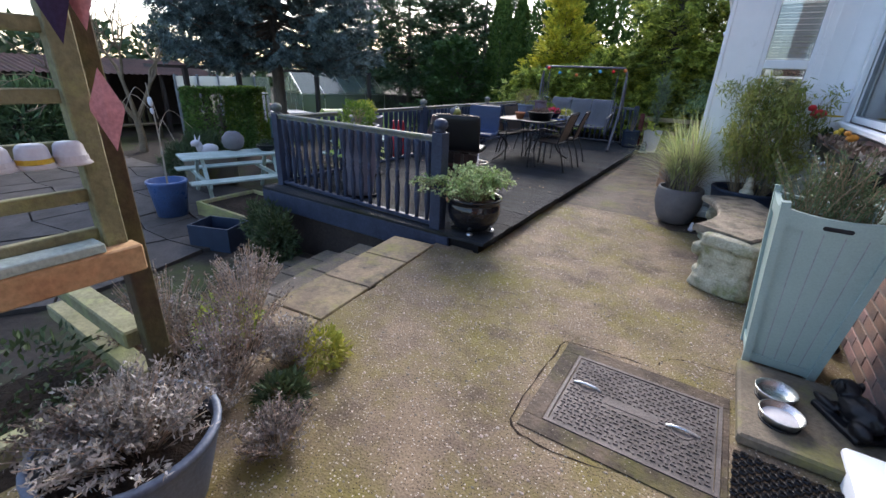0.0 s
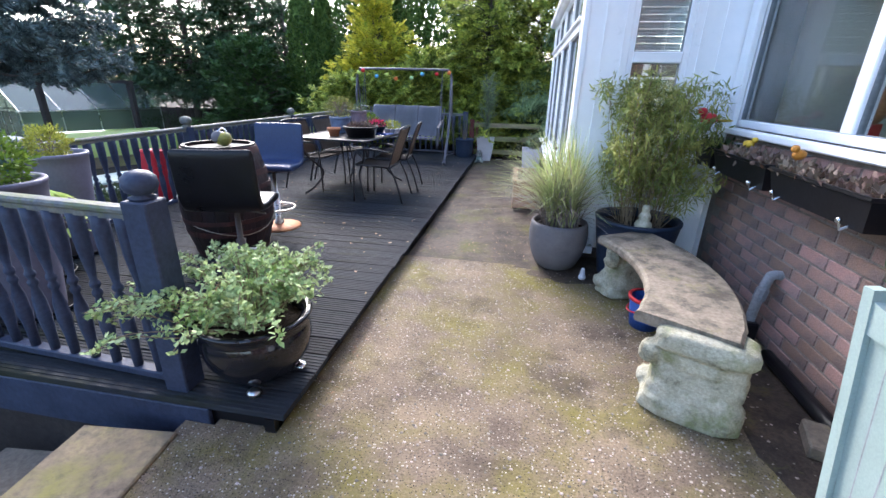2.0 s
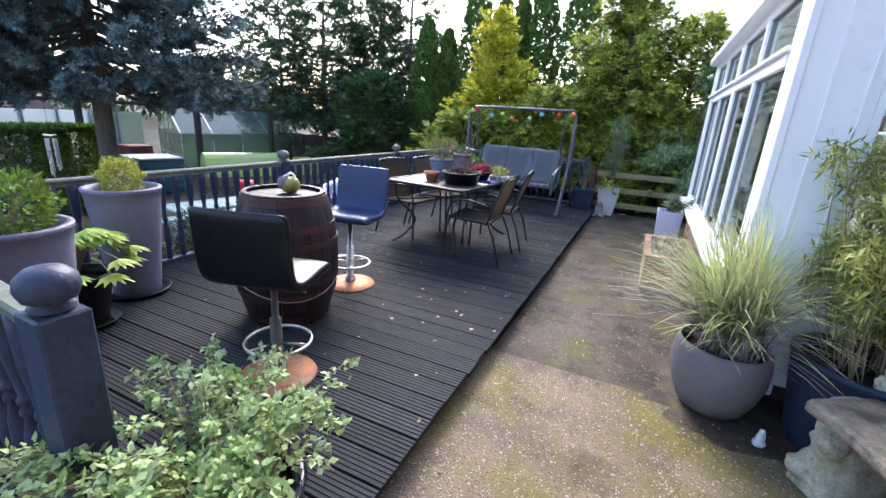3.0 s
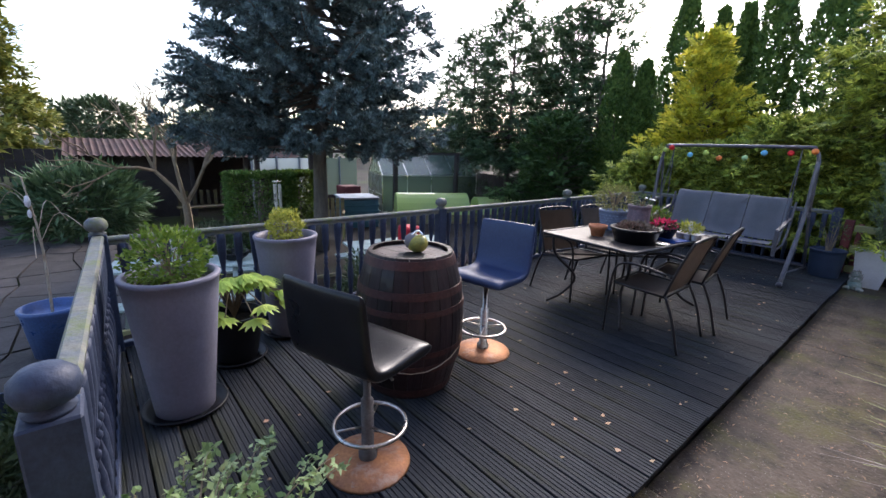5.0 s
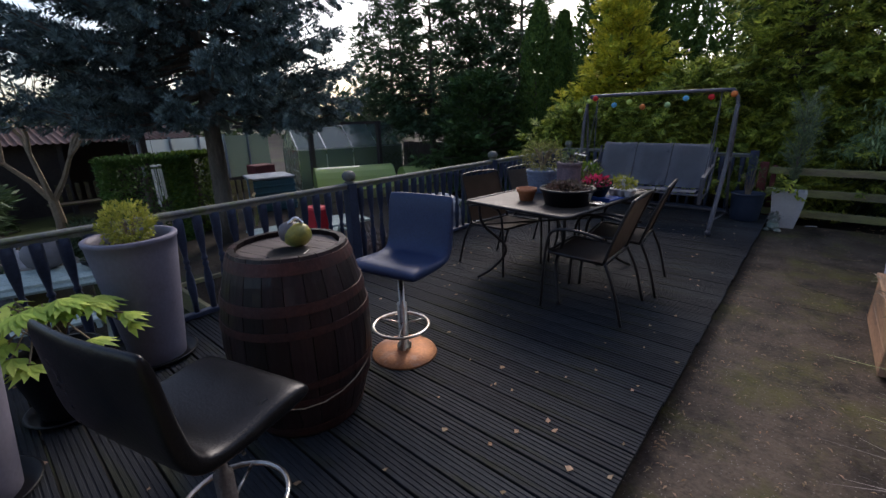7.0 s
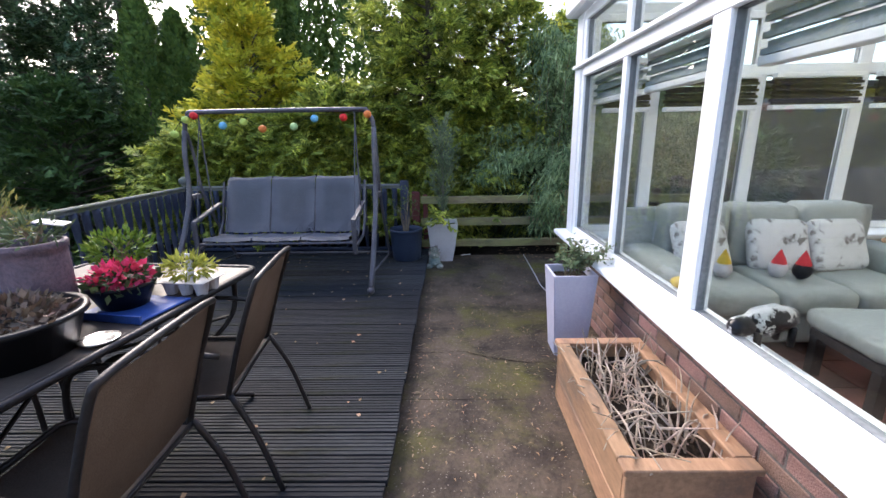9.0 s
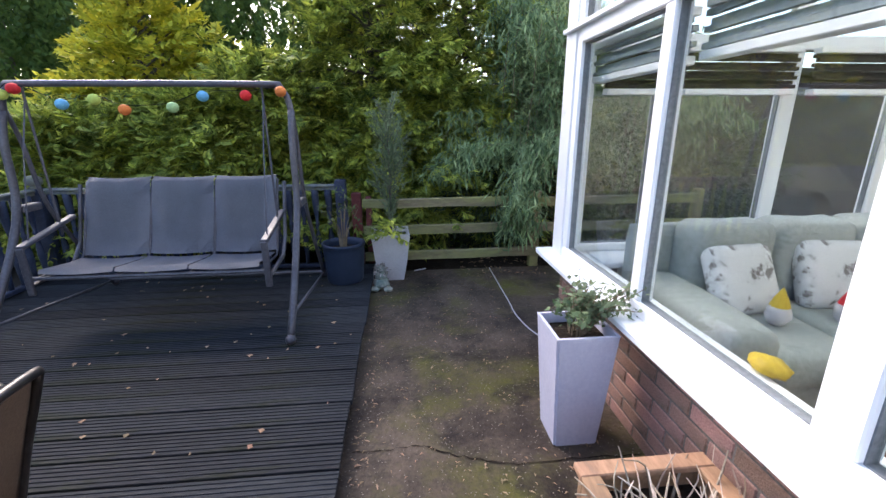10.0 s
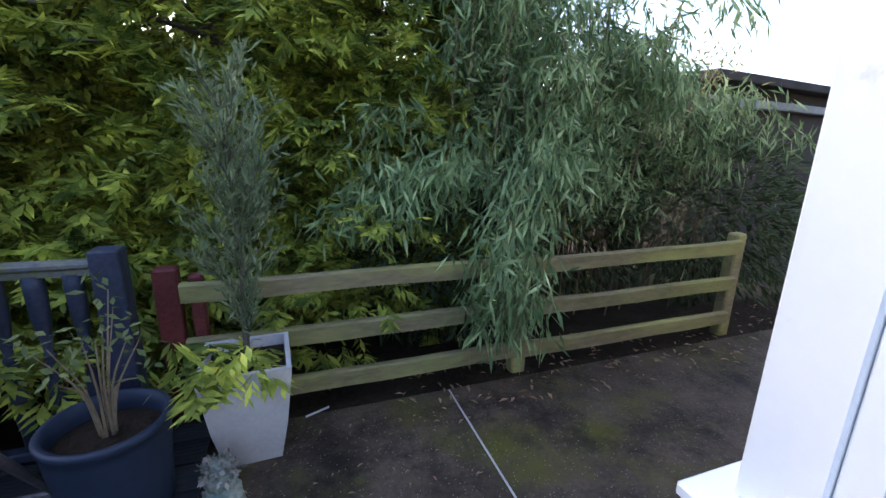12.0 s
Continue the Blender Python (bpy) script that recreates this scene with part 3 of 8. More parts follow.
def rail_run(name, a, b, top, label, mid=(), ends=(True, True)):
    (x0, y0), (x1, y1) = a, b
    r = thing(name, (0, 0, 0), label=label, category="railing", group="deck railings")
    ln = math.hypot(x1 - x0, y1 - y0)
    ang = math.degrees(math.atan2(y1 - y0, x1 - x0))
    m = pose(x0, y0, 0, 0, 0, ang)
    part("handrail", box(box(B(), 0.04, ln - 0.04, -0.034, 0.034, top - 0.032, top, 0.01), 0.05, ln - 0.05, -0.022, 0.022, top - 0.056, top - 0.03), RAILTOP, r, m=m)
    part("bottom_rail", bx(0.04, ln - 0.04, -0.03, 0.03, DZ + 0.015, DZ + 0.055, 0.006), RAIL, r, m=m)
    n = round(ln / 0.125)
    for i in range(1, n):
        s = i * ln / n
        if all(abs(s - q) > 0.09 for q in mid):
            part("baluster", bal_mesh, RAIL, r, m=m @ pose(s, 0, DZ + 0.05, 0, 0, random.uniform(0, 40)) @ Matrix.Diagonal((1, 1, (top - 0.05 - DZ - 0.05) / 0.775, 1)))
    for q in mid:
        p = m @ Vector((q, 0, 0))
        newel(r, p.x, p.y, top + 0.0)
    for k, (x, y) in enumerate((a, b)):
        if ends[k]:
            newel(r, x, y, top + 0.035 if k == 0 and x > -3 else top, 0.115 if k == 0 and x > -3 else 0.1)
    return r


rail_run("railing", (-2.05, 3.06), (-4.47, 3.2), 0.95, "slate blue railing with turned balusters and ball-capped posts")
rail_run("railing", (-4.47, 3.2), (-4.47, 10.93), 0.93, "slate blue railing with a weathered handrail along the garden side", mid=(3.0, 5.4), ends=(False, True))
rail_run("railing", (-4.47, 10.93), (-1.78, 10.88), 0.93, "slate blue railing behind the swing seat", ends=(False, False))
back_post = thing("newel_post", (0, 0, 0), label="slate blue square post ending the back railing", category="post")
part("post", bx(-1.83, -1.73, 10.83, 10.93, -0.2, 0.97, 0.006), RAIL, back_post)

# ---- house ----
def wall_with_hole(name, axis, pos, thick, a0, a1, z0, z1, holes, material, label, cat="wall"):
    """A wall along x or y with rectangular openings through it."""
    bm = B()
    cuts = sorted({a0, a1, *[h[0] for h in holes], *[h[1] for h in holes]})
    for s, e in zip(cuts, cuts[1:]):
        mids = (s + e) / 2
        zs = [(z0, z1)]
        for h in holes:
            if h[0] < mids < h[1]:
                zs = [(z0, h[2]), (h[3], z1)]
        for lo, hi in zs:
            if hi - lo > 1e-3:
                if axis == "y":
                    box(bm, pos, pos + thick, s, e, lo, hi)
                else:
                    box(bm, s, e, pos, pos + thick, lo, hi)
    bmesh.ops.remove_doubles(bm, verts=bm.verts, dist=1e-4)
    return part(name, bm, material, kind="structure", label=label, category=cat)


HX = 0.96
house_wall = wall_with_hole("wall_west", "y", HX, 0.3, -4.5, 5.44, 0, 5.2, [(3.32, 5.36, 1.2, 2.3)], MORTAR, "red brick house wall")
part("wall_south", bx(HX + 0.3, 7.5, -4.5, -4.2, 0, 5.2), MORTAR, kind="structure", category="wall", label="rendered end wall of the house")
part("wall_east", bx(7.2, 7.5, -4.2, 9.4, 0, 5.2), MORTAR, kind="structure", category="wall", label="far wall of the house")
part("wall_inner", bx(2.85, 3.15, 5.75, 9.25, 0, 5.2), PVCIN, kind="structure", category="wall", label="cream plaster wall inside the conservatory")
part("wall_inner", bx(1.26, 7.2, 5.45, 5.74, 0, 5.2), PVCIN, kind="structure", category="wall", label="cream plaster inner wall")
part("wall_north", bx(3.15, 7.2, 9.1, 9.4, 0, 5.2), MORTAR, kind="structure", category="wall", label="brick north wall of the house")
part("roof", bx(HX - 0.3, 7.8, -4.8, 5.6, 5.2, 5.4), ROOFDK, kind="structure", category="roof", label="dark house roof")
part("roof", bx(3.1, 7.8, 5.6, 9.6, 5.2, 5.4), ROOFDK, kind="structure", category="roof", label="dark house roof over the rear")
part("floor", bx(1.26, 7.2, -4.2, 5.45, 0.0, 0.2), PVCIN, kind="structure", category="floor", label="kitchen floor")
part("ceiling", bx(1.26, 7.2, -4.2, 5.45, 2.5, 2.6), PVCIN, kind="structure", category="ceiling", label="white kitchen ceiling")
part("wall_kitchen", bx(4.5, 4.6, -4.2, 5.45, 0.2, 2.5), PVCIN, kind="structure", category="wall", label="cream kitchen wall")


def upvc_window(name, axis, pos, a0, a1, z0, z1, mull, label, fw=0.055, depth=0.07, transom=None):
    """A white frame with panes; pos is the outer face, the frame goes inwards (+)."""
    w = thing(name, (0, 0, 0), label=label, category="window", kind="structure")

    def bar(nm, s0, s1, zz0, zz1, d0, d1, material, bev=0.006):
        if axis == "y":
            return part(nm, bx(pos + d0, pos + d1, s0, s1, zz0, zz1, bev), material, w)
        return part(nm, bx(s0, s1, pos + d0, pos + d1, zz0, zz1, bev), material, w)
    bar("frame_head", a0, a1, z1 - fw, z1, 0, depth, PVC)
    bar("frame_foot", a0, a1, z0, z0 + fw, 0, depth, PVC)
    edges = [a0] + [c for c, _ in mull] + [a1]
    bar("jamb", a0, a0 + fw, z0 + fw, z1 - fw, 0, depth, PVC)
    bar("jamb", a1 - fw, a1, z0 + fw, z1 - fw, 0, depth, PVC)
    for c, hw in mull:
        bar("mullion", c - hw, c + hw, z0 + fw, z1 - fw, -0.004, depth, PVC)
    if transom:
        bar("transom", a0 + fw, a1 - fw, transom - 0.04, transom + 0.04, -0.008, depth + 0.004, PVC)
    lims = [a0 + fw] + [v for c, hw in mull for v in (c - hw, c + hw)] + [a1 - fw]
    for s, e in zip(lims[::2], lims[1::2]):
        for lo, hi in (((z0 + fw, transom - 0.04), (transom + 0.04, z1 - fw)) if transom else ((z0 + fw, z1 - fw),)):
            g = 0.005
            bm = B()
            for q in ((s, s + g, lo, hi), (e - g, e, lo, hi), (s + g, e - g, lo, lo + g), (s + g, e - g, hi - g, hi)):
                if axis == "y":
                    box(bm, pos + 0.016, pos + 0.05, q[0], q[1], q[2], q[3])
                else:
                    box(bm, q[0], q[1], pos + 0.016, pos + 0.05, q[2], q[3])
            p = bar("pane", s + 0.004, e - 0.004, lo + 0.004, hi - 0.004, 0.03, 0.036, GLASS, 0)
            part("seal", bm, GASKET, p)
            p.visible_shadow = False
    return w


kitchen_window = upvc_window("window_1", "y", HX + 0.03, 3.32, 5.36, 1.2, 2.3, [(4.16, 0.045)], "white framed kitchen window in the brick wall")
part("window_sill", bx(HX - 0.06, HX + 0.1, 3.28, 5.42, 1.155, 1.2, 0.008), PVC, kitchen_window)
# upstairs of the wall beside it: white panelled return up to the conservatory
trim = part("trim", box(box(B(), HX - 0.012, HX, 5.36, 5.44, 0.1, 2.5, 0.004), HX - 0.02, HX + 0.02, 5.29, 5.37, 1.2, 2.5, 0.004), PVC, kind="structure", category="trim", label="white plastic corner trim")

# conservatory
CX, CY0, CY1, CE = -0.19, 5.46, 9.48, 2.85
CZS, CZT = 0.62, 2.36
base = part("conservatory_base", box(box(B(), CX + 0.06, CX + 0.18, CY0 + 0.02, CY1 - 0.02, -0.02, CZS - 0.02), CX + 0.18, CE, CY1 - 0.28, CY1 - 0.02, -0.02, CZS - 0.02), MORTAR, kind="structure", category="wall", label="low brick wall carrying the conservatory")
part("inner_lining", box(box(B(), CX + 0.182, CX + 0.195, CY0 + 0.1, CY1 - 0.3, 0.05, CZS - 0.02), CX + 0.315, CE, CY1 - 0.31, CY1 - 0.285, 0.05, CZS - 0.02), PVCIN, kind="structure", category="wall", label="white inner face of the low wall")
part("sill", bx(CX - 0.1, CX + 0.2, CY0 + 0.12, CY1 + 0.08, CZS - 0.02, CZS + 0.02, 0.008), PVC, kind="structure", category="sill", label="deep white plastic sill with a weathered edge")
part("sill", bx(CX + 0.203, CE, CY1 - 0.32, CY1 + 0.08, CZS - 0.02, CZS + 0.02, 0.008), PVC, kind="structure", category="sill", label="white plastic sill on the far side")
west_win = upvc_window("window_2", "y", CX, CY0 + 0.2, CY1 - 0.15, CZS + 0.02, CZT, [(6.6, 0.035), (7.55, 0.06), (8.46, 0.035)], "tall white conservatory windows with fanlights over a transom", fw=0.07, transom=1.93)
part("drip_ledge", bx(CX - 0.035, CX + 0.0, CY0 + 0.2, CY1, 1.965, 1.99, 0.004), PVC, west_win)
part("corner_post", bx(CX - 0.008, CX + 0.1, CY1 - 0.148, CY1 + 0.008, CZS + 0.02, CZT, 0.006), PVC, kind="structure", category="post", label="white corner post of the conservatory")
north_win = upvc_window("window_3", "x", CY1 - 0.07, CX + 0.102, CE, CZS + 0.02, CZT, [(0.42, 0.05), (1.25, 0.05), (2.05, 0.05)], "white framed windows on the far side of the conservatory", transom=1.93)
# south face: white panels round a tall window
south = wall_with_hole("wall_panel", "x", CY0, 0.07, CX, HX, 0.1, 2.4, [(0.16, 0.6, 0.9, 2.3)], PVC, "white plastic panelled end of the conservatory")
bm = B()
for x in (CX + 0.005, CX + 0.15, CX + 0.30, 0.66, 0.80):
    box(bm, x, x + 0.012, CY0 - 0.006, CY0, 0.12, 2.4)
box(bm, CX - 0.01, CX + 0.03, CY0 - 0.012, CY0 + 0.2, 0.1, 2.42, 0.004)
part("trim", bm, PVC, kind="structure", category="trim", label="white raised panel joints")
box_ = part("corner_post", bx(CX, CX + 0.09, CY0 + 0.07, CY0 + 0.2, 0.1, CZT), PVC, kind="structure", category="post", label="wide white corner post")
south_win = upvc_window("window_4", "x", CY0 + 0.005, 0.16, 0.6, 0.9, 2.3, [], "narrow white framed window with a blind", fw=0.045, transom=1.68)
part("step", box(box(B(), CX - 0.01, CX + 0.3, CY0 - 0.07, CY0 - 0.001, 0.06, 0.13, 0.005), CX + 0.02, CX + 0.27, CY0 - 0.045, CY0 - 0.001, 0.13, 0.19, 0.005), PVC, kind="structure", category="trim", label="white plastic foot trim below the panel")
part("wall_foot", bx(CX + 0.05, HX, CY0 + 0.02, CY0 + 0.3, -0.02, 0.1), DARKW, kind="structure", category="wall", label="dark foot of the panelled wall")


def blind(name, axis, pos, a0, a1, z0, z1, material, label):
    b = thing(name, (0, 0, 0), label=label, category="blind", group="window blinds")
    bm = B()
    n = max(int((z1 - z0) / 0.025), 2)
    for i in range(n):
        z = z0 + (i + 0.5) * (z1 - z0) / n
        d = 0.012 * (1 if i % 2 else -1)
        if axis == "y":
            box(bm, pos - 0.012 + d, pos + 0.012 + d, a0, a1, z - 0.0105, z + 0.0105)
        else:
            box(bm, a0, a1, pos - 0.012 + d, pos + 0.012 + d, z - 0.0105, z + 0.0105)
    part("pleated_fabric", bm, material, b)
    e = (bx(pos - 0.03, pos + 0.03, a0, a1, z0 - 0.035, z0 - 0.002, 0.004) if axis == "y" else bx(a0, a1, pos - 0.03, pos + 0.03, z0 - 0.035, z0 - 0.002, 0.004))
    part("bottom_bar", e, PVC, b)
    e = (bx(pos - 0.03, pos + 0.03, a0, a1, z1 + 0.002, z1 + 0.035, 0.004) if axis == "y" else bx(a0, a1, pos - 0.03, pos + 0.03, z1 + 0.002, z1 + 0.035, 0.004))
    part("head_rail", e, PVC, b)
    return b


for a0, a1 in ((5.74, 6.55), (6.65, 7.47), (7.63, 8.41), (8.51, 9.33)):
    blind("pleated_blind", "y", CX + 0.13, a0, a1, 1.72, 1.86, BLIND, "grey pleated blind gathered near the top of the window")
for a0, a1 in ((0.0, 0.36), (0.48, 1.19), (1.31, 1.99), (2.11, 2.78)):
    blind("pleated_blind", "x", CY1 - 0.14, a0, a1, 1.66, 1.86, DARKW, "dark pleated blind gathered at the top of the far window")
blind("pleated_blind", "x", CY0 + 0.14, 0.19, 0.57, 1.74, 2.22, BLIND, "pale slatted blind drawn half down")

# conservatory roof
RZ = 2.4
gutter = part("gutter", box(box(B(), CX - 0.09, CX + 0.02, CY0 - 0.05, CY1 + 0.1, CZT + 0.002, CZT + 0.1, 0.02), CX - 0.02, CE, CY1 - 0.0, CY1 + 0.1, CZT + 0.002, CZT + 0.1, 0.02), PVC, kind="structure", category="gutter", label="white plastic gutter along the eaves")
roof = thing("conservatory_roof", (0, 0, 0), label="cloudy plastic lean-to roof with white bars", category="roof", kind="structure")
slope = math.atan2(1.0, CE - CX)
mroof = Matrix.Translation((CX - 0.05, 0, CZT + 0.1)) @ Matrix.Rotation(-slope, 4, "Y")
ln = math.hypot(1.0, CE - CX) + 0.05
for i in range(6):
    y = CY0 + i * (CY1 - CY0) / 5
    part("rafter", bx(0, ln, y - 0.03, y + 0.03, 0.0, 0.06, 0.005), PVC, roof, m=mroof)
    if i < 5:
        p = part("roof_sheet", bx(0, ln, y + 0.032, y + (CY1 - CY0) / 5 - 0.032, 0.02, 0.036), POLY, roof, m=mroof)
        p.visible_shadow = False
part("gable", bx(CX + 0.3, HX, CY0 + 0.0, CY0 + 0.05, 2.4, 2.46), PVC, kind="structure", category="trim", label="white head of the panelled wall")
bm = B()
for y0_ in (CY0 + 0.0, CY1 - 0.05):
    v = [bm.verts.new(p) for p in ((CX, y0_, CZT + 0.1), (CE, y0_, CZT + 0.1), (CE, y0_, CZT + 1.08), (CX, y0_, CZT + 0.12), (CX, y0_ + 0.05, CZT + 0.1), (CE, y0_ + 0.05, CZT + 0.1), (CE, y0_ + 0.05, CZT + 1.08), (CX, y0_ + 0.05, CZT + 0.12))]
    bm.faces.new(v[:4])
    bm.faces.new(v[4:][::-1])
    for i in range(4):
        bm.faces.new((v[i], v[(i + 1) % 4], v[4 + (i + 1) % 4], v[4 + i]))
part("gable", bm, PVC, kind="structure", category="wall", label="white triangular end of the lean-to roof")

# tiled floor inside
part("floor", bx(CX + 0.195, CE, CY0 + 0.3, CY1 - 0.32, -0.05, 0.045), MORTAR, kind="structure", category="floor", label="grouted terracotta tile floor")
floor_top = scene.objects["floor"]

# ---- fence behind the patio ----
fence = thing("post_and_rail_fence", (0, 0, 0), label="weathered three-rail timber fence, green with moss", category="fence")
for x, w, h in ((0.2, 0.1, 0.8), (2.02, 0.1, 0.78)):
    part("fence_post", bx(x - w / 2, x + w / 2, 11.08, 11.17, -0.3, h, 0.012), FENCEW, fence)


def rough_rail(x0, x1, y, z, h=0.095, sag=0.0):
    bm = B()
    n = 10
    rings = []
    for i in range(n + 1):
        t = i / n
        x = x0 + (x1 - x0) * t
        zz = z + 0.008 * noise.noise(Vector((x * 2, z * 9, 0))) - sag * math.sin(math.pi * t)
        hh = h / 2 * (1 + 0.12 * noise.noise(Vector((x * 3, z * 5, 4))))
        rings.append([bm.verts.new((x, y + a, zz + b * hh)) for a, b in ((-0.018, -1), (-0.022, 0.8), (-0.012, 1), (0.018, 1), (0.018, -1))])
    for a, b in zip(rings, rings[1:]):
        for k in range(5):
            bm.faces.new((a[k], a[(k + 1) % 5], b[(k + 1) % 5], b[k]))
    bm.faces.new(rings[0])
    bm.faces.new(rings[-1][::-1])
    return bm


for z in (0.70, 0.425, 0.15):
    part("fence_rail", rough_rail(-1.6, 0.2, 11.06, z), FENCEW, fence)
    part("fence_rail", rough_rail(0.2, 1.97, 11.06, z - 0.01), FENCEW, fence)
red_post = thing("fence_post", (-1.67, 11.16, 0), label="short dark red painted timber post", category="post")
part("post", bx(-0.05, 0.05, -0.04, 0.04, -0.3, 0.80, 0.008), REDW, red_post)
part("post", bx(0.09, 0.15, -0.03, 0.03, -0.3, 0.76, 0.008), REDW, red_post)

# ---- trees and hedges ----


def trunk_mesh(h, r0, r1, lean=(0, 0), wob=0.05, seed=0):
    pts = [(lean[0] * t + wob * noise.noise(Vector((t * 2, seed, 0))), lean[1] * t + wob * noise.noise(Vector((t * 2, seed, 5))), h * t) for t in [i / 10 for i in range(11)]]
    return tube(B(), pts, r0, 10, r1 / r0)


def conifer(name, at, h, r, first, nb, per, ln, mat_, label, kind="frond", droop=0.25, trunk_r=0.16, power=0.8, lobes=5, spread=0.32, wid=0.28, clump=0.09, trunk=BARK, limb=True, seed=1):
    """A conifer: trunk, limbs in uneven whorls, and a spray at every twig end."""
    global rng
    rng = np.random.default_rng(seed)
    t = thing(name, at, label=label, category="tree")
    part("trunk", trunk_mesh(h * 0.93, trunk_r, 0.02, seed=seed), trunk, t, smooth=True)
    O, D, LN = [], [], []
    bm = B()
    for i in range(nb):
        z = first + (h - first) * ((i + rng.uniform(0, 1)) / nb) ** 1.1
        f = 1 - (z - first) / (h - first)
        L = r * (f ** power) * rng.uniform(0.68, 1.12) + 0.12
        a = i * 2.399 + rng.uniform(-0.4, 0.4)
        up = 0.25 - droop + 0.9 * (1 - f) ** 2
        e = np.array([math.cos(a), math.sin(a), up])
        e /= np.linalg.norm(e)
        if limb and L > 0.5:
            tube(bm, [Vector(e * L * s) + Vector((0, 0, z - droop * L * s * s * 0.6)) for s in (0, 0.4, 0.9)], 0.012 + 0.012 * L, 5, 0.25)
        m_ = max(int(per * L / r), 3)
        nc = max(m_ // 12, 3)
        s = rng.uniform(0.25, 1.0, nc) ** 0.7
        c = np.outer(s * L, e) + np.array([0, 0, z])
        c[:, 2] -= droop * L * s * s * 0.6
        c += rng.normal(0, 1, (nc, 3)) * (spread * L * (0.35 + 0.65 * s[:, None])) * np.array([0.5, 0.5, 0.2])
        o = c[rng.integers(0, nc, m_)] + rng.normal(0, 1, (m_, 3)) * clump * np.array([1, 1, 0.55])
        d = e + rng.normal(0, 0.5, (m_, 3)) + np.array([0, 0, -droop])
        O.append(o)
        D.append(d)
        LN.append(rng.uniform(0.65, 1.2, (m_, 1)) * ln)
    if limb:
        part("branch_frame", bm, trunk, t)
    O, D, LN = np.concatenate(O), unit(np.concatenate(D)), np.concatenate(LN)
    nr = rng.normal(0, 0.35, O.shape) + np.array([0, 0, 1.0])
    if kind == "frond":
        ch = fronds(O, D, nr, LN, lobes, wid)
    else:
        ch = []
        for k in range(lobes):
            dd = unit(D + rng.normal(0, 0.55, D.shape) + np.array([0, 0, 0.25]))
            ch.append(blades(O + D * LN * rng.uniform(0, 0.6), dd, rand_dirs(len(O)), LN[:, 0] * 0.7, LN[:, 0] * wid))
    part("crown", quads(name + "_crown", ch), mat_, t)
    return t


def column_tree(at, h, r, n, mat_, label, name="columnar_conifer", seed=1, ln=0.16):
    """A narrow upright conifer with close upward sprays and a ragged skin."""
    global rng
    rng = np.random.default_rng(seed)
    t = thing(name, at, label=label, category="tree", group="columnar conifers")
    part("trunk", trunk_mesh(h * 0.8, 0.07, 0.02), BARK, t, smooth=True)
    s = rng.uniform(0, 1, n)
    a = rng.uniform(0, 2 * math.pi, n)
    prof = np.clip(1 - s ** 3.2, 0.02, 1) ** 0.7 * (0.75 + 0.25 * np.minimum(s * 5, 1))
    lump = 1 + 0.13 * np.sin(a * 3 + s * 17 + seed) + 0.1 * np.sin(a * 5 - s * 29)
    rr = r * prof * lump * rng.uniform(0.55, 1.03, n) ** 0.5
    o = np.stack([rr * np.cos(a), rr * np.sin(a), 0.05 + s * (h - 0.1)], 1)
    d = np.stack([np.cos(a) * 0.55, np.sin(a) * 0.55, np.full(n, 1.0)], 1) + rng.normal(0, 0.3, (n, 3))
    nr = np.stack([np.cos(a), np.sin(a), np.full(n, 0.3)], 1) + rng.normal(0, 0.3, (n, 3))
    part("crown", quads("column_crown", fronds(o, d, nr, rng.uniform(0.6, 1.2, (n, 1)) * ln, 3, 0.45)), mat_, t)
    return t




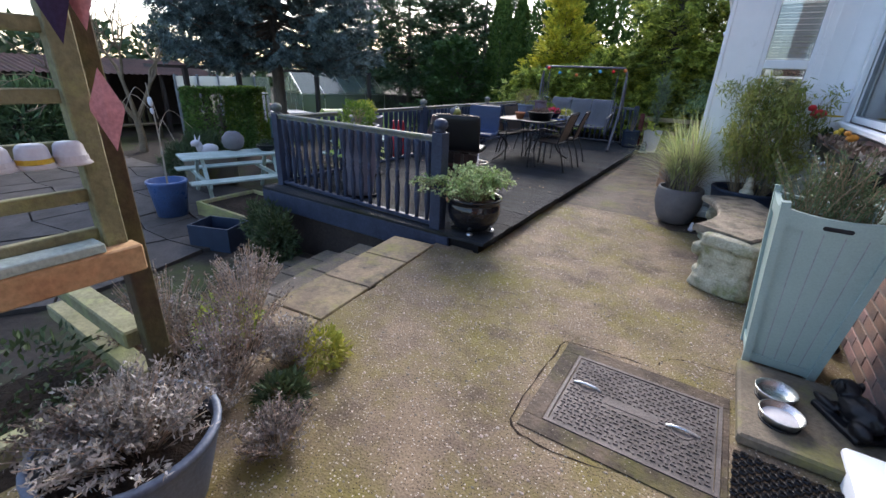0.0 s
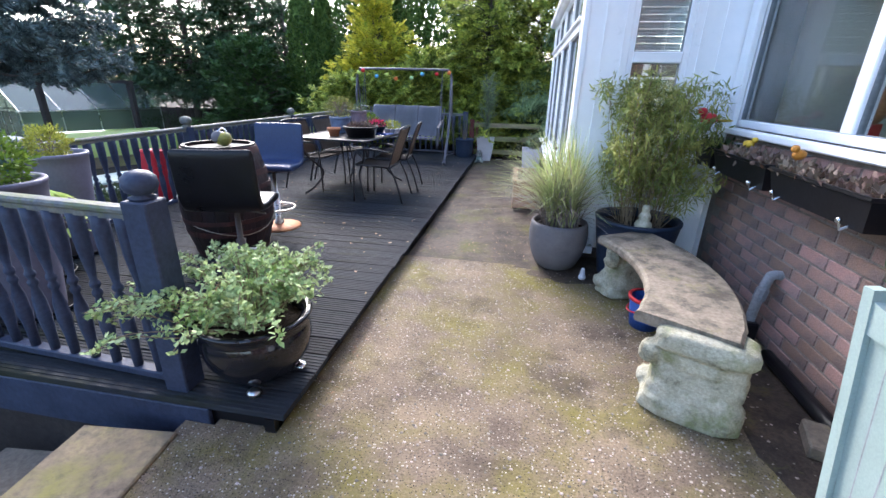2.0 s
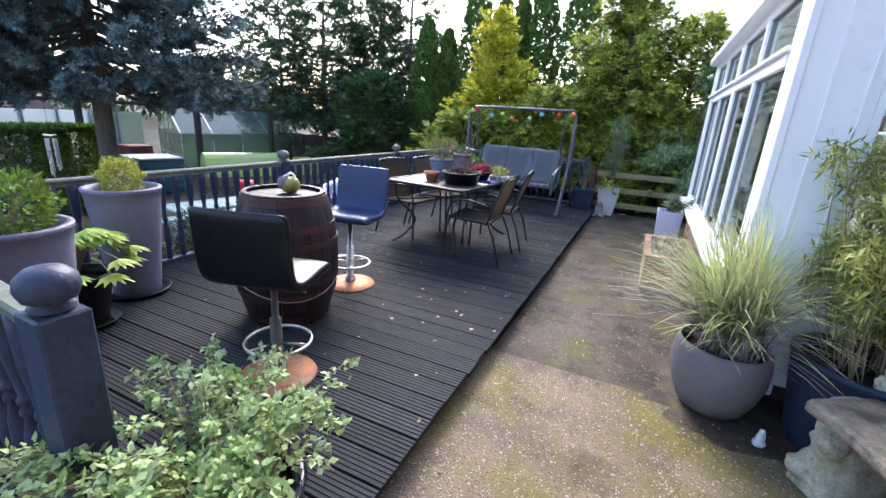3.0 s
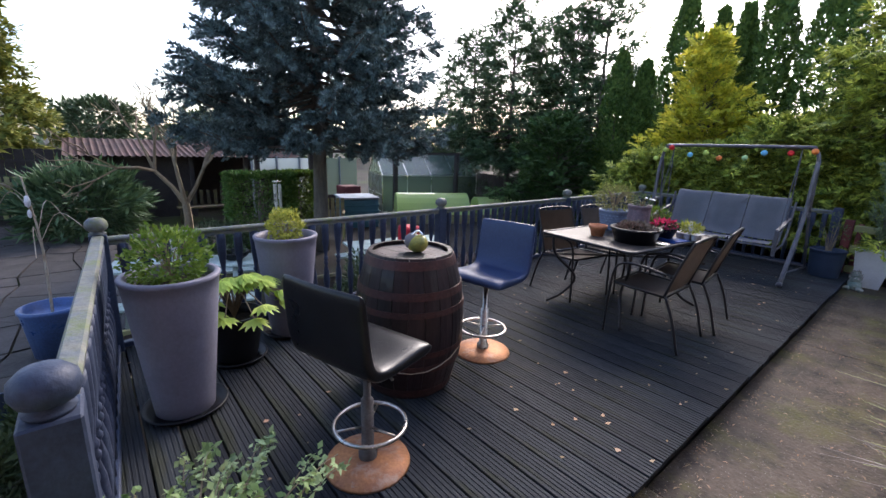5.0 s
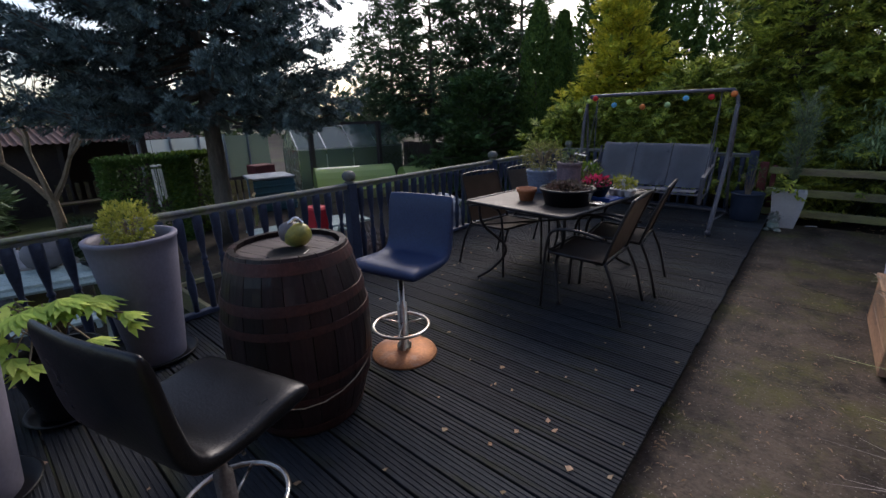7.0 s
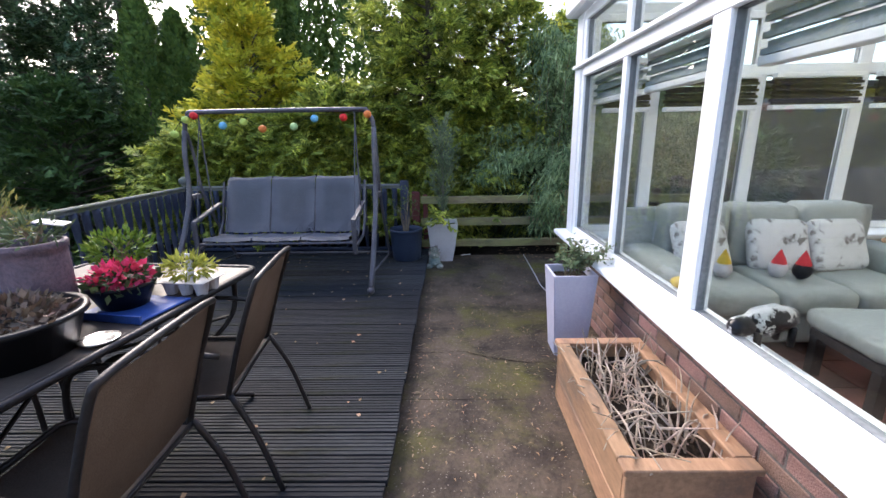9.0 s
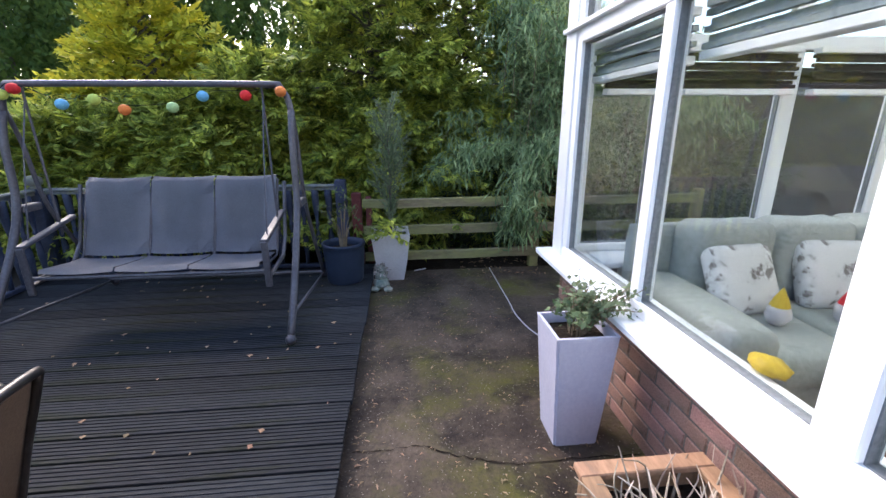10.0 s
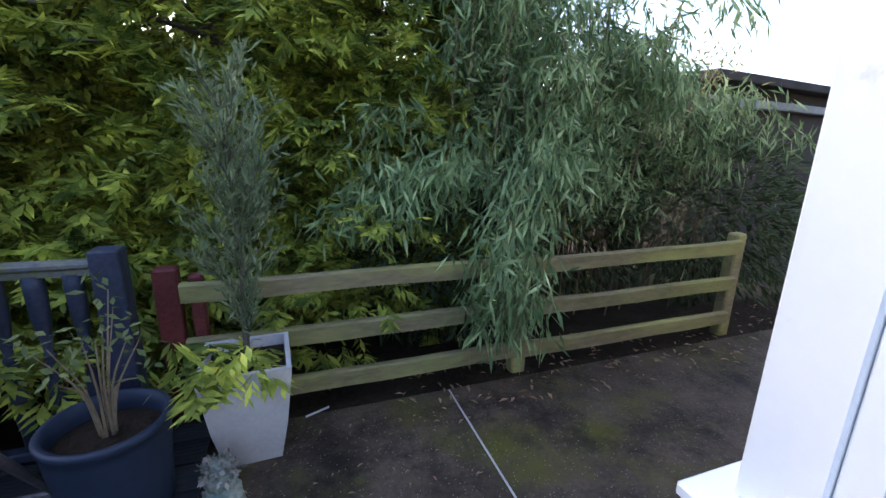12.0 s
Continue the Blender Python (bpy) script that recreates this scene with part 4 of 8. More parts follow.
def foxtail_spruce(at, h, r, first, nb, mat_, label, seed):
    """A spruce whose limbs carry side twigs clothed all round in short stiff needles."""
    g = np.random.default_rng(seed)
    t = thing("blue_spruce", at, label=label, category="tree")
    part("trunk", trunk_mesh(h * 0.95, 0.17, 0.02, seed=seed), BARK, t, smooth=True)
    bm, ch = B(), []
    for i in range(nb):
        f = ((i + g.uniform(0, 1)) / nb) ** 1.05
        z = first + (h - first) * f
        L = r * (1 - f) ** 0.5 * g.uniform(0.7, 1.1) + 0.15
        a = i * 2.399 + g.uniform(-0.4, 0.4)
        e = np.array([math.cos(a), math.sin(a), 0.02 + 0.8 * f * f])
        side = np.array([-math.sin(a), math.cos(a), 0.0])
        sag = 0.2 * L * (1 - f)
        at_s = lambda s: e * L * s + np.array([0, 0, z - sag * math.sin(s * 2.2) + 0.1 * L * s ** 3])
        tube(bm, [Vector(at_s(s)) for s in (0, 0.35, 0.7, 1)], 0.012 + 0.01 * L, 5, 0.25)
        twigs = [(at_s(0.55), at_s(1.08) - at_s(0.55))]
        for k in range(int(7 + 12 * L / r)):
            s = g.uniform(0.22, 1.0)
            d = e * g.uniform(0.45, 0.9) + side * (1 if k % 2 else -1) * g.uniform(0.5, 0.9) + np.array([0, 0, g.uniform(-0.3, 0.12)])
            twigs.append((at_s(s), d / np.linalg.norm(d) * (0.14 + 0.42 * L / r * (1.15 - 0.6 * s)) * g.uniform(0.7, 1.2)))
        for p0, d in twigs:
            ln_ = np.linalg.norm(d)
            n = int(46 + 150 * ln_)
            s = g.uniform(0, 1.02, (n, 1)) ** 0.85
            rad = unit(np.cross(g.normal(0, 1, (n, 3)), d))
            o = p0 + d * s + rad * 0.008 + np.array([0, 0, -0.06]) * s * s
            way = d / ln_ * 0.75 + rad + np.array([0, 0, 0.15])
            ch.append(blades(o, way, g.normal(0, 1, (n, 3)), g.uniform(0.08, 0.125, n) * (1.1 - 0.35 * s[:, 0]), g.uniform(0.018, 0.027, n)))
    part("branch_frame", bm, BARK, t)
    part("crown", quads("blue_spruce_crown", ch), mat_, t)
    return t


foxtail_spruce((-9.3, 6.9, LOW - 0.05), 9.2, 2.45, 2.45, 250, L_SPRUCE, "tall blue spruce with silvery needles and a bare grey lower trunk", 3)
for k, (x, y, h, r, f) in enumerate(((-14.6, 16.2, 7.3, 2.3, 1.9), (-12.0, 15.7, 8.0, 2.3, 1.7), (-10.3, 17.0, 7.6, 2.4, 1.2), (-8.9, 16.6, 8.2, 2.3, 0.9), (-13.2, 19.5, 8.4, 2.6, 1.4))):
    conifer("dark_fir", (x, y, LOW - 0.05), h * 0.93, r, f, 62, 150, 0.26, L_PINE, "tall dark green conifer with drooping layered boughs", "frond", droop=0.22, trunk_r=0.13, power=0.65, lobes=7, wid=0.24, spread=0.3, clump=0.16, seed=20 + k)
conifer("thuja_bush", (-8.4, 13.8, LOW - 0.05), 3.1, 1.5, 0.1, 90, 60, 0.24, L_BUSH, "dense rounded green thuja bush", "frond", droop=0.1, trunk_r=0.06, power=0.45, lobes=7, seed=31)
for k, (x, y, h, r) in enumerate(((-7.25, 14.7, 4.9, 0.5), (-6.65, 14.9, 4.6, 0.42), (-5.75, 14.8, 6.0, 0.55), (-5.1, 15.2, 5.6, 0.4), (-4.5, 14.9, 5.5, 0.36), (-3.9, 14.8, 6.1, 0.5), (-2.85, 14.6, 5.7, 0.72), (-1.7, 14.8, 5.6, 0.5))):
    column_tree((x, y, -0.65), h, r, 4200, L_COL, "narrow dark green columnar conifer", seed=40 + k)
conifer("golden_conifer", (-4.45, 13.0, -0.15), 3.95, 1.15, 0.3, 100, 80, 0.2, L_YEL, "golden yellow conifer with feathery upright sprays", "frond", droop=-0.1, trunk_r=0.06, power=0.7, lobes=7, wid=0.3, seed=51)
for k, (x, y, h, r) in enumerate(((-1.55, 12.75, 4.3, 1.35), (-0.3, 13.0, 3.7, 1.3), (-2.75, 12.3, 2.2, 1.1), (-3.6, 12.1, 1.75, 0.9), (-0.9, 12.55, 2.3, 0.75), (-1.9, 12.5, 1.9, 0.7), (-4.7, 12.0, 1.6, 0.9), (0.9, 13.6, 3.4, 1.2))):
    conifer("cypress_hedge_plant", (x, y, -0.12), h, r, 0.7 if y < 12.8 else 0.12, 120, 125, 0.19, L_HEDGE, "leafy green cypress with flat lacy sprays", "frond", droop=0.3, trunk_r=0.05, power=0.5, lobes=9, wid=0.2, spread=0.4, clump=0.085, seed=60 + k)

# weeping bamboo over the fence
rng = np.random.default_rng(81)
weep = thing("weeping_bamboo", (0.7, 11.8, -0.05), label="grey-green bamboo with long leaves arching over the fence", category="shrub")
bm = B()
ch = []
canes = []
for i in range(84):
    bx_, by_ = rng.uniform(-0.8, 1.5), rng.uniform(-0.1, 0.7)
    a = rng.uniform(0, 6.28)
    reach = rng.uniform(0.3, 1.0)
    h = rng.uniform(1.5, 3.0) * (1.0 - 0.18 * max(bx_, 0))
    canes.append([(bx_, by_, 0), (bx_ + 0.15 * math.cos(a), by_ + 0.1 * math.sin(a), h * 0.6), (bx_ + 0.5 * reach * math.cos(a), by_ + 0.4 * reach * math.sin(a) - 0.1, h), (bx_ + reach * math.cos(a), by_ + 0.7 * reach * math.sin(a) - 0.25, h - 0.35)])
canes += [[(0.3, 0.0, 0), (0.1, -0.2, 1.2), (-0.35, -0.62, 1.38), (-0.72, -0.9, 0.95), (-0.8, -0.95, 0.4)], [(0.2, 0.0, 0), (0.05, -0.3, 1.2), (-0.3, -0.66, 1.3), (-0.62, -0.92, 0.9), (-0.66, -0.94, 0.42)],
          [(0.3, 0.0, 0), (0.1, -0.2, 1.0), (-0.4, -0.55, 1.25), (-0.75, -0.85, 0.9), (-0.84, -0.9, 0.5)], [(-0.3, 0, 0), (-0.7, -0.2, 1.0), (-1.2, -0.4, 1.25), (-1.6, -0.5, 1.0)], [(-0.2, 0, 0), (-0.5, -0.2, 1.1), (-1.0, -0.5, 1.3), (-1.35, -0.6, 0.95)]]
for ci, c in enumerate(canes):
    line = bend(c, 6)
    tube(bm, line, 0.007, 4, 0.3)
    arr = np.array([tuple(p) for p in line])
    nn = 620 if ci >= 84 else 240
    s = rng.uniform(0.35, 1, nn) * (len(arr) - 1.001)
    i0 = s.astype(int)
    o = arr[i0] + (arr[i0 + 1] - arr[i0]) * (s - i0)[:, None] + rng.normal(0, 0.09, (nn, 3)) * np.array([1, 1, 0.6])
    d = (arr[i0 + 1] - arr[i0]) * 2 + rng.normal(0, 0.35, (nn, 3)) + np.array([0, 0, -0.55])
    ch.append(blades(o, d, rand_dirs(nn), rng.uniform(0.09, 0.17, nn), rng.uniform(0.014, 0.023, nn)))
part("cane_cluster", bm, BARETW, weep, kind="stuff")
part("foliage", quads("weeping_leaves", ch), L_BAMB, weep)
rng = np.random.default_rng(82)
shr = thing("olive_shrub", (2.3, 12.6, -0.1), label="sparse yellow-green shrub behind the fence", category="shrub")
bm, ch = B(), []
for i in range(26):
    a, ln_ = rng.uniform(0, 6.28), rng.uniform(1.6, 2.7)
    tip = (math.cos(a) * 0.9, math.sin(a) * 0.6, ln_)
    tube(bm, bend([(0, 0, 0), (tip[0] * 0.4, tip[1] * 0.4, ln_ * 0.55), tip], 3), 0.012, 4, 0.3)
    o = np.outer(rng.uniform(0.45, 1, 160), tip) + rng.normal(0, 0.14, (160, 3))
    ch.append(blades(o, rng.normal(0, 1, (160, 3)) + np.array([0, 0, -0.2]), rand_dirs(160), rng.uniform(0.05, 0.09, 160), rng.uniform(0.014, 0.022, 160)))
part("branch_frame", bm, BARETW, shr, kind="stuff")
part("foliage", quads("olive_leaves", ch), L_OLIVE, shr)
for k, (x, y, rx, rz) in enumerate(((2.6, 11.9, 0.9, 0.85), (1.2, 12.3, 0.9, 0.9), (-0.1, 12.0, 0.8, 0.6))):
    rng = np.random.default_rng(90 + k)
    u = thing("evergreen_shrub", (x, y, 0.0), label="dense dark green shrub behind the fence", category="shrub")
    part("foliage", quads("shrub_leaves", [leafy_mass(6000, (0, 0, rz * 0.9), (rx, 0.7, rz), 0.11, 0.025, droop=0.7)]), L_DARKSH, u)
    part("stem", trunk_mesh(rz, 0.04, 0.02), BARETW, u)

# far left planting
for k, (x, y, r, h, m_, lab, cat) in enumerate(((-10.6, 6.1, 0.66, 1.0, L_TOP, "clipped dark green box-shaped topiary", "topiary"), (-10.9, 7.05, 0.42, 0.95, L_BOX, "clipped green hedge plant with pale tips", "hedge"))):
    rng = np.random.default_rng(100 + k)
    t = thing("topiary", (x, y, LOW), label=lab, category=cat)
    n = 12000
    p = rng.uniform(-1, 1, (n, 3))
    ax_ = rng.integers(0, 3, n)
    p[np.arange(n), ax_] = np.sign(p[np.arange(n), ax_]) * rng.uniform(0.88, 1.0, n)
    q = p * np.array([r, r, 0.78]) + np.array([0, 0, 0.78])
    q *= np.where(np.linalg.norm(p[:, :2], axis=1, keepdims=True) > 1.15, np.array([[0.86, 0.86, 1]]), 1)
    part("foliage", quads("topiary_leaves", [blades(q, p + rng.normal(0, 0.5, p.shape), rand_dirs(n), rng.uniform(0.06, 0.1, n), rng.uniform(0.03, 0.045, n))]), m_, t)
    part("stem", trunk_mesh(1.2, 0.1, 0.05), BARK, t)
for k, (x, y, rx, rz, m_, ln_, lab) in enumerate(((-13.6, 3.1, 1.2, 0.85, L_PINE, 0.3, "spreading dark green juniper bush"), (-8.9, 4.3, 0.5, 0.35, L_DARKSH, 0.08, "low dark green shrub in the garden bed"), (-9.6, 5.0, 0.5, 0.4, L_DARKSH, 0.08, "low leafy shrub beside the topiary"), (-12.4, 14.2, 1.1, 0.6, L_DARKSH, 0.1, "low green shrub under the conifers"), (-10.2, 14.8, 1.0, 0.6, L_BUSH, 0.1, "low mixed shrub near the lawn"), (-5.6, 8.9, 0.5, 0.45, L_ROSEM, 0.09, "grey-green shrub beside the railing"), (-5.2, 7.2, 0.4, 0.4, L_DRY, 0.1, "dried border plant beside the railing"), (-5.3, 5.8, 0.45, 0.5, L_DARKSH, 0.08, "leafy border plant beside the railing"))):
    rng = np.random.default_rng(120 + k)
    u = thing("garden_shrub", (x, y, LOW), label=lab, category="shrub")
    part("foliage", quads("shrub_leaves", [leafy_mass(5000, (0, 0, rz * 0.8), (rx, rx, rz), ln_, ln_ * 0.22)]), m_, u)
    part("stem", trunk_mesh(rz, 0.03, 0.015), BARETW, u)
conifer("far_conifer", (-18.3, 1.3, LOW), 6.3, 1.9, 1.0, 70, 70, 0.4, leaf("olive_conifer_foliage", (0.26, 0.26, 0.05), (0.08, 0.1, 0.02), 0.5, 0.2), "yellow-green conifer beyond the side fence", "frond", droop=0.25, lobes=5, seed=140)
# bare tree
rng = np.random.default_rng(150)
bare = thing("bare_tree", (-12.2, 4.9, LOW), label="leafless multi-stemmed tree with pale twisting branches", category="tree")
bm = B()


def branch(p, d, ln_, r, depth):
    q = p + d * ln_
    mid = p + d * ln_ * 0.5 + Vector(rng.normal(0, 0.05, 3)) * ln_
    tube(bm, [p, mid, q], r, 6 if depth < 3 else 4, 0.65)
    if depth < 5:
        for i in range(3 if depth < 4 else 2):
            nd = (d + Vector(rng.normal(0, 0.42, 3)) + Vector((0, 0, 0.12))).normalized()
            branch(q, nd, ln_ * rng.uniform(0.62, 0.86), r * 0.62, depth + 1)


for d in ((-0.25, -0.65, 1), (0.1, 0.5, 1), (0.0, -0.15, 1.1)):
    branch(Vector((0, 0, 0.75)), Vector(d).normalized(), 0.95, 0.06, 1)
tube(bm, [(0, 0, -0.05), (0.03, 0.02, 0.4), (0, 0, 0.8)], 0.1, 8, 0.8)
part("branch_frame", bm, BARETW, bare)
# tree line far away
rng = np.random.default_rng(160)
bm = B()
ch = []
for i in range(90):
    a = math.radians(rng.uniform(-12, 195))
    dist = rng.uniform(38, 60)
    x, y = math.cos(a) * dist, math.sin(a) * dist
    h = rng.uniform(2.2, 4.4)
    w_ = rng.uniform(1.8, 3.5)
    o, d = cloud(170, (x, y, h * 0.55), (w_, w_, h * 0.6))
    ch.append(blades(o, d + rng.normal(0, 0.6, d.shape), rand_dirs(170), rng.uniform(0.5, 1.0, 170), rng.uniform(0.3, 0.55, 170)))
part("far_hedgerow", quads("far_hedgerow", ch), L_DARKSH, kind="stuff", category="trees", label="distant dark hedgerow trees")
far_tree = thing("far_tree", (-27, 4.0, LOW), label="small rounded dark tree beyond the shed", category="tree")
part("crown", quads("far_tree_crown", [leafy_mass(2600, (0, 0, 3.0), (1.5, 1.5, 1.0), 0.28, 0.12)]), L_DARKSH, far_tree)
part("trunk", trunk_mesh(2.8, 0.14, 0.06), BARK, far_tree)

# ---- garden buildings beyond the deck ----
shed = thing("garden_shed", (-15.2, 3.0, LOW), label="long open-fronted shed with a red corrugated roof", category="shed")
part("back_wall", bx(-2.2, -2.1, 0, 5.6, 0, 1.75), DARKW, shed)
part("side_wall", bx(-2.1, 0, 0, 0.08, 0, 1.75), DARKW, shed)
part("side_wall", bx(-2.1, 0, 5.5, 5.58, 0, 1.75), DARKW, shed)
part("front_wall", bx(-0.3, -0.24, 0.1, 2.6, 0, 1.7), DARKW, shed)
for y in (2.6, 4.1, 5.5):
    part("post", bx(-0.1, 0.0, y - 0.05, y + 0.05, 0, 1.75), DARKW, shed)
bm = B()
n = 120
rows_ = [[bm.verts.new((0.25 - 2.6 * s, -0.2 + 6.0 * i / n, 1.76 + 0.42 * s + 0.022 * math.cos(i * math.pi / 1.5))) for i in range(n + 1)] for s in (0, 1)]
for i in range(n):
    bm.faces.new((rows_[0][i], rows_[0][i + 1], rows_[1][i + 1], rows_[1][i]))
bmesh.ops.solidify(bm, geom=bm.faces[:], thickness=0.015)
part("roof_sheet", bm, ROOFRED, shed)
bench = thing("garden_bench", (-14.4, 5.6, LOW), label="slatted timber bench in the open shed", category="bench")
for i in range(7):
    part("slat", bx(0, 0.03, -0.55 + i * 0.18, -0.47 + i * 0.18, 0.45, 0.85), POSTW, bench)
part("seat", bx(0.02, 0.42, -0.6, 0.65, 0.4, 0.44), POSTW, bench)
for y in (-0.58, 0.6):
    part("leg", bx(0.36, 0.42, y, y + 0.05, 0, 0.4), POSTW, bench)

side_fence = thing("side_fence", (-16.8, 0, LOW), label="tall dark close-boarded garden fence", category="fence")
for i in range(44):
    part("board", bx(-0.02, 0.0, -6 + i * 0.2, -6 + i * 0.2 + 0.19, 0, 1.85 + 0.01 * (i % 3)), DARKW, side_fence)
part("rail", bx(0.0, 0.05, -6, 2.8, 1.5, 1.58), DARKW, side_fence)
pallet = thing("timber_pallet", (-16.6, 2.0, LOW), label="grey weathered pallet leaning on the fence", category="pallet")
for i in range(8):
    part("slat", bx(0, 0.02, -0.6 + i * 0.15, -0.5 + i * 0.15, 0.02, 1.15), FENCEW, pallet)
part("rail", bx(-0.04, 0.0, -0.6, 0.55, 0.9, 1.0), FENCEW, pallet)

# pergola frame with horizontal beams
perg = thing("pergola", (0, 0, LOW), label="dark timber pergola frame across the garden", category="pergola")
for x, y in ((-12.2, 10.7), (-13.0, 8.3), (-13.4, 6.9), (-11.8, 12.9)):
    part("post", bx(x - 0.06, x + 0.06, y - 0.06, y + 0.06, -0.1, 1.98), DARKW, perg)
for (xa, ya), (xb, yb) in (((-13.6, 6.2), (-12.2, 10.7)), ((-12.2, 10.7), (-11.8, 13.0)), ((-15.0, 6.6), (-13.6, 6.2))):
    L2 = math.hypot(xb - xa, yb - ya)
    part("beam", bx(0, L2, -0.04, 0.04, 1.98, 2.06), DARKW, perg, m=pose(xa, ya, 0, 0, 0, math.degrees(math.atan2(yb - ya, xb - xa))))
screen = thing("pale_screen", (-14.6, 8.6, LOW), 12, label="pale translucent plastic screen wall behind the topiary", category="screen")
for i in range(5):
    part("panel", bx(-0.01, 0.01, -1.6 + i * 0.8, -0.84 + i * 0.8, 1.3 if i < 3 else 0.5, 1.75), POLY if i < 3 else HORT, screen)
    part("stud", bx(-0.03, 0.03, -1.65 + i * 0.8, -1.6 + i * 0.8, 0, 1.8), LEAD, screen)
part("board", bx(0.03, 0.06, -1.6, 2.4, 0, 0.5), DARKW, screen)

# greenhouse
GH = thing("greenhouse", (-13.7, 12.85, LOW), -18, label="aluminium framed greenhouse with dull green panes", category="greenhouse")
gw, gl, ge, ga = 1.1, 1.75, 1.25, 2.0
bm = B()
for y in np.linspace(-gl, gl, 5):
    y = float(y)
    for sx in (-1, 1):
        tube(bm, [(sx * gw, y, 0), (sx * gw, y, ge), (0, y, ga)], 0.018, 4)
for z, x in ((0.02, gw), (ge, gw), (0.02, -gw), (ge, -gw), (ga, 0)):
    tube(bm, [(x, -gl, z), (x, gl, z)], 0.02, 4)
for y in (-gl, gl):
    for x in (-0.45, 0.0, 0.45):
        tube(bm, [(x, y, 0), (x, y, ga - abs(x) * (ga - ge) / gw)], 0.015, 4)
    for z in (0.02, 0.6, ge):
        tube(bm, [(-gw, y, z), (gw, y, z)], 0.015, 4)
part("frame", bm, STEEL, GH)
for i in range(4):
    y0_, y1_ = -gl + i * gl / 2 + 0.02, -gl + (i + 1) * gl / 2 - 0.02
    for sx in (-1, 1):
        part("pane", bx(sx * gw - 0.003, sx * gw + 0.003, y0_, y1_, 0.04, ge - 0.02), HORT, GH)
        ang = math.degrees(math.atan2(ga - ge, gw))
        part("pane", bx(0, math.hypot(gw, ga - ge), y0_, y1_, -0.003, 0.003), HORT, GH, m=(pose(sx * gw, 0, ge, 0, -ang, 0) if sx < 0 else pose(gw, 0, ge) @ Matrix.Rotation(math.pi, 4, "Z") @ pose(0, 0, 0, 0, -ang, 0)))
for sy in (-1, 1):
    part("pane", bx(-gw + 0.02, gw - 0.02, sy * gl - 0.003, sy * gl + 0.003, 0.04, ge), HORT, GH)
for k, (x, y, rz, ln2, h2) in enumerate(((-11.1, 11.3, -27, 2.2, 0.62), (-10.2, 13.1, -27, 1.2, 0.5))):
    c = thing("cloche_tunnel", (x, y, LOW), rz + 90, label="low lime green netting tunnel over a raised bed", category="cloche", group="cloche tunnels")
    bm = B()
    prof = [(0.55 * math.cos(a), 0.25 + h2 * math.sin(a)) for a in [i * math.pi / 10 for i in range(11)]]
    ra = [[bm.verts.new((s * ln2 / 2, px, pz)) for px, pz in prof] for s in (-1, 1)]
    for i in range(10):
        bm.faces.new((ra[0][i], ra[0][i + 1], ra[1][i + 1], ra[1][i]))
    for rr_ in ra:
        bm.faces.new(rr_)
    part("cover", bm, CLOCHE, c, smooth=False)
    part("bed_frame", bx(-ln2 / 2 - 0.03, ln2 / 2 + 0.03, -0.6, 0.6, 0, 0.27), FENCEW, c)
bin_ = thing("compost_bin", (-11.6, 9.0, LOW), -15, label="dark teal ribbed plastic compost bin", category="bin")
bm = bx(-0.5, 0.5, -0.5, 0.5, 0, 0.78, 0.03)
for z in (0.12, 0.28, 0.44, 0.6):
    box(bm, -0.515, 0.515, -0.515, 0.515, z, z + 0.05, 0.01)
part("body", bm, TEAL, bin_)
part("lid", bx(-0.53, 0.53, -0.53, 0.53, 0.785, 0.84, 0.02), LEAD, bin_)
chair_ = thing("garden_chair", (-10.3, 7.7, LOW), 60, label="pale timber garden chair under the spruce", category="chair")
part("seat", bx(-0.25, 0.25, -0.22, 0.25, 0.4, 0.44), FENCEW, chair_)
for i in range(4):
    part("slat", bx(-0.22 + i * 0.12, -0.14 + i * 0.12, 0.23, 0.26, 0.44, 0.95), FENCEW, chair_)
for x in (-0.23, 0.19):
    for y in (-0.2, 0.2):
        part("leg", bx(x, x + 0.04, y, y + 0.04, 0, 0.4), FENCEW, chair_)
    part("armrest", bx(x, x + 0.05, -0.22, 0.25, 0.62, 0.65), FENCEW, chair_)
tank = thing("storage_box", (-13.8, 9.9, LOW), label="dark red garden crate beside the greenhouse", category="box")
part("body", bx(-0.3, 0.3, -0.3, 0.3, 0, 0.9, 0.02), REDW, tank)
rf = thing("low_dark_fence", (-12.0, 18.0, LOW), label="dark boundary fence beyond the lawn", category="fence")
for i in range(26):
    part("board", bx(-4 + i * 0.36, -3.66 + i * 0.36, 0, 0.03, 0, 1.05 + 0.02 * (i % 2)), DARKW, rf)
part("rail", bx(-4, 5.3, 0.03, 0.07, 0.8, 0.88), DARKW, rf)
bm = B()
gx, gy = [-16 + i * 1.0 for i in range(13)], [18.6 + i for i in range(16)]
vv = [[bm.verts.new((x, y, ground_height(x, y) + 0.05)) for x in gx] for y in gy]
for j in range(len(gy) - 1):
    for i in range(len(gx) - 1):
        bm.faces.new((vv[j][i], vv[j][i + 1], vv[j + 1][i + 1], vv[j + 1][i]))
part("lawn", bm, LAWN, kind="structure", category="lawn", label="pale green lawn beyond the greenhouse")
nb = thing("neighbour_shed", (5.0, 13.0, -0.1), 8, label="dark timber outbuilding with a flat felt roof", category="shed")
for i in range(20):
    part("board", bx(-1.6, 1.8, -0.02 - 0.004 * (i % 2), 0.0, i * 0.11, i * 0.11 + 0.115), DARKW, nb)
part("wall", bx(-1.6, 1.8, 0.0, 2.4, 0, 2.2), DARKW, nb)
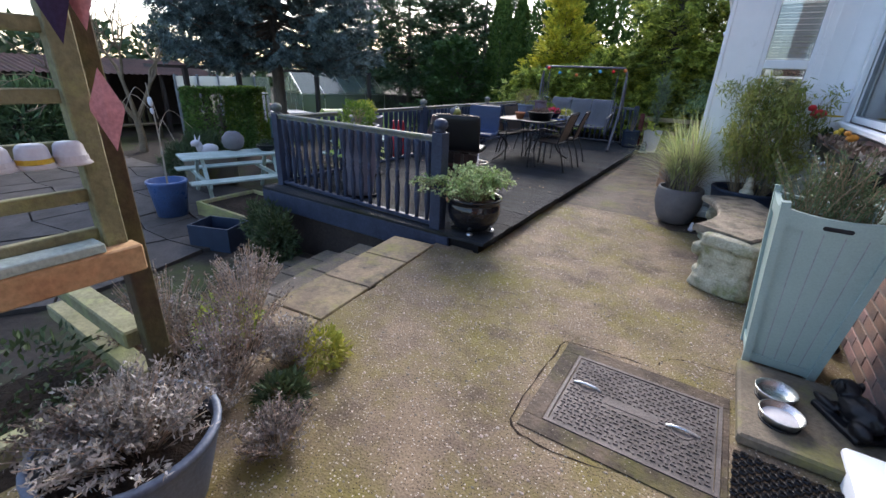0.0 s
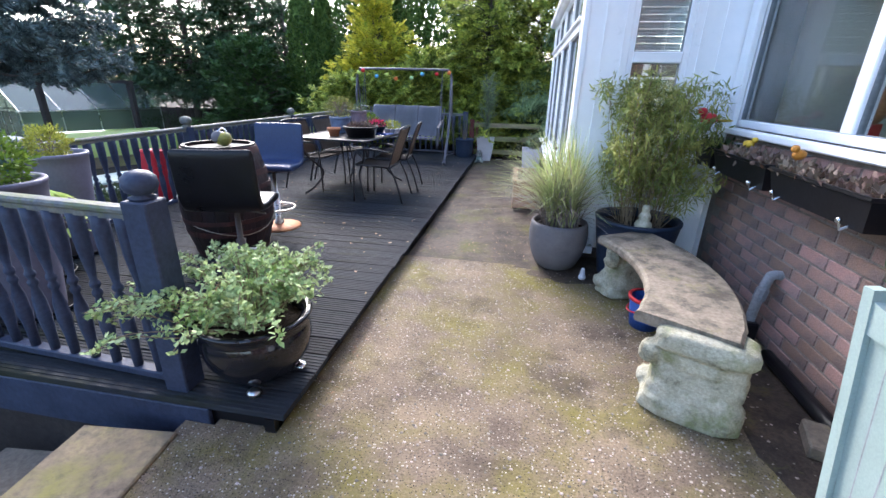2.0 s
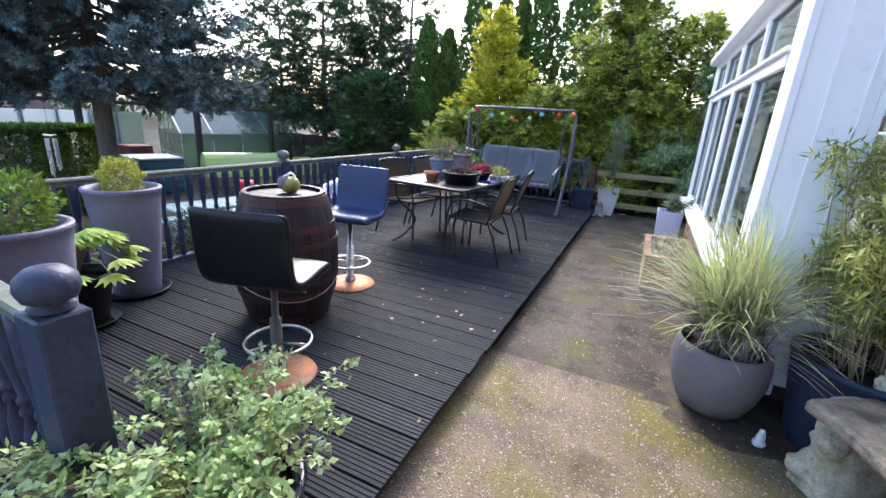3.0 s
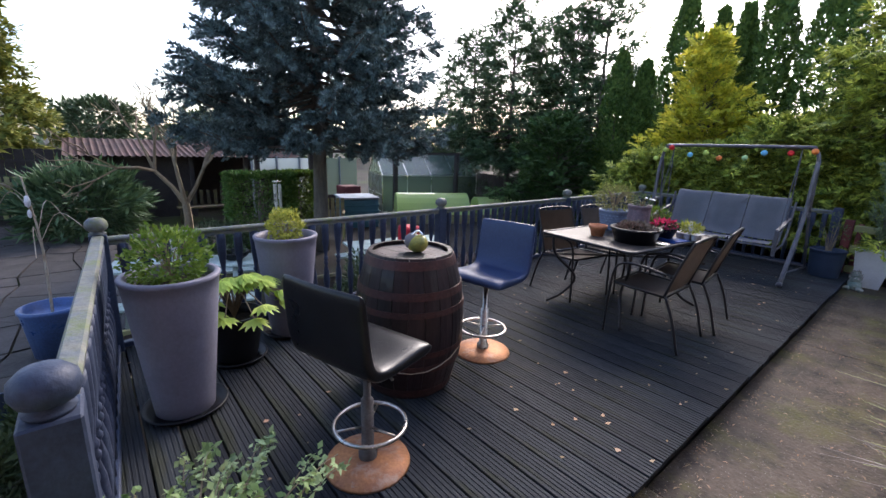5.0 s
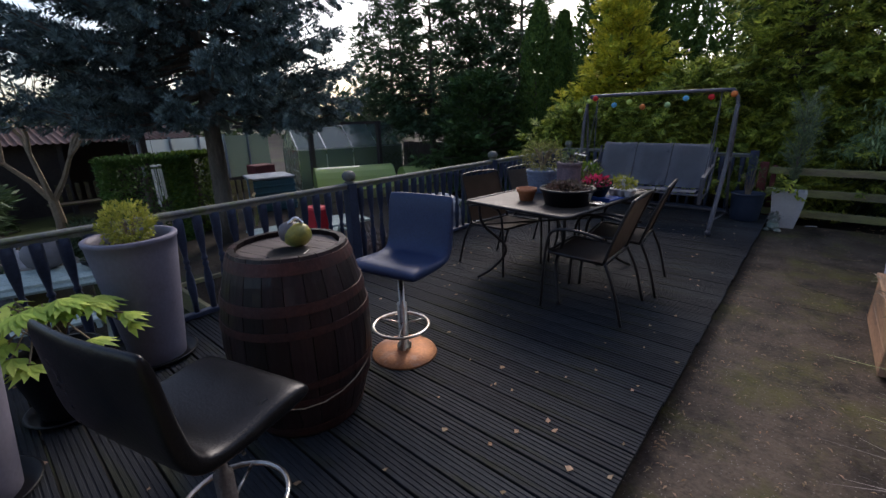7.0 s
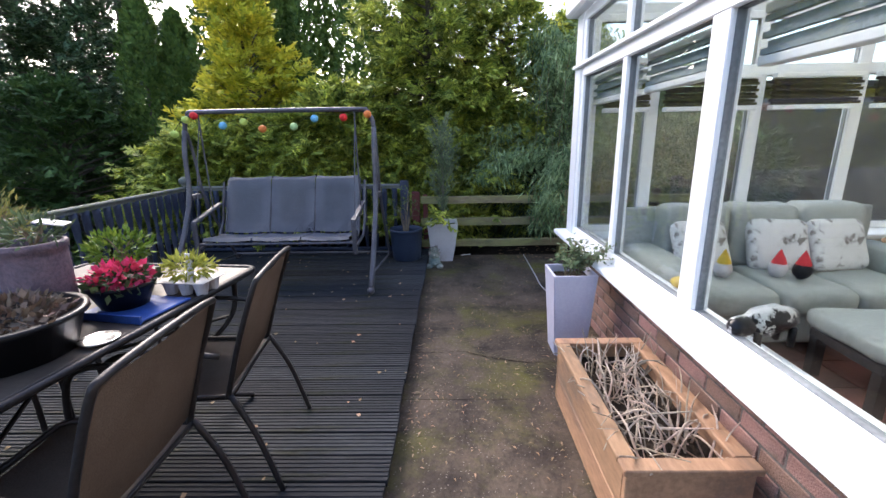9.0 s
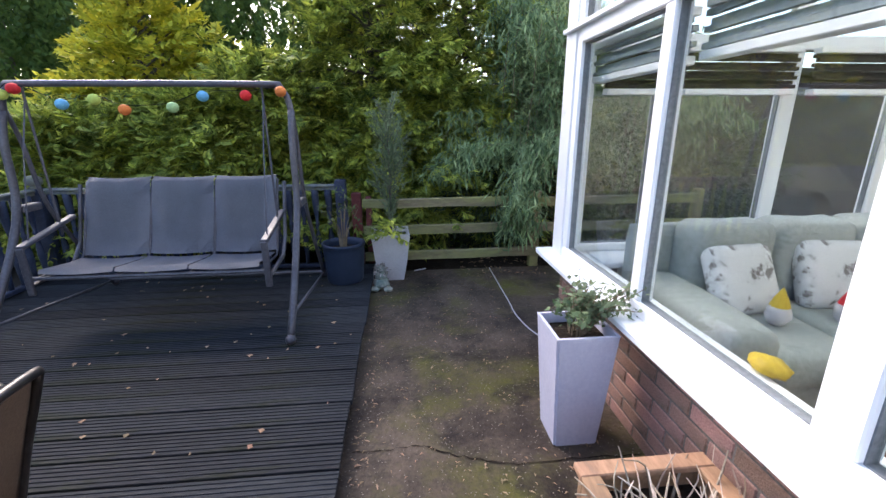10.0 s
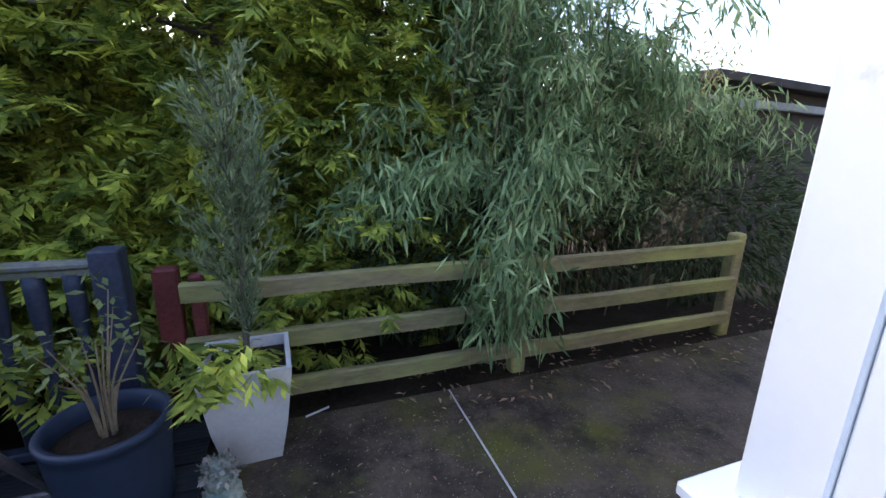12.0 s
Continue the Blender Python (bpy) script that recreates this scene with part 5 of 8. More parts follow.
part("roof_edge", bx(-1.8, 2.0, -0.25, 2.6, 2.2, 2.3, 0.01), ROOFDK, nb)
part("roof_edge", bx(-1.75, 1.9, -0.15, 0.0, 1.95, 2.05, 0.01), LEAD, nb)

# crazy paving patio on the low level
rng = np.random.default_rng(170)
pav = thing("paved_area", (0, 0, 0), label="brown irregular stone paving on the lower garden level", category="paving", kind="structure")
nx, ny = 16, 14
P = [[(-15.4 + i * 0.66 + rng.uniform(-0.2, 0.2), -5.0 + j * 0.66 + rng.uniform(-0.2, 0.2)) for i in range(nx + 1)] for j in range(ny + 1)]
for j in range(ny):
    for i in range(nx):
        q = [P[j][i], P[j][i + 1], P[j + 1][i + 1], P[j + 1][i]]
        cx = sum(p[0] for p in q) / 4
        cy = sum(p[1] for p in q) / 4
        if cx > -4.9 and cy > 2.9:
            continue
        bm = B()
        s = 0.965
        lo = [bm.verts.new(((p[0] - cx) * s, (p[1] - cy) * s, -0.05)) for p in q]
        hi = [bm.verts.new(((p[0] - cx) * s, (p[1] - cy) * s, 0.0)) for p in q]
        bm.faces.new(hi)
        for k in range(4):
            bm.faces.new((lo[k], lo[(k + 1) % 4], hi[(k + 1) % 4], hi[k]))
        part("stone", bm, CRAZY, pav, m=Matrix.Translation((cx, cy, LOW + 0.045 + rng.uniform(-0.006, 0.006))))

# picnic tables painted pale green


def picnic(x, y, rz, lab):
    t = thing("picnic_table", (x, y, LOW), rz, label=lab, category="table", group="picnic tables")
    for i in range(4):
        part("top_board", bx(-0.8, 0.8, -0.3 + i * 0.15, -0.16 + i * 0.15, 0.72, 0.75, 0.004), PALEGREENW, t)
    for s in (-1, 1):
        for k in range(2):
            part("bench_board", bx(-0.8, 0.8, s * 0.62 - 0.12 + k * 0.13, s * 0.62 - 0.0 + k * 0.13, 0.42, 0.45, 0.004), PALEGREENW, t)
    for x_ in (-0.55, 0.55):
        part("crossbar", bx(x_ - 0.02, x_ + 0.02, -0.74, 0.74, 0.36, 0.42), PALEGREENW, t)
        for s in (-1, 1):
            bm = tube(B(), [(x_ + 0.03, s * 0.2, 0.72), (x_ + 0.03, s * 0.62, 0.0)], 0.035, 4)
            part("leg", bm, PALEGREENW, t)
    return t


picnic(-6.8, 4.0, 72, "pale green painted picnic table with a stone ball on it")
picnic(-6.4, 6.9, 80, "pale green weathered picnic table beside the deck")
ball = thing("stone_ball", (-7.0, 4.15, LOW + 0.75), label="round pitted stone ball on the picnic table", category="ornament")
part("ball", lathe(B(), [(0, 0), (0.07, 0.005), (0.15, 0.06), (0.18, 0.15), (0.17, 0.22), (0.11, 0.3), (0.05, 0.325), (0.05, 0.315), (0, 0.31)], 24), GREYPOT, ball, smooth=True)
bowl_ = thing("planter_bowl", (-6.65, 4.55, LOW + 0.75), label="low dark bowl of succulents on the picnic table", category="planter")
part("bowl", lathe(B(), [(0, 0), (0.1, 0), (0.17, 0.06), (0.18, 0.1), (0.16, 0.1), (0.1, 0.05), (0, 0.04)], 20), BLACKPL, bowl_)
part("foliage", quads("bowl_plants", [leafy_mass(250, (0, 0, 0.1), (0.15, 0.15, 0.06), 0.05, 0.02)]), L_DARKSH, bowl_)
rng = np.random.default_rng(171)
donkey = thing("donkey_statue", (-7.9, 4.2, LOW + 0.55), 20, label="small white and grey donkey statue lying down", category="statue")
bm = blob(B(), (0, 0, 0.1), (0.1, 0.24, 0.1), 1)
blob(bm, (0, -0.22, 0.18), (0.05, 0.06, 0.11), 2)
blob(bm, (0, -0.3, 0.25), (0.05, 0.1, 0.055), 3)
for s in (-1, 1):
    tube(bm, [(s * 0.03, -0.25, 0.28), (s * 0.06, -0.22, 0.4)], 0.022, 5, 0.3)
part("statue", bm, WHITEPOT, donkey, smooth=True, fuse=0.012)
plinth = thing("stone_plinth", (-7.9, 4.2, LOW), label="low stone plinth under the donkey statue", category="plinth")
part("block", bx(-0.3, 0.3, -0.35, 0.35, 0, 0.55, 0.02), SLABDARK, plinth)
bp = thing("blue_pot", (-6.5, 2.75, LOW), label="large blue glazed pot with a wind-spinner cane", category="plant pot")
part("pot", lathe(B(), [(0, 0), (0.19, 0), (0.25, 0.5), (0.265, 0.52), (0.265, 0.55), (0.235, 0.55), (0.23, 0.48), (0, 0.46)], 28), BLUEPOT, bp, smooth=True)
part("cane", tube(B(), bend([(0, 0, 0.4), (0, 0.02, 1.2), (0.05, -0.03, 1.85)], 4), 0.014, 6, 0.5), TWIG, bp)
bm = B()
for k in range(5):
    a = k * 1.3
    tube(bm, bend([(0, 0.02, 1.1 + 0.12 * k), (0.2 * math.cos(a), 0.2 * math.sin(a), 1.4 + 0.1 * k), (0.45 * math.cos(a), 0.45 * math.sin(a), 1.15 + 0.1 * k)], 4), 0.004, 4)
part("spinner_arm_frame", bm, TWIG, bp)
bm = B()
for z, r in ((1.62, 0.05), (1.5, 0.035)):
    blob(bm, (0.04, -0.02, z), (r, r * 0.5, r * 1.2), 1, sub=2)
part("spinner", bm, WHITEPOT, bp)
for k, (x0, x1, y0, y1, h) in enumerate(((-6.2, -5.0, 2.95, 3.9, 0.25), (-6.9, -5.2, 5.2, 6.1, 0.25), (-5.9, -4.9, 9.4, 10.4, 0.25))):
    rb = thing("raised_bed", (0, 0, LOW), label="mossy timber edged raised bed of dark soil", category="raised bed", group="raised beds")
    part("soil", bx(x0 + 0.05, x1 - 0.05, y0 + 0.05, y1 - 0.05, 0, h - 0.05), SOIL, rb)
    for q in ((x0, x1, y0, y0 + 0.05), (x0, x1, y1 - 0.05, y1), (x0, x0 + 0.05, y0 + 0.05, y1 - 0.05), (x1 - 0.05, x1, y0 + 0.05, y1 - 0.05)):
        part("board", bx(*q, 0, h, 0.006), FENCEW, rb)
bc = thing("blue_crate", (-4.95, 2.55, LOW), 20, label="dark blue plastic crate by the steps", category="crate")
part("crate", box(box(box(box(box(B(), -0.28, 0.28, -0.2, 0.2, 0, 0.02), -0.28, -0.26, -0.2, 0.2, 0.02, 0.3), 0.26, 0.28, -0.2, 0.2, 0.02, 0.3), -0.26, 0.26, -0.2, -0.18, 0.02, 0.3), -0.26, 0.26, 0.18, 0.2, 0.02, 0.3), NAVYPOT, bc)
for k, (x, y) in enumerate(((-3.9, 2.6), (-4.3, 2.75))):
    rng = np.random.default_rng(180 + k)
    u = thing("garden_shrub", (x, y, LOW), label="dark trailing evergreen beside the deck front", category="shrub")
    part("foliage", quads("shrub_leaves", [leafy_mass(2200, (0, 0, 0.3), (0.28, 0.2, 0.34), 0.07, 0.02)]), L_DARKSH, u)
chime = thing("wind_chime", (-8.0, 5.6, 0.95), label="silver tube wind chime hanging from the spruce", category="wind chime")
part("top_disc", lathe(B(), [(0, 0), (0.07, 0), (0.07, 0.02), (0, 0.02)], 16), STEEL, chime)
part("cord", tube(B(), [(0, 0, 0.02), (0, 0, 0.9)], 0.003, 4), BLACKPL, chime)
for k in range(6):
    part("tube", tube(B(), [(0.055 * math.cos(k * 1.047), 0.055 * math.sin(k * 1.047), -0.03), (0.055 * math.cos(k * 1.047), 0.055 * math.sin(k * 1.047), -0.4 - 0.03 * k)], 0.01, 6), STEEL, chime)
bag = thing("plastic_bag", (-5.0, 7.95, LOW + 0.6), label="clear plastic bag bundle behind the railing", category="bag")
part("bag", blob(B(), (0, 0, 0.25), (0.26, 0.55, 0.3), 5, 0.3, 4), mat("crumpled_clear_sheet", (0.5, 0.53, 0.58), (0.2, 0.22, 0.27), 0.25, scale=7, fine=20, bump=0.6, spec=0.5), bag, smooth=False)
stand = thing("garden_bench", (-5.0, 7.95, LOW), label="low timber bench behind the railing", category="bench")
part("seat", bx(-0.25, 0.25, -0.7, 0.7, 0.55, 0.6, 0.006), FENCEW, stand)
for x in (-0.2, 0.15):
    for y in (-0.62, 0.57):
        part("leg", bx(x, x + 0.05, y, y + 0.05, 0, 0.55), FENCEW, stand)
rc = thing("red_container", (-5.0, 6.15, LOW), label="red plastic container behind the railing", category="container")
part("body", bx(-0.12, 0.12, -0.1, 0.1, 0.45, 1.3, 0.02), REDPL, rc)
part("base", bx(-0.14, 0.14, -0.12, 0.12, 0, 0.44, 0.02), BLUEPL, rc)

# ---- things on the deck ----


def round_pot(parent, r0, r1, h, material, lip=0.02, belly=0.0, name="pot", soil=True, rim_h=0.03):
    n = 10
    prof = [(0, 0), (r0 * 0.96, 0.0), (r0, 0.01)]
    for i in range(1, n + 1):
        t = i / n
        prof.append((r0 + (r1 - r0) * t + belly * math.sin(math.pi * t), 0.01 + (h - rim_h - 0.01) * t))
    prof += [(r1 + 0.006, h - rim_h + 0.004), (r1 + 0.008, h - 0.006), (r1 + 0.003, h), (r1 - lip, h), (r1 - lip - 0.004, h - 0.05), (r1 - lip - 0.01, h - 0.09)]
    part(name, lathe(B(), prof, 40), material, parent, smooth=True)
    if soil:
        bm = lathe(B(), [(0, h - 0.055), ((r1 - lip) * 0.6, h - 0.06), (r1 - lip - 0.002, h - 0.07), (r1 - lip - 0.006, h - 0.1), (0, h - 0.1)], 24)
        part("soil", bm, SOIL, parent)


def shrubby(parent, n, c, r, ln, wd, m_, name="foliage", stems=12, up=0.5, kind="leaf", droop=0.1, seed=0):
    global rng
    rng = np.random.default_rng(seed)
    bm = B()
    for i in range(stems):
        a = rng.uniform(0, 6.28)
        k = rng.uniform(0.3, 0.85)
        tube(bm, bend([(c[0] * 0.5, c[1] * 0.5, c[2] - r[2] * 1.05), (c[0] + r[0] * 0.4 * math.cos(a) * k, c[1] + r[1] * 0.4 * math.sin(a) * k, c[2]), (c[0] + r[0] * math.cos(a) * k, c[1] + r[1] * math.sin(a) * k, c[2] + r[2] * 0.6)], 3), 0.004, 4, 0.4)
    part("stem_cluster", bm, BARETW, parent, kind="stuff")
    if kind == "leaf":
        part(name, quads(name, [leafy_mass(n, c, r, ln, wd, droop=droop, up=up)]), m_, parent)
    else:
        o, d = cloud(n, c, r)
        part(name, quads(name, fronds(o, d + np.array([0, 0, up]), rand_dirs(n) + np.array([0, 0, 1.0]), rng.uniform(0.6, 1.2, (n, 1)) * ln, 5, wd / ln)), m_, parent)


def saucer(parent, r):
    part("saucer", lathe(B(), [(0, 0.0), (r * 0.85, 0.0), (r, 0.03), (r - 0.01, 0.035), (r * 0.84, 0.01), (0, 0.01)], 32), BLACKPL, parent, smooth=True)


def up_things(ob, dz):
    for c in ob.children:
        c.location.z += dz


tall1 = thing("tall_planter", (-3.42, 3.47, DZ + 0.0), label="tall taupe tapered planter with a leafy green box plant", category="planter", group="tall taupe planters")
saucer(tall1, 0.22)
round_pot(tall1, 0.15, 0.23, 0.8, TAUPE, 0.022)
shrubby(tall1, 1500, (0, 0, 0.88), (0.2, 0.2, 0.16), 0.035, 0.018, L_BOX, stems=16, seed=201)
tall2 = thing("tall_planter", (-4.1, 4.33, DZ), label="tall taupe tapered planter with a clipped golden box ball", category="planter", group="tall taupe planters")
saucer(tall2, 0.22)
round_pot(tall2, 0.15, 0.23, 0.8, TAUPE, 0.022)
shrubby(tall2, 1800, (0, 0, 0.87), (0.14, 0.14, 0.12), 0.026, 0.013, L_BALL, stems=8, seed=202)
lf = thing("leafy_pot_plant", (-3.86, 3.86, DZ), label="black pot of drooping lime green lobed leaves", category="pot plant")
saucer(lf, 0.2)
round_pot(lf, 0.13, 0.19, 0.34, BLACKPL, 0.015)
rng = np.random.default_rng(203)
bm, ch = B(), []
for i in range(46):
    a, k = rng.uniform(0, 6.28), rng.uniform(0.3, 1)
    tip = np.array([math.cos(a) * 0.32 * k, math.sin(a) * 0.32 * k, 0.62 - 0.22 * k * k + rng.uniform(-0.05, 0.06)])
    tube(bm, bend([(0, 0, 0.3), (tip[0] * 0.4, tip[1] * 0.4, 0.52), tuple(tip)], 3), 0.004, 4)
    for j in range(7):
        b = a + (j - 3) * 0.5
        d = np.array([[math.cos(b), math.sin(b), -0.45]])
        ch.append(blades(tip[None], d, np.array([[0.1, 0.1, 1.0]]), np.array([0.12 * rng.uniform(0.8, 1.15)]), np.array([0.042]), 0.1))
part("stem_cluster", bm, BARETW, lf)
part("foliage", quads("lobed_leaves", ch), L_FATSIA, lf)

# black glazed pot of trailing plants on the deck corner
tp = thing("glazed_pot", (-1.76, 3.2, DZ), label="round glossy black pot overflowing with variegated trailing leaves", category="pot plant")
prof = [(0, 0.025), (0.13, 0.03), (0.165, 0.06), (0.205, 0.13), (0.222, 0.2), (0.215, 0.26), (0.2, 0.285), (0.225, 0.3), (0.232, 0.315), (0.222, 0.325), (0.195, 0.315), (0.185, 0.27), (0.18, 0.2)]
glazed = part("pot", lathe(B(), prof, 44), BLACKPOT, tp, smooth=True)
part("soil", lathe(B(), [(0, 0.27), (0.187, 0.265), (0.18, 0.2), (0, 0.2)], 24), SOIL, tp)
for a in (20, 110, 200, 290):
    x, y = 0.16 * math.cos(radians(a)), 0.16 * math.sin(radians(a))
    part("foot", blob(B(), (x, y, 0.018), (0.028, 0.028, 0.018), 1, 0.1), STEEL if a > 250 or a < 50 else BLACKPL, glazed, smooth=True)
rng = np.random.default_rng(204)
bm, ch = B(), []
for i in range(130):
    a = rng.uniform(0, 6.28)
    k = 1.02 * rng.uniform(0.2, 1.0) ** 0.8 * (1.3 if (math.cos(a) < -0.3 or i % 9 == 0) else 0.85)
    rise = rng.uniform(0.05, 0.27) * (1.2 - k * 0.6)
    pts = [(0.07 * math.cos(a), 0.07 * math.sin(a), 0.27), (0.2 * math.cos(a) * k, 0.2 * math.sin(a) * k, 0.29 + rise), (0.34 * math.cos(a) * k, 0.34 * math.sin(a) * k, 0.4 + rise * 0.7), (0.42 * math.cos(a) * k, 0.42 * math.sin(a) * k, 0.4 + rise * 0.5)]
    line = bend(pts, 5)
    tube(bm, line, 0.003, 4, 0.5)
    arr = np.array([tuple(p) for p in line])
    s = np.repeat(rng.uniform(0.12, 1, 26), 2) * (len(arr) - 1.001)
    i0 = s.astype(int)
    o = arr[i0] + (arr[i0 + 1] - arr[i0]) * (s - i0)[:, None]
    d = rng.normal(0, 1, (52, 3)) + np.array([0, 0, 0.3])
    ch.append(blades(o + rng.normal(0, 0.008, o.shape), d, rand_dirs(52) * 0.6 + np.array([0, 0, 1.0]), rng.uniform(0.016, 0.034, 52), rng.uniform(0.011, 0.02, 52), 0.12))
part("stem_cluster", bm, BARETW, tp, kind="stuff")
part("foliage", quads("trailing_leaves", ch), L_VAR, tp)
tp.matrix_world = pose(-1.75, 3.215, DZ) @ Matrix.Diagonal((1.12, 1.12, 1.04, 1))

# barrel
bar = thing("barrel", (-2.92, 4.68, DZ), 12, label="dark red-brown oak barrel with rusty hoops used as a table", category="barrel")


def barrel_r(z):
    return 0.345 - 0.085 * ((z - 0.44) / 0.44) ** 2


n_st = 22
for i in range(n_st):
    a0, a1 = 2 * math.pi * i / n_st + 0.006, 2 * math.pi * (i + 1) / n_st - 0.006
    bm = B()
    outer, inner = [], []
    for j in range(9):
        z = 0.88 * j / 8
        r = barrel_r(z)
        outer.append([bm.verts.new((r * math.cos(a), r * math.sin(a), z)) for a in (a0, (a0 + a1) / 2, a1)])
        inner.append([bm.verts.new(((r - 0.028) * math.cos(a), (r - 0.028) * math.sin(a), z)) for a in (a0, a1)])
    for j in range(8):
        for k in (0, 1):
            bm.faces.new((outer[j][k], outer[j][k + 1], outer[j + 1][k + 1], outer[j + 1][k]))
        bm.faces.new((inner[j][1], inner[j][0], inner[j + 1][0], inner[j + 1][1]))
        bm.faces.new((outer[j][0], outer[j + 1][0], inner[j + 1][0], inner[j][0]))
        bm.faces.new((outer[j][2], inner[j][1], inner[j + 1][1], outer[j + 1][2]))
    for j in (0, 8):
        bm.faces.new((outer[j][0], outer[j][1], outer[j][2], inner[j][1], inner[j][0]))
    part("stave", bm, BARREL, bar)
for z0_, z1_ in ((0.02, 0.07), (0.2, 0.245), (0.3, 0.335), (0.55, 0.585), (0.65, 0.695), (0.815, 0.865)):
    prof = [(barrel_r(z0_) + 0.001, z0_), (barrel_r(z0_) + 0.005, z0_), (barrel_r(z1_) + 0.005, z1_), (barrel_r(z1_) + 0.001, z1_)]
    part("hoop", lathe(B(), prof, 48), HOOP, bar, smooth=False)
for i in range(5):
    w = 0.1
    y0_, y1_ = -0.235 + i * 0.094 + 0.0015, -0.235 + (i + 1) * 0.094 - 0.0015
    bm = B()
    xs = [math.sqrt(max(0.238 ** 2 - y * y, 0.0004)) for y in (y0_, y1_)]
    pts = [(-xs[0], y0_), (xs[0], y0_), (xs[1], y1_), (-xs[1], y1_)]
    lo = [bm.verts.new((x, y, 0.83)) for x, y in pts]
    hi = [bm.verts.new((x, y, 0.855)) for x, y in pts]
    bm.faces.new(hi)
    for k in range(4):
        bm.faces.new((lo[k], lo[(k + 1) % 4], hi[(k + 1) % 4], hi[k]))
    part("head_board", bm, BARTOP, bar)
part("wire", tube(B(), [(1.03 * barrel_r(0.24) * math.cos(a), 1.03 * barrel_r(0.24) * math.sin(a), 0.26 + 0.05 * math.sin(a * 2)) for a in [i * 0.2618 for i in range(24)]], 0.003, 4, closed=True), TWIG, bar)
orn = thing("ornament", (-2.9, 4.72, DZ + 0.855), label="small yellow and grey glazed bird ornament on the barrel", category="ornament")
part("body", blob(B(), (0, 0, 0.055), (0.06, 0.065, 0.055), 3, 0.12), mat("olive_yellow_glaze", (0.3, 0.26, 0.05), (0.12, 0.13, 0.04), 0.4, scale=14), orn, smooth=True)
part("wing", blob(B(), (-0.03, -0.02, 0.07), (0.045, 0.055, 0.05), 4, 0.12), GREYPOT, orn, smooth=True)
part("handle", tube(B(), bend([(-0.02, -0.03, 0.11), (0, 0, 0.135), (0.02, 0.02, 0.11)], 4), 0.008, 6), STEEL, orn)


plate_ = thing("slate_coaster", (-2.84, 4.62, DZ + 0.856), 25, label="thin dark slate piece lying on the barrel top", category="coaster")
part("slate", lathe(B(), [(0, 0), (0.09, 0), (0.092, 0.004), (0.088, 0.007), (0, 0.007)], 9, wob=0.12), BLACKPL, plate_)


def bar_stool(x, y, rz, seat_m, lab, column_m, seat_z=0.595):
    s = thing("bar_stool", (x, y, DZ), rz, label=lab, category="bar stool", group="bar stools at the barrel")
    part("base", lathe(B(), [(0, 0.035), (0.05, 0.034), (0.12, 0.024), (0.2, 0.012), (0.205, 0.0), (0, 0.0)], 40), RUST, s, smooth=True)
    part("column", lathe(B(), [(0.045, 0.03), (0.045, 0.06), (0.03, 0.07), (0.03, 0.34), (0.018, 0.345), (0.018, seat_z - 0.04), (0, seat_z - 0.04)], 20), column_m, s, smooth=True)
    ring = tube(B(), [(0.17 * math.cos(a), 0.17 * math.sin(a) + 0.02, 0.2) for a in [i * 0.2094 for i in range(30)]], 0.01, 8, closed=True)
    for a in (0, 2.09, 4.19):
        tube(ring, [(0.03 * math.cos(a), 0.03 * math.sin(a), 0.2), (0.17 * math.cos(a), 0.17 * math.sin(a) + 0.02, 0.2)], 0.006, 6)
    part("footrest", ring, CHROME, s, smooth=True)
    part("plate", bx(-0.09, 0.09, -0.09, 0.09, seat_z - 0.045, seat_z - 0.03), FRAME, s)
    # one padded shell: seat, curve, back
    prof = [(0.2, seat_z + 0.03), (0.12, seat_z + 0.045), (0.0, seat_z + 0.03), (-0.12, seat_z + 0.025), (-0.18, seat_z + 0.05), (-0.215, seat_z + 0.12), (-0.235, seat_z + 0.24), (-0.25, seat_z + 0.385)]
    under = [(0.2, seat_z - 0.025), (0.1, seat_z - 0.03), (0, seat_z - 0.03), (-0.12, seat_z - 0.03), (-0.21, seat_z - 0.01), (-0.25, seat_z + 0.1), (-0.27, seat_z + 0.23), (-0.285, seat_z + 0.375)]
    bm = B()
    W = 0.235
    cols = []
    for xx in (-W, -W * 0.9, -W * 0.3, W * 0.3, W * 0.9, W):
        edge = abs(xx) > W * 0.95
        cols.append(([bm.verts.new((xx, b_ + (0.02 * (abs(xx) / W) ** 2 if z > seat_z + 0.1 else 0), z - (0.012 if edge else 0))) for b_, z in prof], [bm.verts.new((xx, b_ + (0.02 * (abs(xx) / W) ** 2 if z > seat_z + 0.1 else 0), z + (0.01 if edge else 0))) for b_, z in under]))
    for (a, c), (b, d) in zip(cols, cols[1:]):
        for i in range(len(prof) - 1):
            bm.faces.new((a[i], b[i], b[i + 1], a[i + 1]))
            bm.faces.new((c[i], c[i + 1], d[i + 1], d[i]))
        bm.faces.new((a[0], c[0], d[0], b[0]))
        bm.faces.new((a[-1], b[-1], d[-1], c[-1]))
    for a, c in (cols[0], cols[-1]):
        for i in range(len(prof) - 1):
            bm.faces.new((a[i], a[i + 1], c[i + 1], c[i]))
    sh = part("seat_shell", bm, seat_m, s, smooth=True)
    md = sh.modifiers.new("soft", "SUBSURF")
    md.levels = md.render_levels = 2
    part("lever", tube(B(), [(0.03, 0.0, seat_z - 0.05), (0.2, -0.05, seat_z - 0.06)], 0.006, 6), CHROME, s)
    return s


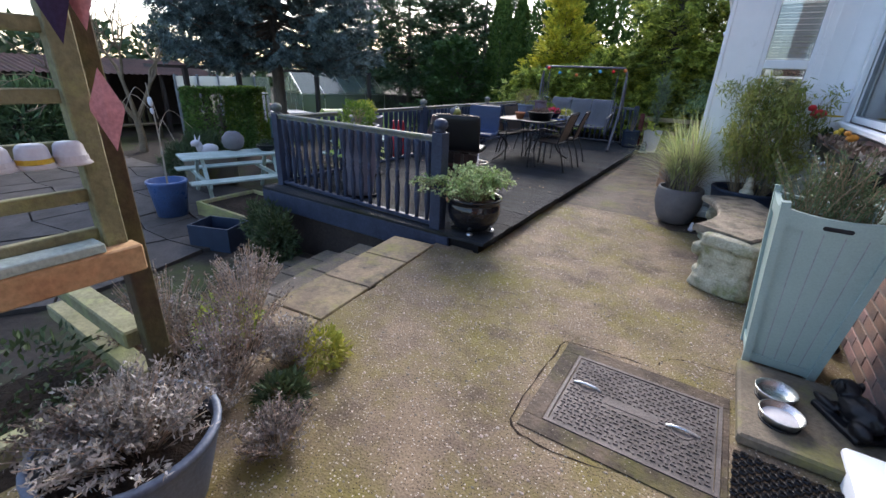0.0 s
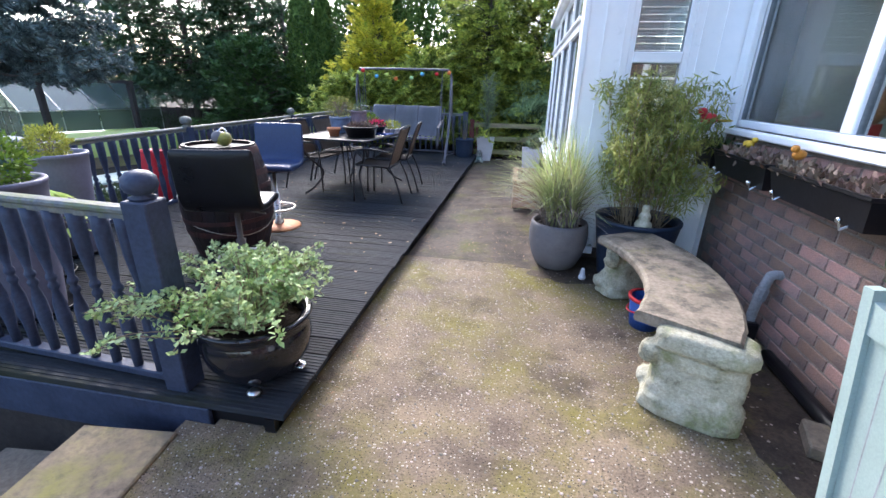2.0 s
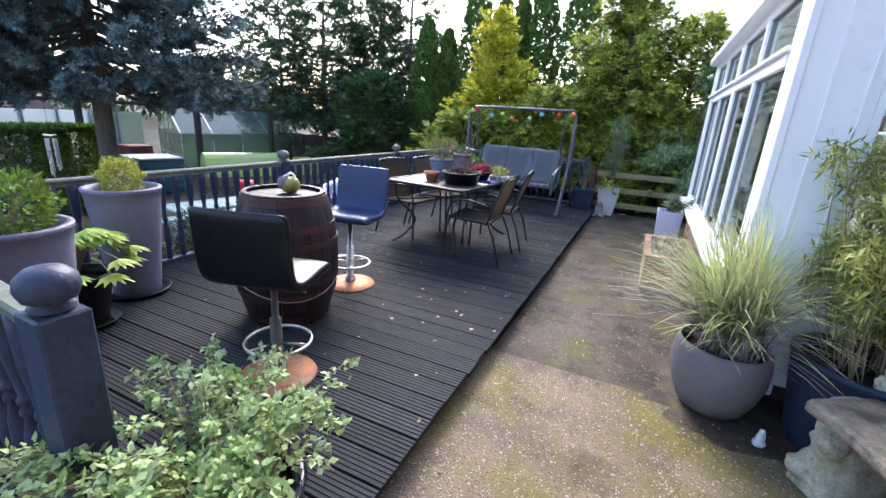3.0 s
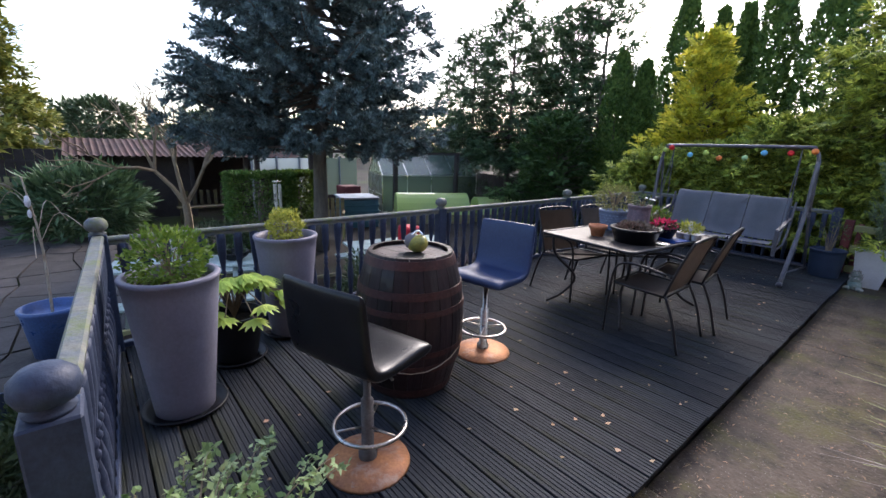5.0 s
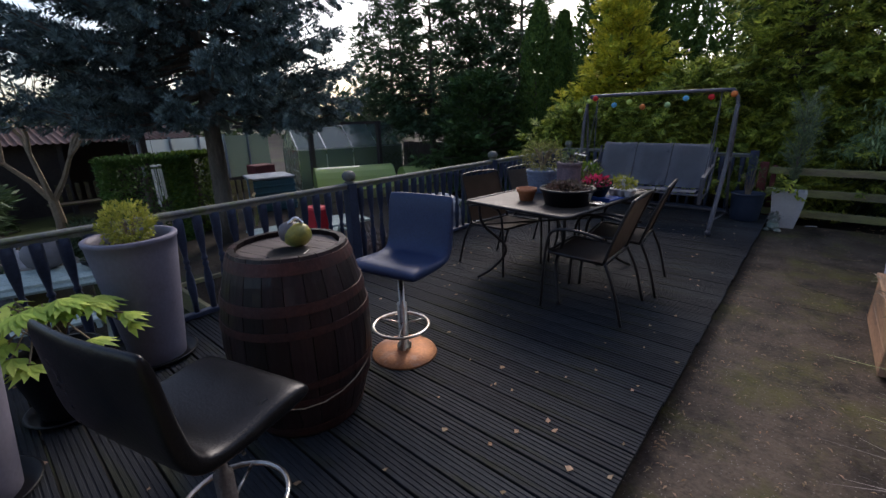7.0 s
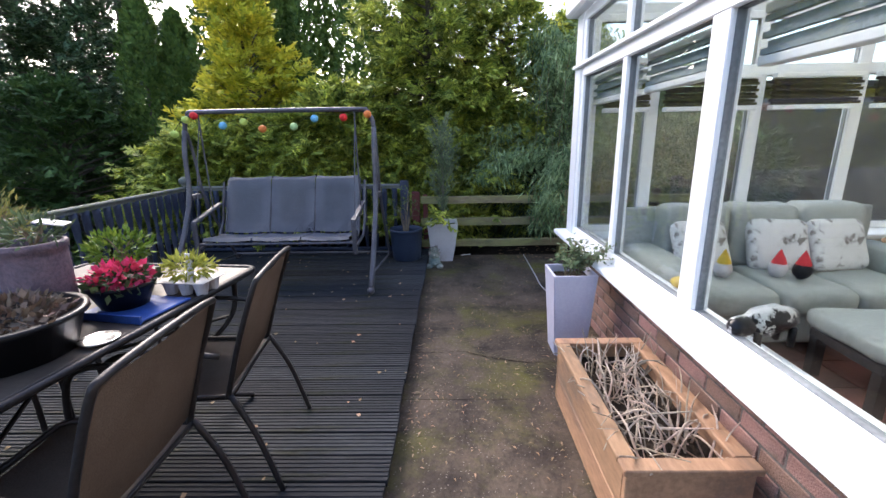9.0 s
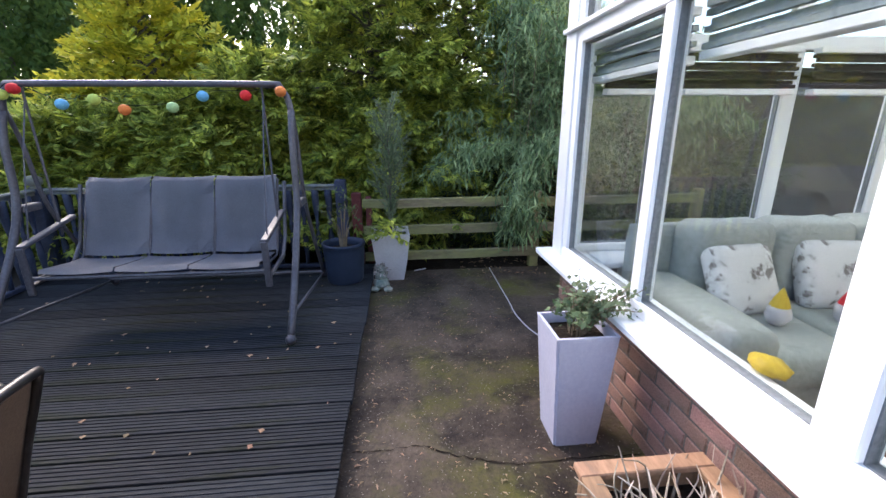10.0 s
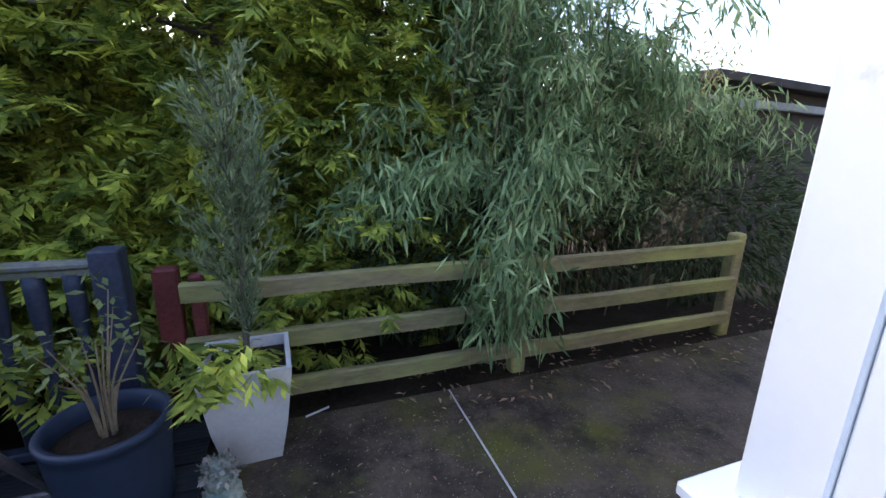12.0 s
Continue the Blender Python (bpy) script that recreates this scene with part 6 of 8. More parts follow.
bar_stool(-2.4, 4.07, 16, LEATHER, "black padded bar stool with chrome ring, dull dark column and rusty base", IRON)
bar_stool(-2.89, 5.34, 190, LEATHERB, "navy padded bar stool with chrome ring and rusty base", CHROME)

# table
tab = thing("garden_table", (-2.8, 7.22, DZ), -6, label="brown topped metal garden table with curved legs", category="table")
TH = 0.72
bm = bx(-0.47, 0.47, -0.68, 0.68, TH - 0.012, TH - 0.002, 0.004)
top = part("tabletop", bm, TABTOP, tab)
part("rim", tube(B(), [(x, y, TH - 0.008) for x, y in ((-0.44, -0.7), (0.44, -0.7), (0.475, -0.685), (0.49, -0.65), (0.49, 0.65), (0.475, 0.685), (0.44, 0.7), (-0.44, 0.7), (-0.475, 0.685), (-0.49, 0.65), (-0.49, -0.65), (-0.475, -0.685))], 0.014, 8, closed=True), FRAME, top, smooth=True)
for sx in (-1, 1):
    for sy in (-1, 1):
        part("leg", tube(B(), bend([(sx * 0.42, sy * 0.6, TH - 0.02), (sx * 0.4, sy * 0.57, 0.5), (sx * 0.26, sy * 0.42, 0.28), (sx * 0.33, sy * 0.5, 0.1), (sx * 0.42, sy * 0.62, 0.01)], 5), 0.013, 8), FRAME, tab, smooth=True)
part("brace", tube(tube(B(), [(-0.4, -0.57, 0.5), (0.4, 0.57, 0.5)], 0.008, 6), [(0.4, -0.57, 0.5), (-0.4, 0.57, 0.5)], 0.008, 6), FRAME, tab)


def mesh_chair():
    c = thing("garden_chair", (0, 0, DZ), label="dark metal garden chair with brown mesh seat and back", category="chair", group="chairs round the table")
    # faces +y: seat ahead of the back
    for sx in (-1, 1):
        x = sx * 0.27
        part("side_frame", tube(B(), bend([(x, 0.27, 0.0), (x, 0.26, 0.3), (x, 0.235, 0.55), (x, 0.16, 0.625), (x, 0.0, 0.63), (x, -0.17, 0.60)], 5), 0.011, 7), FRAME, c, smooth=True)
        part("back_leg", tube(B(), bend([(x, -0.33, 0.0), (x * 0.98, -0.26, 0.25), (x * 0.94, -0.18, 0.43)], 4), 0.011, 7), FRAME, c, smooth=True)
    part("back_frame", tube(B(), bend([(-0.25, -0.17, 0.42), (-0.25, -0.24, 0.65), (-0.245, -0.31, 0.84), (-0.21, -0.325, 0.875), (0.0, -0.33, 0.885), (0.21, -0.325, 0.875), (0.245, -0.31, 0.84), (0.25, -0.24, 0.65), (0.25, -0.17, 0.42)], 5), 0.011, 7), FRAME, c, smooth=True)
    part("seat_frame", tube(B(), [(-0.25, -0.18, 0.42), (-0.25, 0.22, 0.44), (-0.22, 0.25, 0.44), (0.22, 0.25, 0.44), (0.25, 0.22, 0.44), (0.25, -0.18, 0.42)], 0.011, 7, closed=True), FRAME, c, smooth=True)

    def sling(rows_):
        bm = B()
        vs = [[bm.verts.new((x, y, z - 0.012 * (1 - (x / 0.24) ** 2))) for x in (-0.24, -0.12, 0, 0.12, 0.24)] for y, z in rows_]
        fs = []
        for a, b in zip(vs, vs[1:]):
            for k in range(4):
                fs.append(bm.faces.new((a[k], a[k + 1], b[k + 1], b[k])))
        bmesh.ops.solidify(bm, geom=fs, thickness=0.004)
        return bm
    part("seat", sling([(0.24, 0.438), (0.1, 0.43), (-0.05, 0.422), (-0.17, 0.42)]), MESHBR, c)
    part("backrest", sling([(-0.175, 0.45), (-0.225, 0.6), (-0.27, 0.74), (-0.315, 0.865)]), MESHBR, c)
    return c


ch0 = mesh_chair()
ch0.matrix_world = pose(-2.29, 6.75, DZ, 0, 0, 92)
copy_thing(ch0, pose(-2.27, 7.38, DZ, 0, 0, 97))
copy_thing(ch0, pose(-3.33, 7.12, DZ, 0, 0, -100))
copy_thing(ch0, pose(-3.22, 7.75, DZ, 0, 0, -98))

# what stands on the table
TZ = DZ + TH
tc = thing("terracotta_pot", (-2.94, 6.88, TZ), label="small empty terracotta pot on the table", category="plant pot")
part("pot", lathe(B(), [(0, 0), (0.055, 0), (0.075, 0.075), (0.085, 0.076), (0.087, 0.105), (0.076, 0.105), (0.068, 0.06), (0, 0.03)], 28), TERRA, tc, smooth=True)
bb = thing("planting_bowl", (-2.6, 6.93, TZ), label="wide black bowl of sedum on the table", category="planter")
part("bowl", lathe(B(), [(0, 0), (0.17, 0), (0.205, 0.11), (0.22, 0.115), (0.22, 0.13), (0.195, 0.13), (0.185, 0.09), (0, 0.085)], 32), BLACKPL, bb, smooth=True)
rng = np.random.default_rng(210)
part("foliage", quads("sedum", [leafy_mass(900, (0, 0, 0.12), (0.17, 0.17, 0.045), 0.035, 0.02)]), L_SUCC, bb)
wp = thing("woven_pot", (-3.03, 7.3, TZ), label="blue-grey woven pattern pot of wispy heather", category="pot plant")
round_pot(wp, 0.1, 0.135, 0.21, mat("blue_grey_glaze", (0.16, 0.2, 0.28), (0.12, 0.15, 0.22), 0.4, scale=20, fine=40, bump=0.4), 0.012)
bm = B()
for j in range(6):
    for i in range(22):
        a = 2 * math.pi * (i + 0.5 * (j % 2)) / 22
        r = 0.1 + 0.035 * (j + 0.5) / 6.5
        blob(bm, (r * math.cos(a), r * math.sin(a), 0.02 + 0.027 * j), (0.012, 0.012, 0.009), 1, 0, 1, 1)
part("weave", bm, mat("blue_grey_glaze", (0, 0, 0)), wp)
shrubby(wp, 900, (0, 0, 0.32), (0.2, 0.2, 0.13), 0.05, 0.008, L_OLIVE, stems=30, seed=211)
sp = thing("speckled_jar", (-2.72, 7.2, TZ), label="tall purple-brown speckled jar with a pale tag", category="jar")
round_pot(sp, 0.1, 0.1, 0.3, mat("speckled_purple_glaze", (0.16, 0.11, 0.13), (0.1, 0.08, 0.1), 0.5, scale=30, fine=90, bump=0.4), 0.012)
part("tag", bx(-0.04, 0.05, -0.04, 0.03, 0.37, 0.375, 0, pose(0, 0, 0.0, 0, 12, 20)), WHITEPOT, sp)
shrubby(sp, 260, (0.02, 0, 0.33), (0.09, 0.09, 0.06), 0.04, 0.01, L_ROSEM, stems=8, seed=212)
tray = thing("blue_tray", (-2.47, 7.3, TZ), -11, label="blue plastic tray on the table", category="tray")
part("tray", box(bx(-0.15, 0.15, -0.12, 0.12, 0, 0.012, 0.004), -0.155, 0.155, -0.125, -0.115, 0.0, 0.03), BLUEPL, tray)
cy = thing("cyclamen_pot", (-2.52, 7.32, TZ + 0.013), label="dark bowl of red cyclamen flowers on the blue tray", category="pot plant")
part("bowl", lathe(B(), [(0, 0), (0.08, 0), (0.115, 0.08), (0.12, 0.09), (0.1, 0.09), (0, 0.07)], 24), BLACKPL, cy, smooth=True)
rng = np.random.default_rng(213)
part("flower_mass", quads("petals", [leafy_mass(260, (0, 0, 0.12), (0.11, 0.1, 0.04), 0.035, 0.022)]), L_PURP, cy)
part("foliage", quads("cyclamen_leaves", [leafy_mass(260, (0, 0, 0.095), (0.12, 0.12, 0.03), 0.035, 0.03)]), L_DARKSH, cy)
wt = thing("plug_plant_tray", (-2.36, 7.5, TZ), -6, label="white moulded tray of small yellow-green plants", category="planter")
bm = B()
for i in range(3):
    for j in range(2):
        lathe(bm, [(0, 0), (0.022, 0), (0.034, 0.055), (0.03, 0.055), (0, 0.045)], 12, -0.07 + i * 0.07, -0.035 + j * 0.07)
part("cell_block", bm, WHITEPOT, wt)
part("rim", bx(-0.11, 0.11, -0.075, 0.075, 0.056, 0.06), WHITEPOT, wt)
part("label_stick", bx(-0.01, 0.02, -0.002, 0.002, 0.06, 0.17), WHITEPOT, wt)
rng = np.random.default_rng(214)
part("foliage", quads("plug_plants", [leafy_mass(420, (0, 0, 0.11), (0.11, 0.07, 0.045), 0.04, 0.012)]), L_BALL, wt)
gb = thing("green_pot_plant", (-2.74, 7.62, TZ), label="small black pot with fresh green foliage on the table", category="pot plant")
round_pot(gb, 0.06, 0.09, 0.11, BLACKPL, 0.01)
shrubby(gb, 500, (0, 0, 0.17), (0.13, 0.13, 0.07), 0.04, 0.015, L_BOX, stems=8, seed=215)
ds = thing("saucer", (-2.385, 7.02, TZ), label="small pale dish on the table", category="dish")
part("dish", lathe(B(), [(0, 0), (0.04, 0), (0.06, 0.012), (0.058, 0.014), (0.038, 0.005), (0, 0.005)], 20), STEEL, ds, smooth=True)

# swing seat
sw = thing("swing_seat", (0, 0, 0), label="grey three-seat garden swing on a dark metal frame", category="swing seat")
XL, XR, YB, TOP = -3.78, -1.95, 9.97, 1.73
part("top_bar", tube(B(), bend([(XL, YB, TOP - 0.18), (XL + 0.02, YB, TOP - 0.08), (XL + 0.08, YB, TOP - 0.02), (XL + 0.18, YB, TOP), (XR - 0.18, YB, TOP), (XR - 0.08, YB, TOP - 0.02), (XR - 0.02, YB, TOP - 0.08), (XR, YB, TOP - 0.18)], 4), 0.022, 10), SWFRAME, sw, smooth=True)
for x in (XL, XR):
    part("leg", tube(B(), bend([(x, YB - 0.005, TOP - 0.17), (x, YB - 0.06, 1.35), (x, YB - 0.1, 0.95), (x, YB - 0.28, 0.6), (x, YB - 0.62, DZ + 0.03)], 5), 0.024, 10), SWFRAME, sw, smooth=True)
    part("leg", tube(B(), bend([(x, YB + 0.02, TOP - 0.17), (x, YB + 0.08, 1.35), (x, YB + 0.14, 0.95), (x, YB + 0.32, 0.6), (x, YB + 0.64, DZ + 0.03)], 5), 0.015, 10), SWFRAME, sw, smooth=True)
    for dy in (-0.63, 0.65):
        part("foot_cap", blob(B(), (x, YB + dy, DZ + 0.035), (0.034, 0.036, 0.034), 1, 0, 1, 2), SWFRAME, sw, smooth=True)
    part("brace", tube(B(), [(x, YB - 0.5, 0.26), (x, YB + 0.6, 0.15)], 0.011, 8), SWFRAME, sw, smooth=True)
    part("bracket", bx(x - 0.03, x + 0.03, YB - 0.09, YB + 0.07, 0.9, 0.95, 0.006), SWFRAME, sw)
part("rear_bar", tube(B(), [(XL, YB + 0.6, 0.17), (XR, YB + 0.6, 0.17)], 0.014, 8), SWFRAME, sw)
SX0, SX1 = -3.58, -2.18
for x in (SX0 - 0.05, SX1 + 0.05):
    part("hanger", tube(B(), [(x, YB, TOP - 0.02), (x, YB + 0.02, 0.72)], 0.008, 6), SWFRAME, sw)
    part("hanger", tube(B(), [(x, YB, TOP - 0.1), (x, YB - 0.12, 1.3), (x, YB - 0.27, 0.74)], 0.005, 5), SWFRAME, sw)
    arm = part("arm", bx(x - 0.024, x + 0.024, 0, 0.52, -0.014, 0.014, 0.006, pose(0, YB - 0.35, 0.72, 12, 0, 0)), SWFRAME, sw)
    part("arm_post", bx(x - 0.022, x + 0.022, YB - 0.36, YB - 0.335, 0.4, 0.72, 0.006), SWFRAME, arm)
    part("side_rail", tube(B(), [(x, YB - 0.34, 0.46), (x, YB + 0.05, 0.5), (x, YB + 0.16, 0.62), (x, YB + 0.3, 1.04)], 0.014, 8), SWFRAME, sw)
for k in range(3):
    a = SX0 + (SX1 - SX0) * k / 3 + 0.006
    b = SX0 + (SX1 - SX0) * (k + 1) / 3 - 0.006
    for nm, rows_ in (("seat", [(YB - 0.34, 0.545), (YB - 0.32, 0.568), (YB - 0.2, 0.552), (YB - 0.05, 0.535), (YB + 0.06, 0.53)]), ("backrest", [(YB + 0.09, 0.54), (YB + 0.15, 0.66), (YB + 0.21, 0.84), (YB + 0.25, 0.96), (YB + 0.29, 1.06), (YB + 0.33, 1.09), (YB + 0.37, 1.07)])):
        bm = B()
        vs = [[bm.verts.new((a + (b - a) * t, y - 0.0, z - 0.012 * math.sin(math.pi * t))) for t in (0, 0.25, 0.5, 0.75, 1)] for y, z in rows_]
        fs = [bm.faces.new((p[q], p[q + 1], r[q + 1], r[q])) for p, r in zip(vs, vs[1:]) for q in range(4)]
        bmesh.ops.solidify(bm, geom=fs, thickness=0.012)
        part(nm, bm, MESHGR, sw, smooth=True)
for k in range(4):
    x = SX0 + (SX1 - SX0) * k / 3
    part("rib", tube(B(), [(x, YB - 0.33, 0.515), (x, YB + 0.05, 0.505), (x, YB + 0.1, 0.55), (x, YB + 0.22, 0.85), (x, YB + 0.31, 1.06)], 0.009, 6), SWFRAME, sw)
part("front_bar", tube(B(), [(SX0 - 0.05, YB - 0.33, 0.51), (SX1 + 0.05, YB - 0.33, 0.51)], 0.014, 8), SWFRAME, sw)
LAMPC = {"lime": (0.45, 0.55, 0.12), "red": (0.65, 0.03, 0.03), "blue": (0.15, 0.42, 0.62), "orange": (0.75, 0.2, 0.05), "green": (0.35, 0.5, 0.22)}
bulb_mats = {k: mat("thread_ball_" + k, v, tuple(c * 0.85 for c in v), 0.7, scale=30, fine=120, bump=0.2) for k, v in LAMPC.items()}
garland = thing("string_light", (0, 0, 0), label="thin cord of coloured cotton ball lights along the swing's top bar", category="string lights")
beads = [(-0.04, 0.2, "lime"), (0.03, 0.07, "lime"), (0.075, 0.035, "red"), (0.22, 0.13, "blue"), (0.33, 0.1, "lime"), (0.425, 0.165, "orange"), (0.59, 0.15, "green"), (0.7, 0.08, "blue"), (0.85, 0.075, "red"), (0.975, 0.05, "orange")]
pts = []
for s, drop, c in beads:
    x = XL + (XR - XL) * s
    pts.append((x, YB - 0.05, TOP - drop + 0.03))
    bm = blob(B(), (x, YB - 0.05, TOP - drop), (0.037, 0.037, 0.035), 1, 0.03, 3, 3)
    part("cotton_ball", bm, bulb_mats[c], garland, label="round %s cotton ball" % c, smooth=True)
part("cord", tube(B(), bend(pts, 3), 0.0025, 4), BLACKPL, garland)

# ---- things along the house ----
gp = thing("square_planter", (0.59, 2.64, 0.0), label="tall mint green tapered timber planter with handle slots", category="planter")
H_ = 0.93
b0, t0 = 0.155, 0.235


def tapered_panel(x_b, x_t, inset, thick, z0_, z1_, side, material=MINT, dip=0.0, slot=False):
    """One side of the planter, drawn facing -y and turned by side * 90 degrees."""
    bm = B()
    n = 8
    dep = lambda z: b0 + (t0 - b0) * z / H_
    hw = lambda z: x_b + (x_t - x_b) * z / H_
    prof = []
    for k in range(n + 1):
        s = -1 + 2 * k / n
        prof.append((s * hw(z1_), z1_ - dip * (1 - s * s)))
    lower = [(s * 1.0 * hw(z0_), z0_) for s in [-1 + 2 * k / n for k in range(n + 1)]]
    f = [[bm.verts.new((x, -dep(z) + inset, z)) for x, z in row] for row in (lower, prof)]
    g = [[bm.verts.new((x, -dep(z) + inset + thick, z)) for x, z in row] for row in (lower, prof)]
    for k in range(n):
        bm.faces.new((f[0][k], f[0][k + 1], f[1][k + 1], f[1][k]))
        bm.faces.new((g[0][k], g[1][k], g[1][k + 1], g[0][k + 1]))
        bm.faces.new((f[1][k], f[1][k + 1], g[1][k + 1], g[1][k]))
        bm.faces.new((f[0][k], g[0][k], g[0][k + 1], f[0][k + 1]))
    for k in (0, n):
        bm.faces.new((f[0][k], f[1][k], g[1][k], g[0][k]))
    bmesh.ops.transform(bm, matrix=Matrix.Rotation(side * math.pi / 2, 4, "Z"), verts=bm.verts)
    return bm


for s in range(4):
    m90 = Matrix.Rotation(s * math.pi / 2, 4, "Z")
    part("panel", tapered_panel(b0 - 0.01, t0 - 0.012, 0.012, 0.014, 0.05, H_ - 0.06, s), MINT, gp)
    part("top_rail", tapered_panel(b0 * 1.0 - 0.008, t0 - 0.008, 0.0, 0.03, H_ - 0.1, H_ + 0.0, s, dip=0.03), MINT, gp)
    part("bottom_rail", tapered_panel(b0 - 0.008, t0 - 0.008, 0.002, 0.024, 0.03, 0.08, s), MINT, gp)
    bm = B()
    for k in range(1, 5):
        u = -1 + k * 2 / 5
        v = [Vector((u * (b0 - 0.02) + e, -b0 * 1.0 + 0.0115 - (t0 - b0) * 0.08 / H_, 0.08)) for e in (-0.0022, 0.0022)] + [Vector((u * (t0 - 0.03) + e, -b0 + 0.0115 - (t0 - b0) * (H_ - 0.1) / H_, H_ - 0.1)) for e in (0.0022, -0.0022)]
        bm.faces.new([bm.verts.new(q) for q in v])
    bmesh.ops.transform(bm, matrix=m90, verts=bm.verts)
    part("groove", bm, LEAD, gp)
    bm = tube(B(), [(b0 - 0.012, -b0 + 0.012, 0.0), (t0 - 0.012, -t0 + 0.012, H_ + 0.025)], 0.026, 4)
    bmesh.ops.transform(bm, matrix=m90, verts=bm.verts)
    part("corner_post", bm, MINT, gp)
    if s in (0, 2):
        bx2 = bx(-0.06, 0.06, -t0 - 0.001, -t0 + 0.02, H_ - 0.085, H_ - 0.058, 0.01, m90)
        part("handle_slot", bx2, BLACKPL, gp)
part("soil", bx(-t0 + 0.035, t0 - 0.035, -t0 + 0.035, t0 - 0.035, H_ - 0.16, H_ - 0.1), SOIL, gp)
rng = np.random.default_rng(300)
bm, ch = B(), []
for i in range(85):
    a, k = rng.uniform(0, 6.28), rng.uniform(0, 1)
    h = rng.uniform(0.16, 0.36)
    x, y = rng.uniform(-0.16, 0.16, 2)
    top = np.array([x + 0.2 * k * math.cos(a), y + 0.2 * k * math.sin(a), H_ - 0.1 + h])
    base_ = np.array([x, y, H_ - 0.12])
    tube(bm, [tuple(base_), tuple((base_ + top) / 2 + np.array([0, 0, 0.03])), tuple(top)], 0.003, 4)
    s = rng.uniform(0.2, 1, (64, 1))
    o = base_ + (top - base_) * s
    ch.append(blades(o, rng.normal(0, 1, (64, 3)) + np.array([0, 0, 1.0]), rand_dirs(64), rng.uniform(0.022, 0.04, 64), rng.uniform(0.003, 0.006, 64)))
part("stem_cluster", bm, BARETW, gp, kind="stuff")
part("foliage", quads("rosemary", ch), L_ROSEM, gp)
cane = thing("garden_cane", (0.78, 2.55, H_ - 0.1), label="green garden cane leaning against the brick wall", category="cane")
part("cane", tube(B(), [(0, 0, -0.1), (0.06, -0.15, 0.75)], 0.005, 6), mat("green_cane_paint", (0.04, 0.13, 0.08), rough=0.5), cane)

# flagstone, bowls, dog figure, mat, door step, access cover
fl = thing("flagstone", (0, 0, 0), label="mossy concrete flagstone by the house wall", category="slab")
part("slab", bx(0.40, 0.955, 1.76, 2.42, 0.001, 0.06, 0.012), SLABDARK, fl)


def bowl(x, y, full, lab):
    b = thing("dog_bowl", (x, y, 0.061), label=lab, category="bowl", group="dog bowls")
    part("bowl", lathe(B(), [(0, 0.004), (0.055, 0.0), (0.072, 0.004), (0.088, 0.046), (0.09, 0.05), (0.085, 0.052), (0.068, 0.012), (0, 0.01)], 32), STEEL, b, smooth=True)
    part("rubber_ring", lathe(B(), [(0.056, -0.001), (0.079, -0.001), (0.081, 0.008), (0.074, 0.008)], 32), BLACKPL, b, smooth=True)
    part("contents", lathe(B(), [(0, 0.026), (0.07, 0.024), (0, 0.02)], 24), WHITEPOT if full else GLASS, b)


bowl(0.545, 2.13, False, "stainless steel dog bowl of water on the flagstone")
bowl(0.555, 1.95, True, "stainless steel dog bowl with pale dregs on the flagstone")
dog = thing("dog_statue", (0.83, 2.12, 0.061), -60, label="dark bronze dog figure lying on a plinth", category="statue")
bm = bx(-0.13, 0.13, -0.09, 0.09, 0, 0.03, 0.006)
blob(bm, (0.02, 0, 0.085), (0.11, 0.06, 0.06), 2, 0.2, 3)
blob(bm, (-0.09, 0.01, 0.13), (0.05, 0.045, 0.045), 3, 0.15, 3)
blob(bm, (-0.135, 0.01, 0.115), (0.03, 0.025, 0.022), 4, 0.1, 3)
for s in (-1, 1):
    blob(bm, (-0.08, 0.01 + s * 0.045, 0.14), (0.02, 0.012, 0.035), 5, 0.1, 3, 2)
    blob(bm, (-0.1, s * 0.055, 0.045), (0.07, 0.02, 0.02), 6, 0.1, 3, 2)
    blob(bm, (0.1, s * 0.06, 0.055), (0.055, 0.03, 0.035), 7, 0.1, 3, 2)
part("statue", bm, BLACKPL, dog, smooth=True, fuse=0.006)
dm = thing("rubber_mat", (0.62, 1.5, 0.001), -2, label="black rubber ring mat with moss between its holes", category="doormat")
bm = B()
for i in range(18):
    for j in range(16):
        if (i + j) % 2 == 0:
            x, y = -0.22 + i * 0.0262, -0.2 + j * 0.0262
            tube(bm, [(x + 0.014 * math.cos(a), y + 0.014 * math.sin(a), 0.008) for a in (0, 1.26, 2.51, 3.77, 5.03)], 0.0048, 4, closed=True)
part("ring_grid", bm, BLACKPL, dm)
part("backing", bx(-0.23, 0.23, -0.21, 0.21, 0, 0.003), SOIL, dm)
st_ = thing("door_step", (0, 0, 0), label="white plastic door threshold", category="step")
part("tread", bx(0.72, 0.955, 0.9, 1.78, 0.13, 0.17, 0.01), PVC, st_)
part("riser", bx(0.76, 0.955, 0.92, 1.76, 0.0, 0.13), PVC, st_)
part("frame", bx(0.9, 0.958, 0.9, 1.78, 0.17, 2.2, 0.008), PVC, st_)

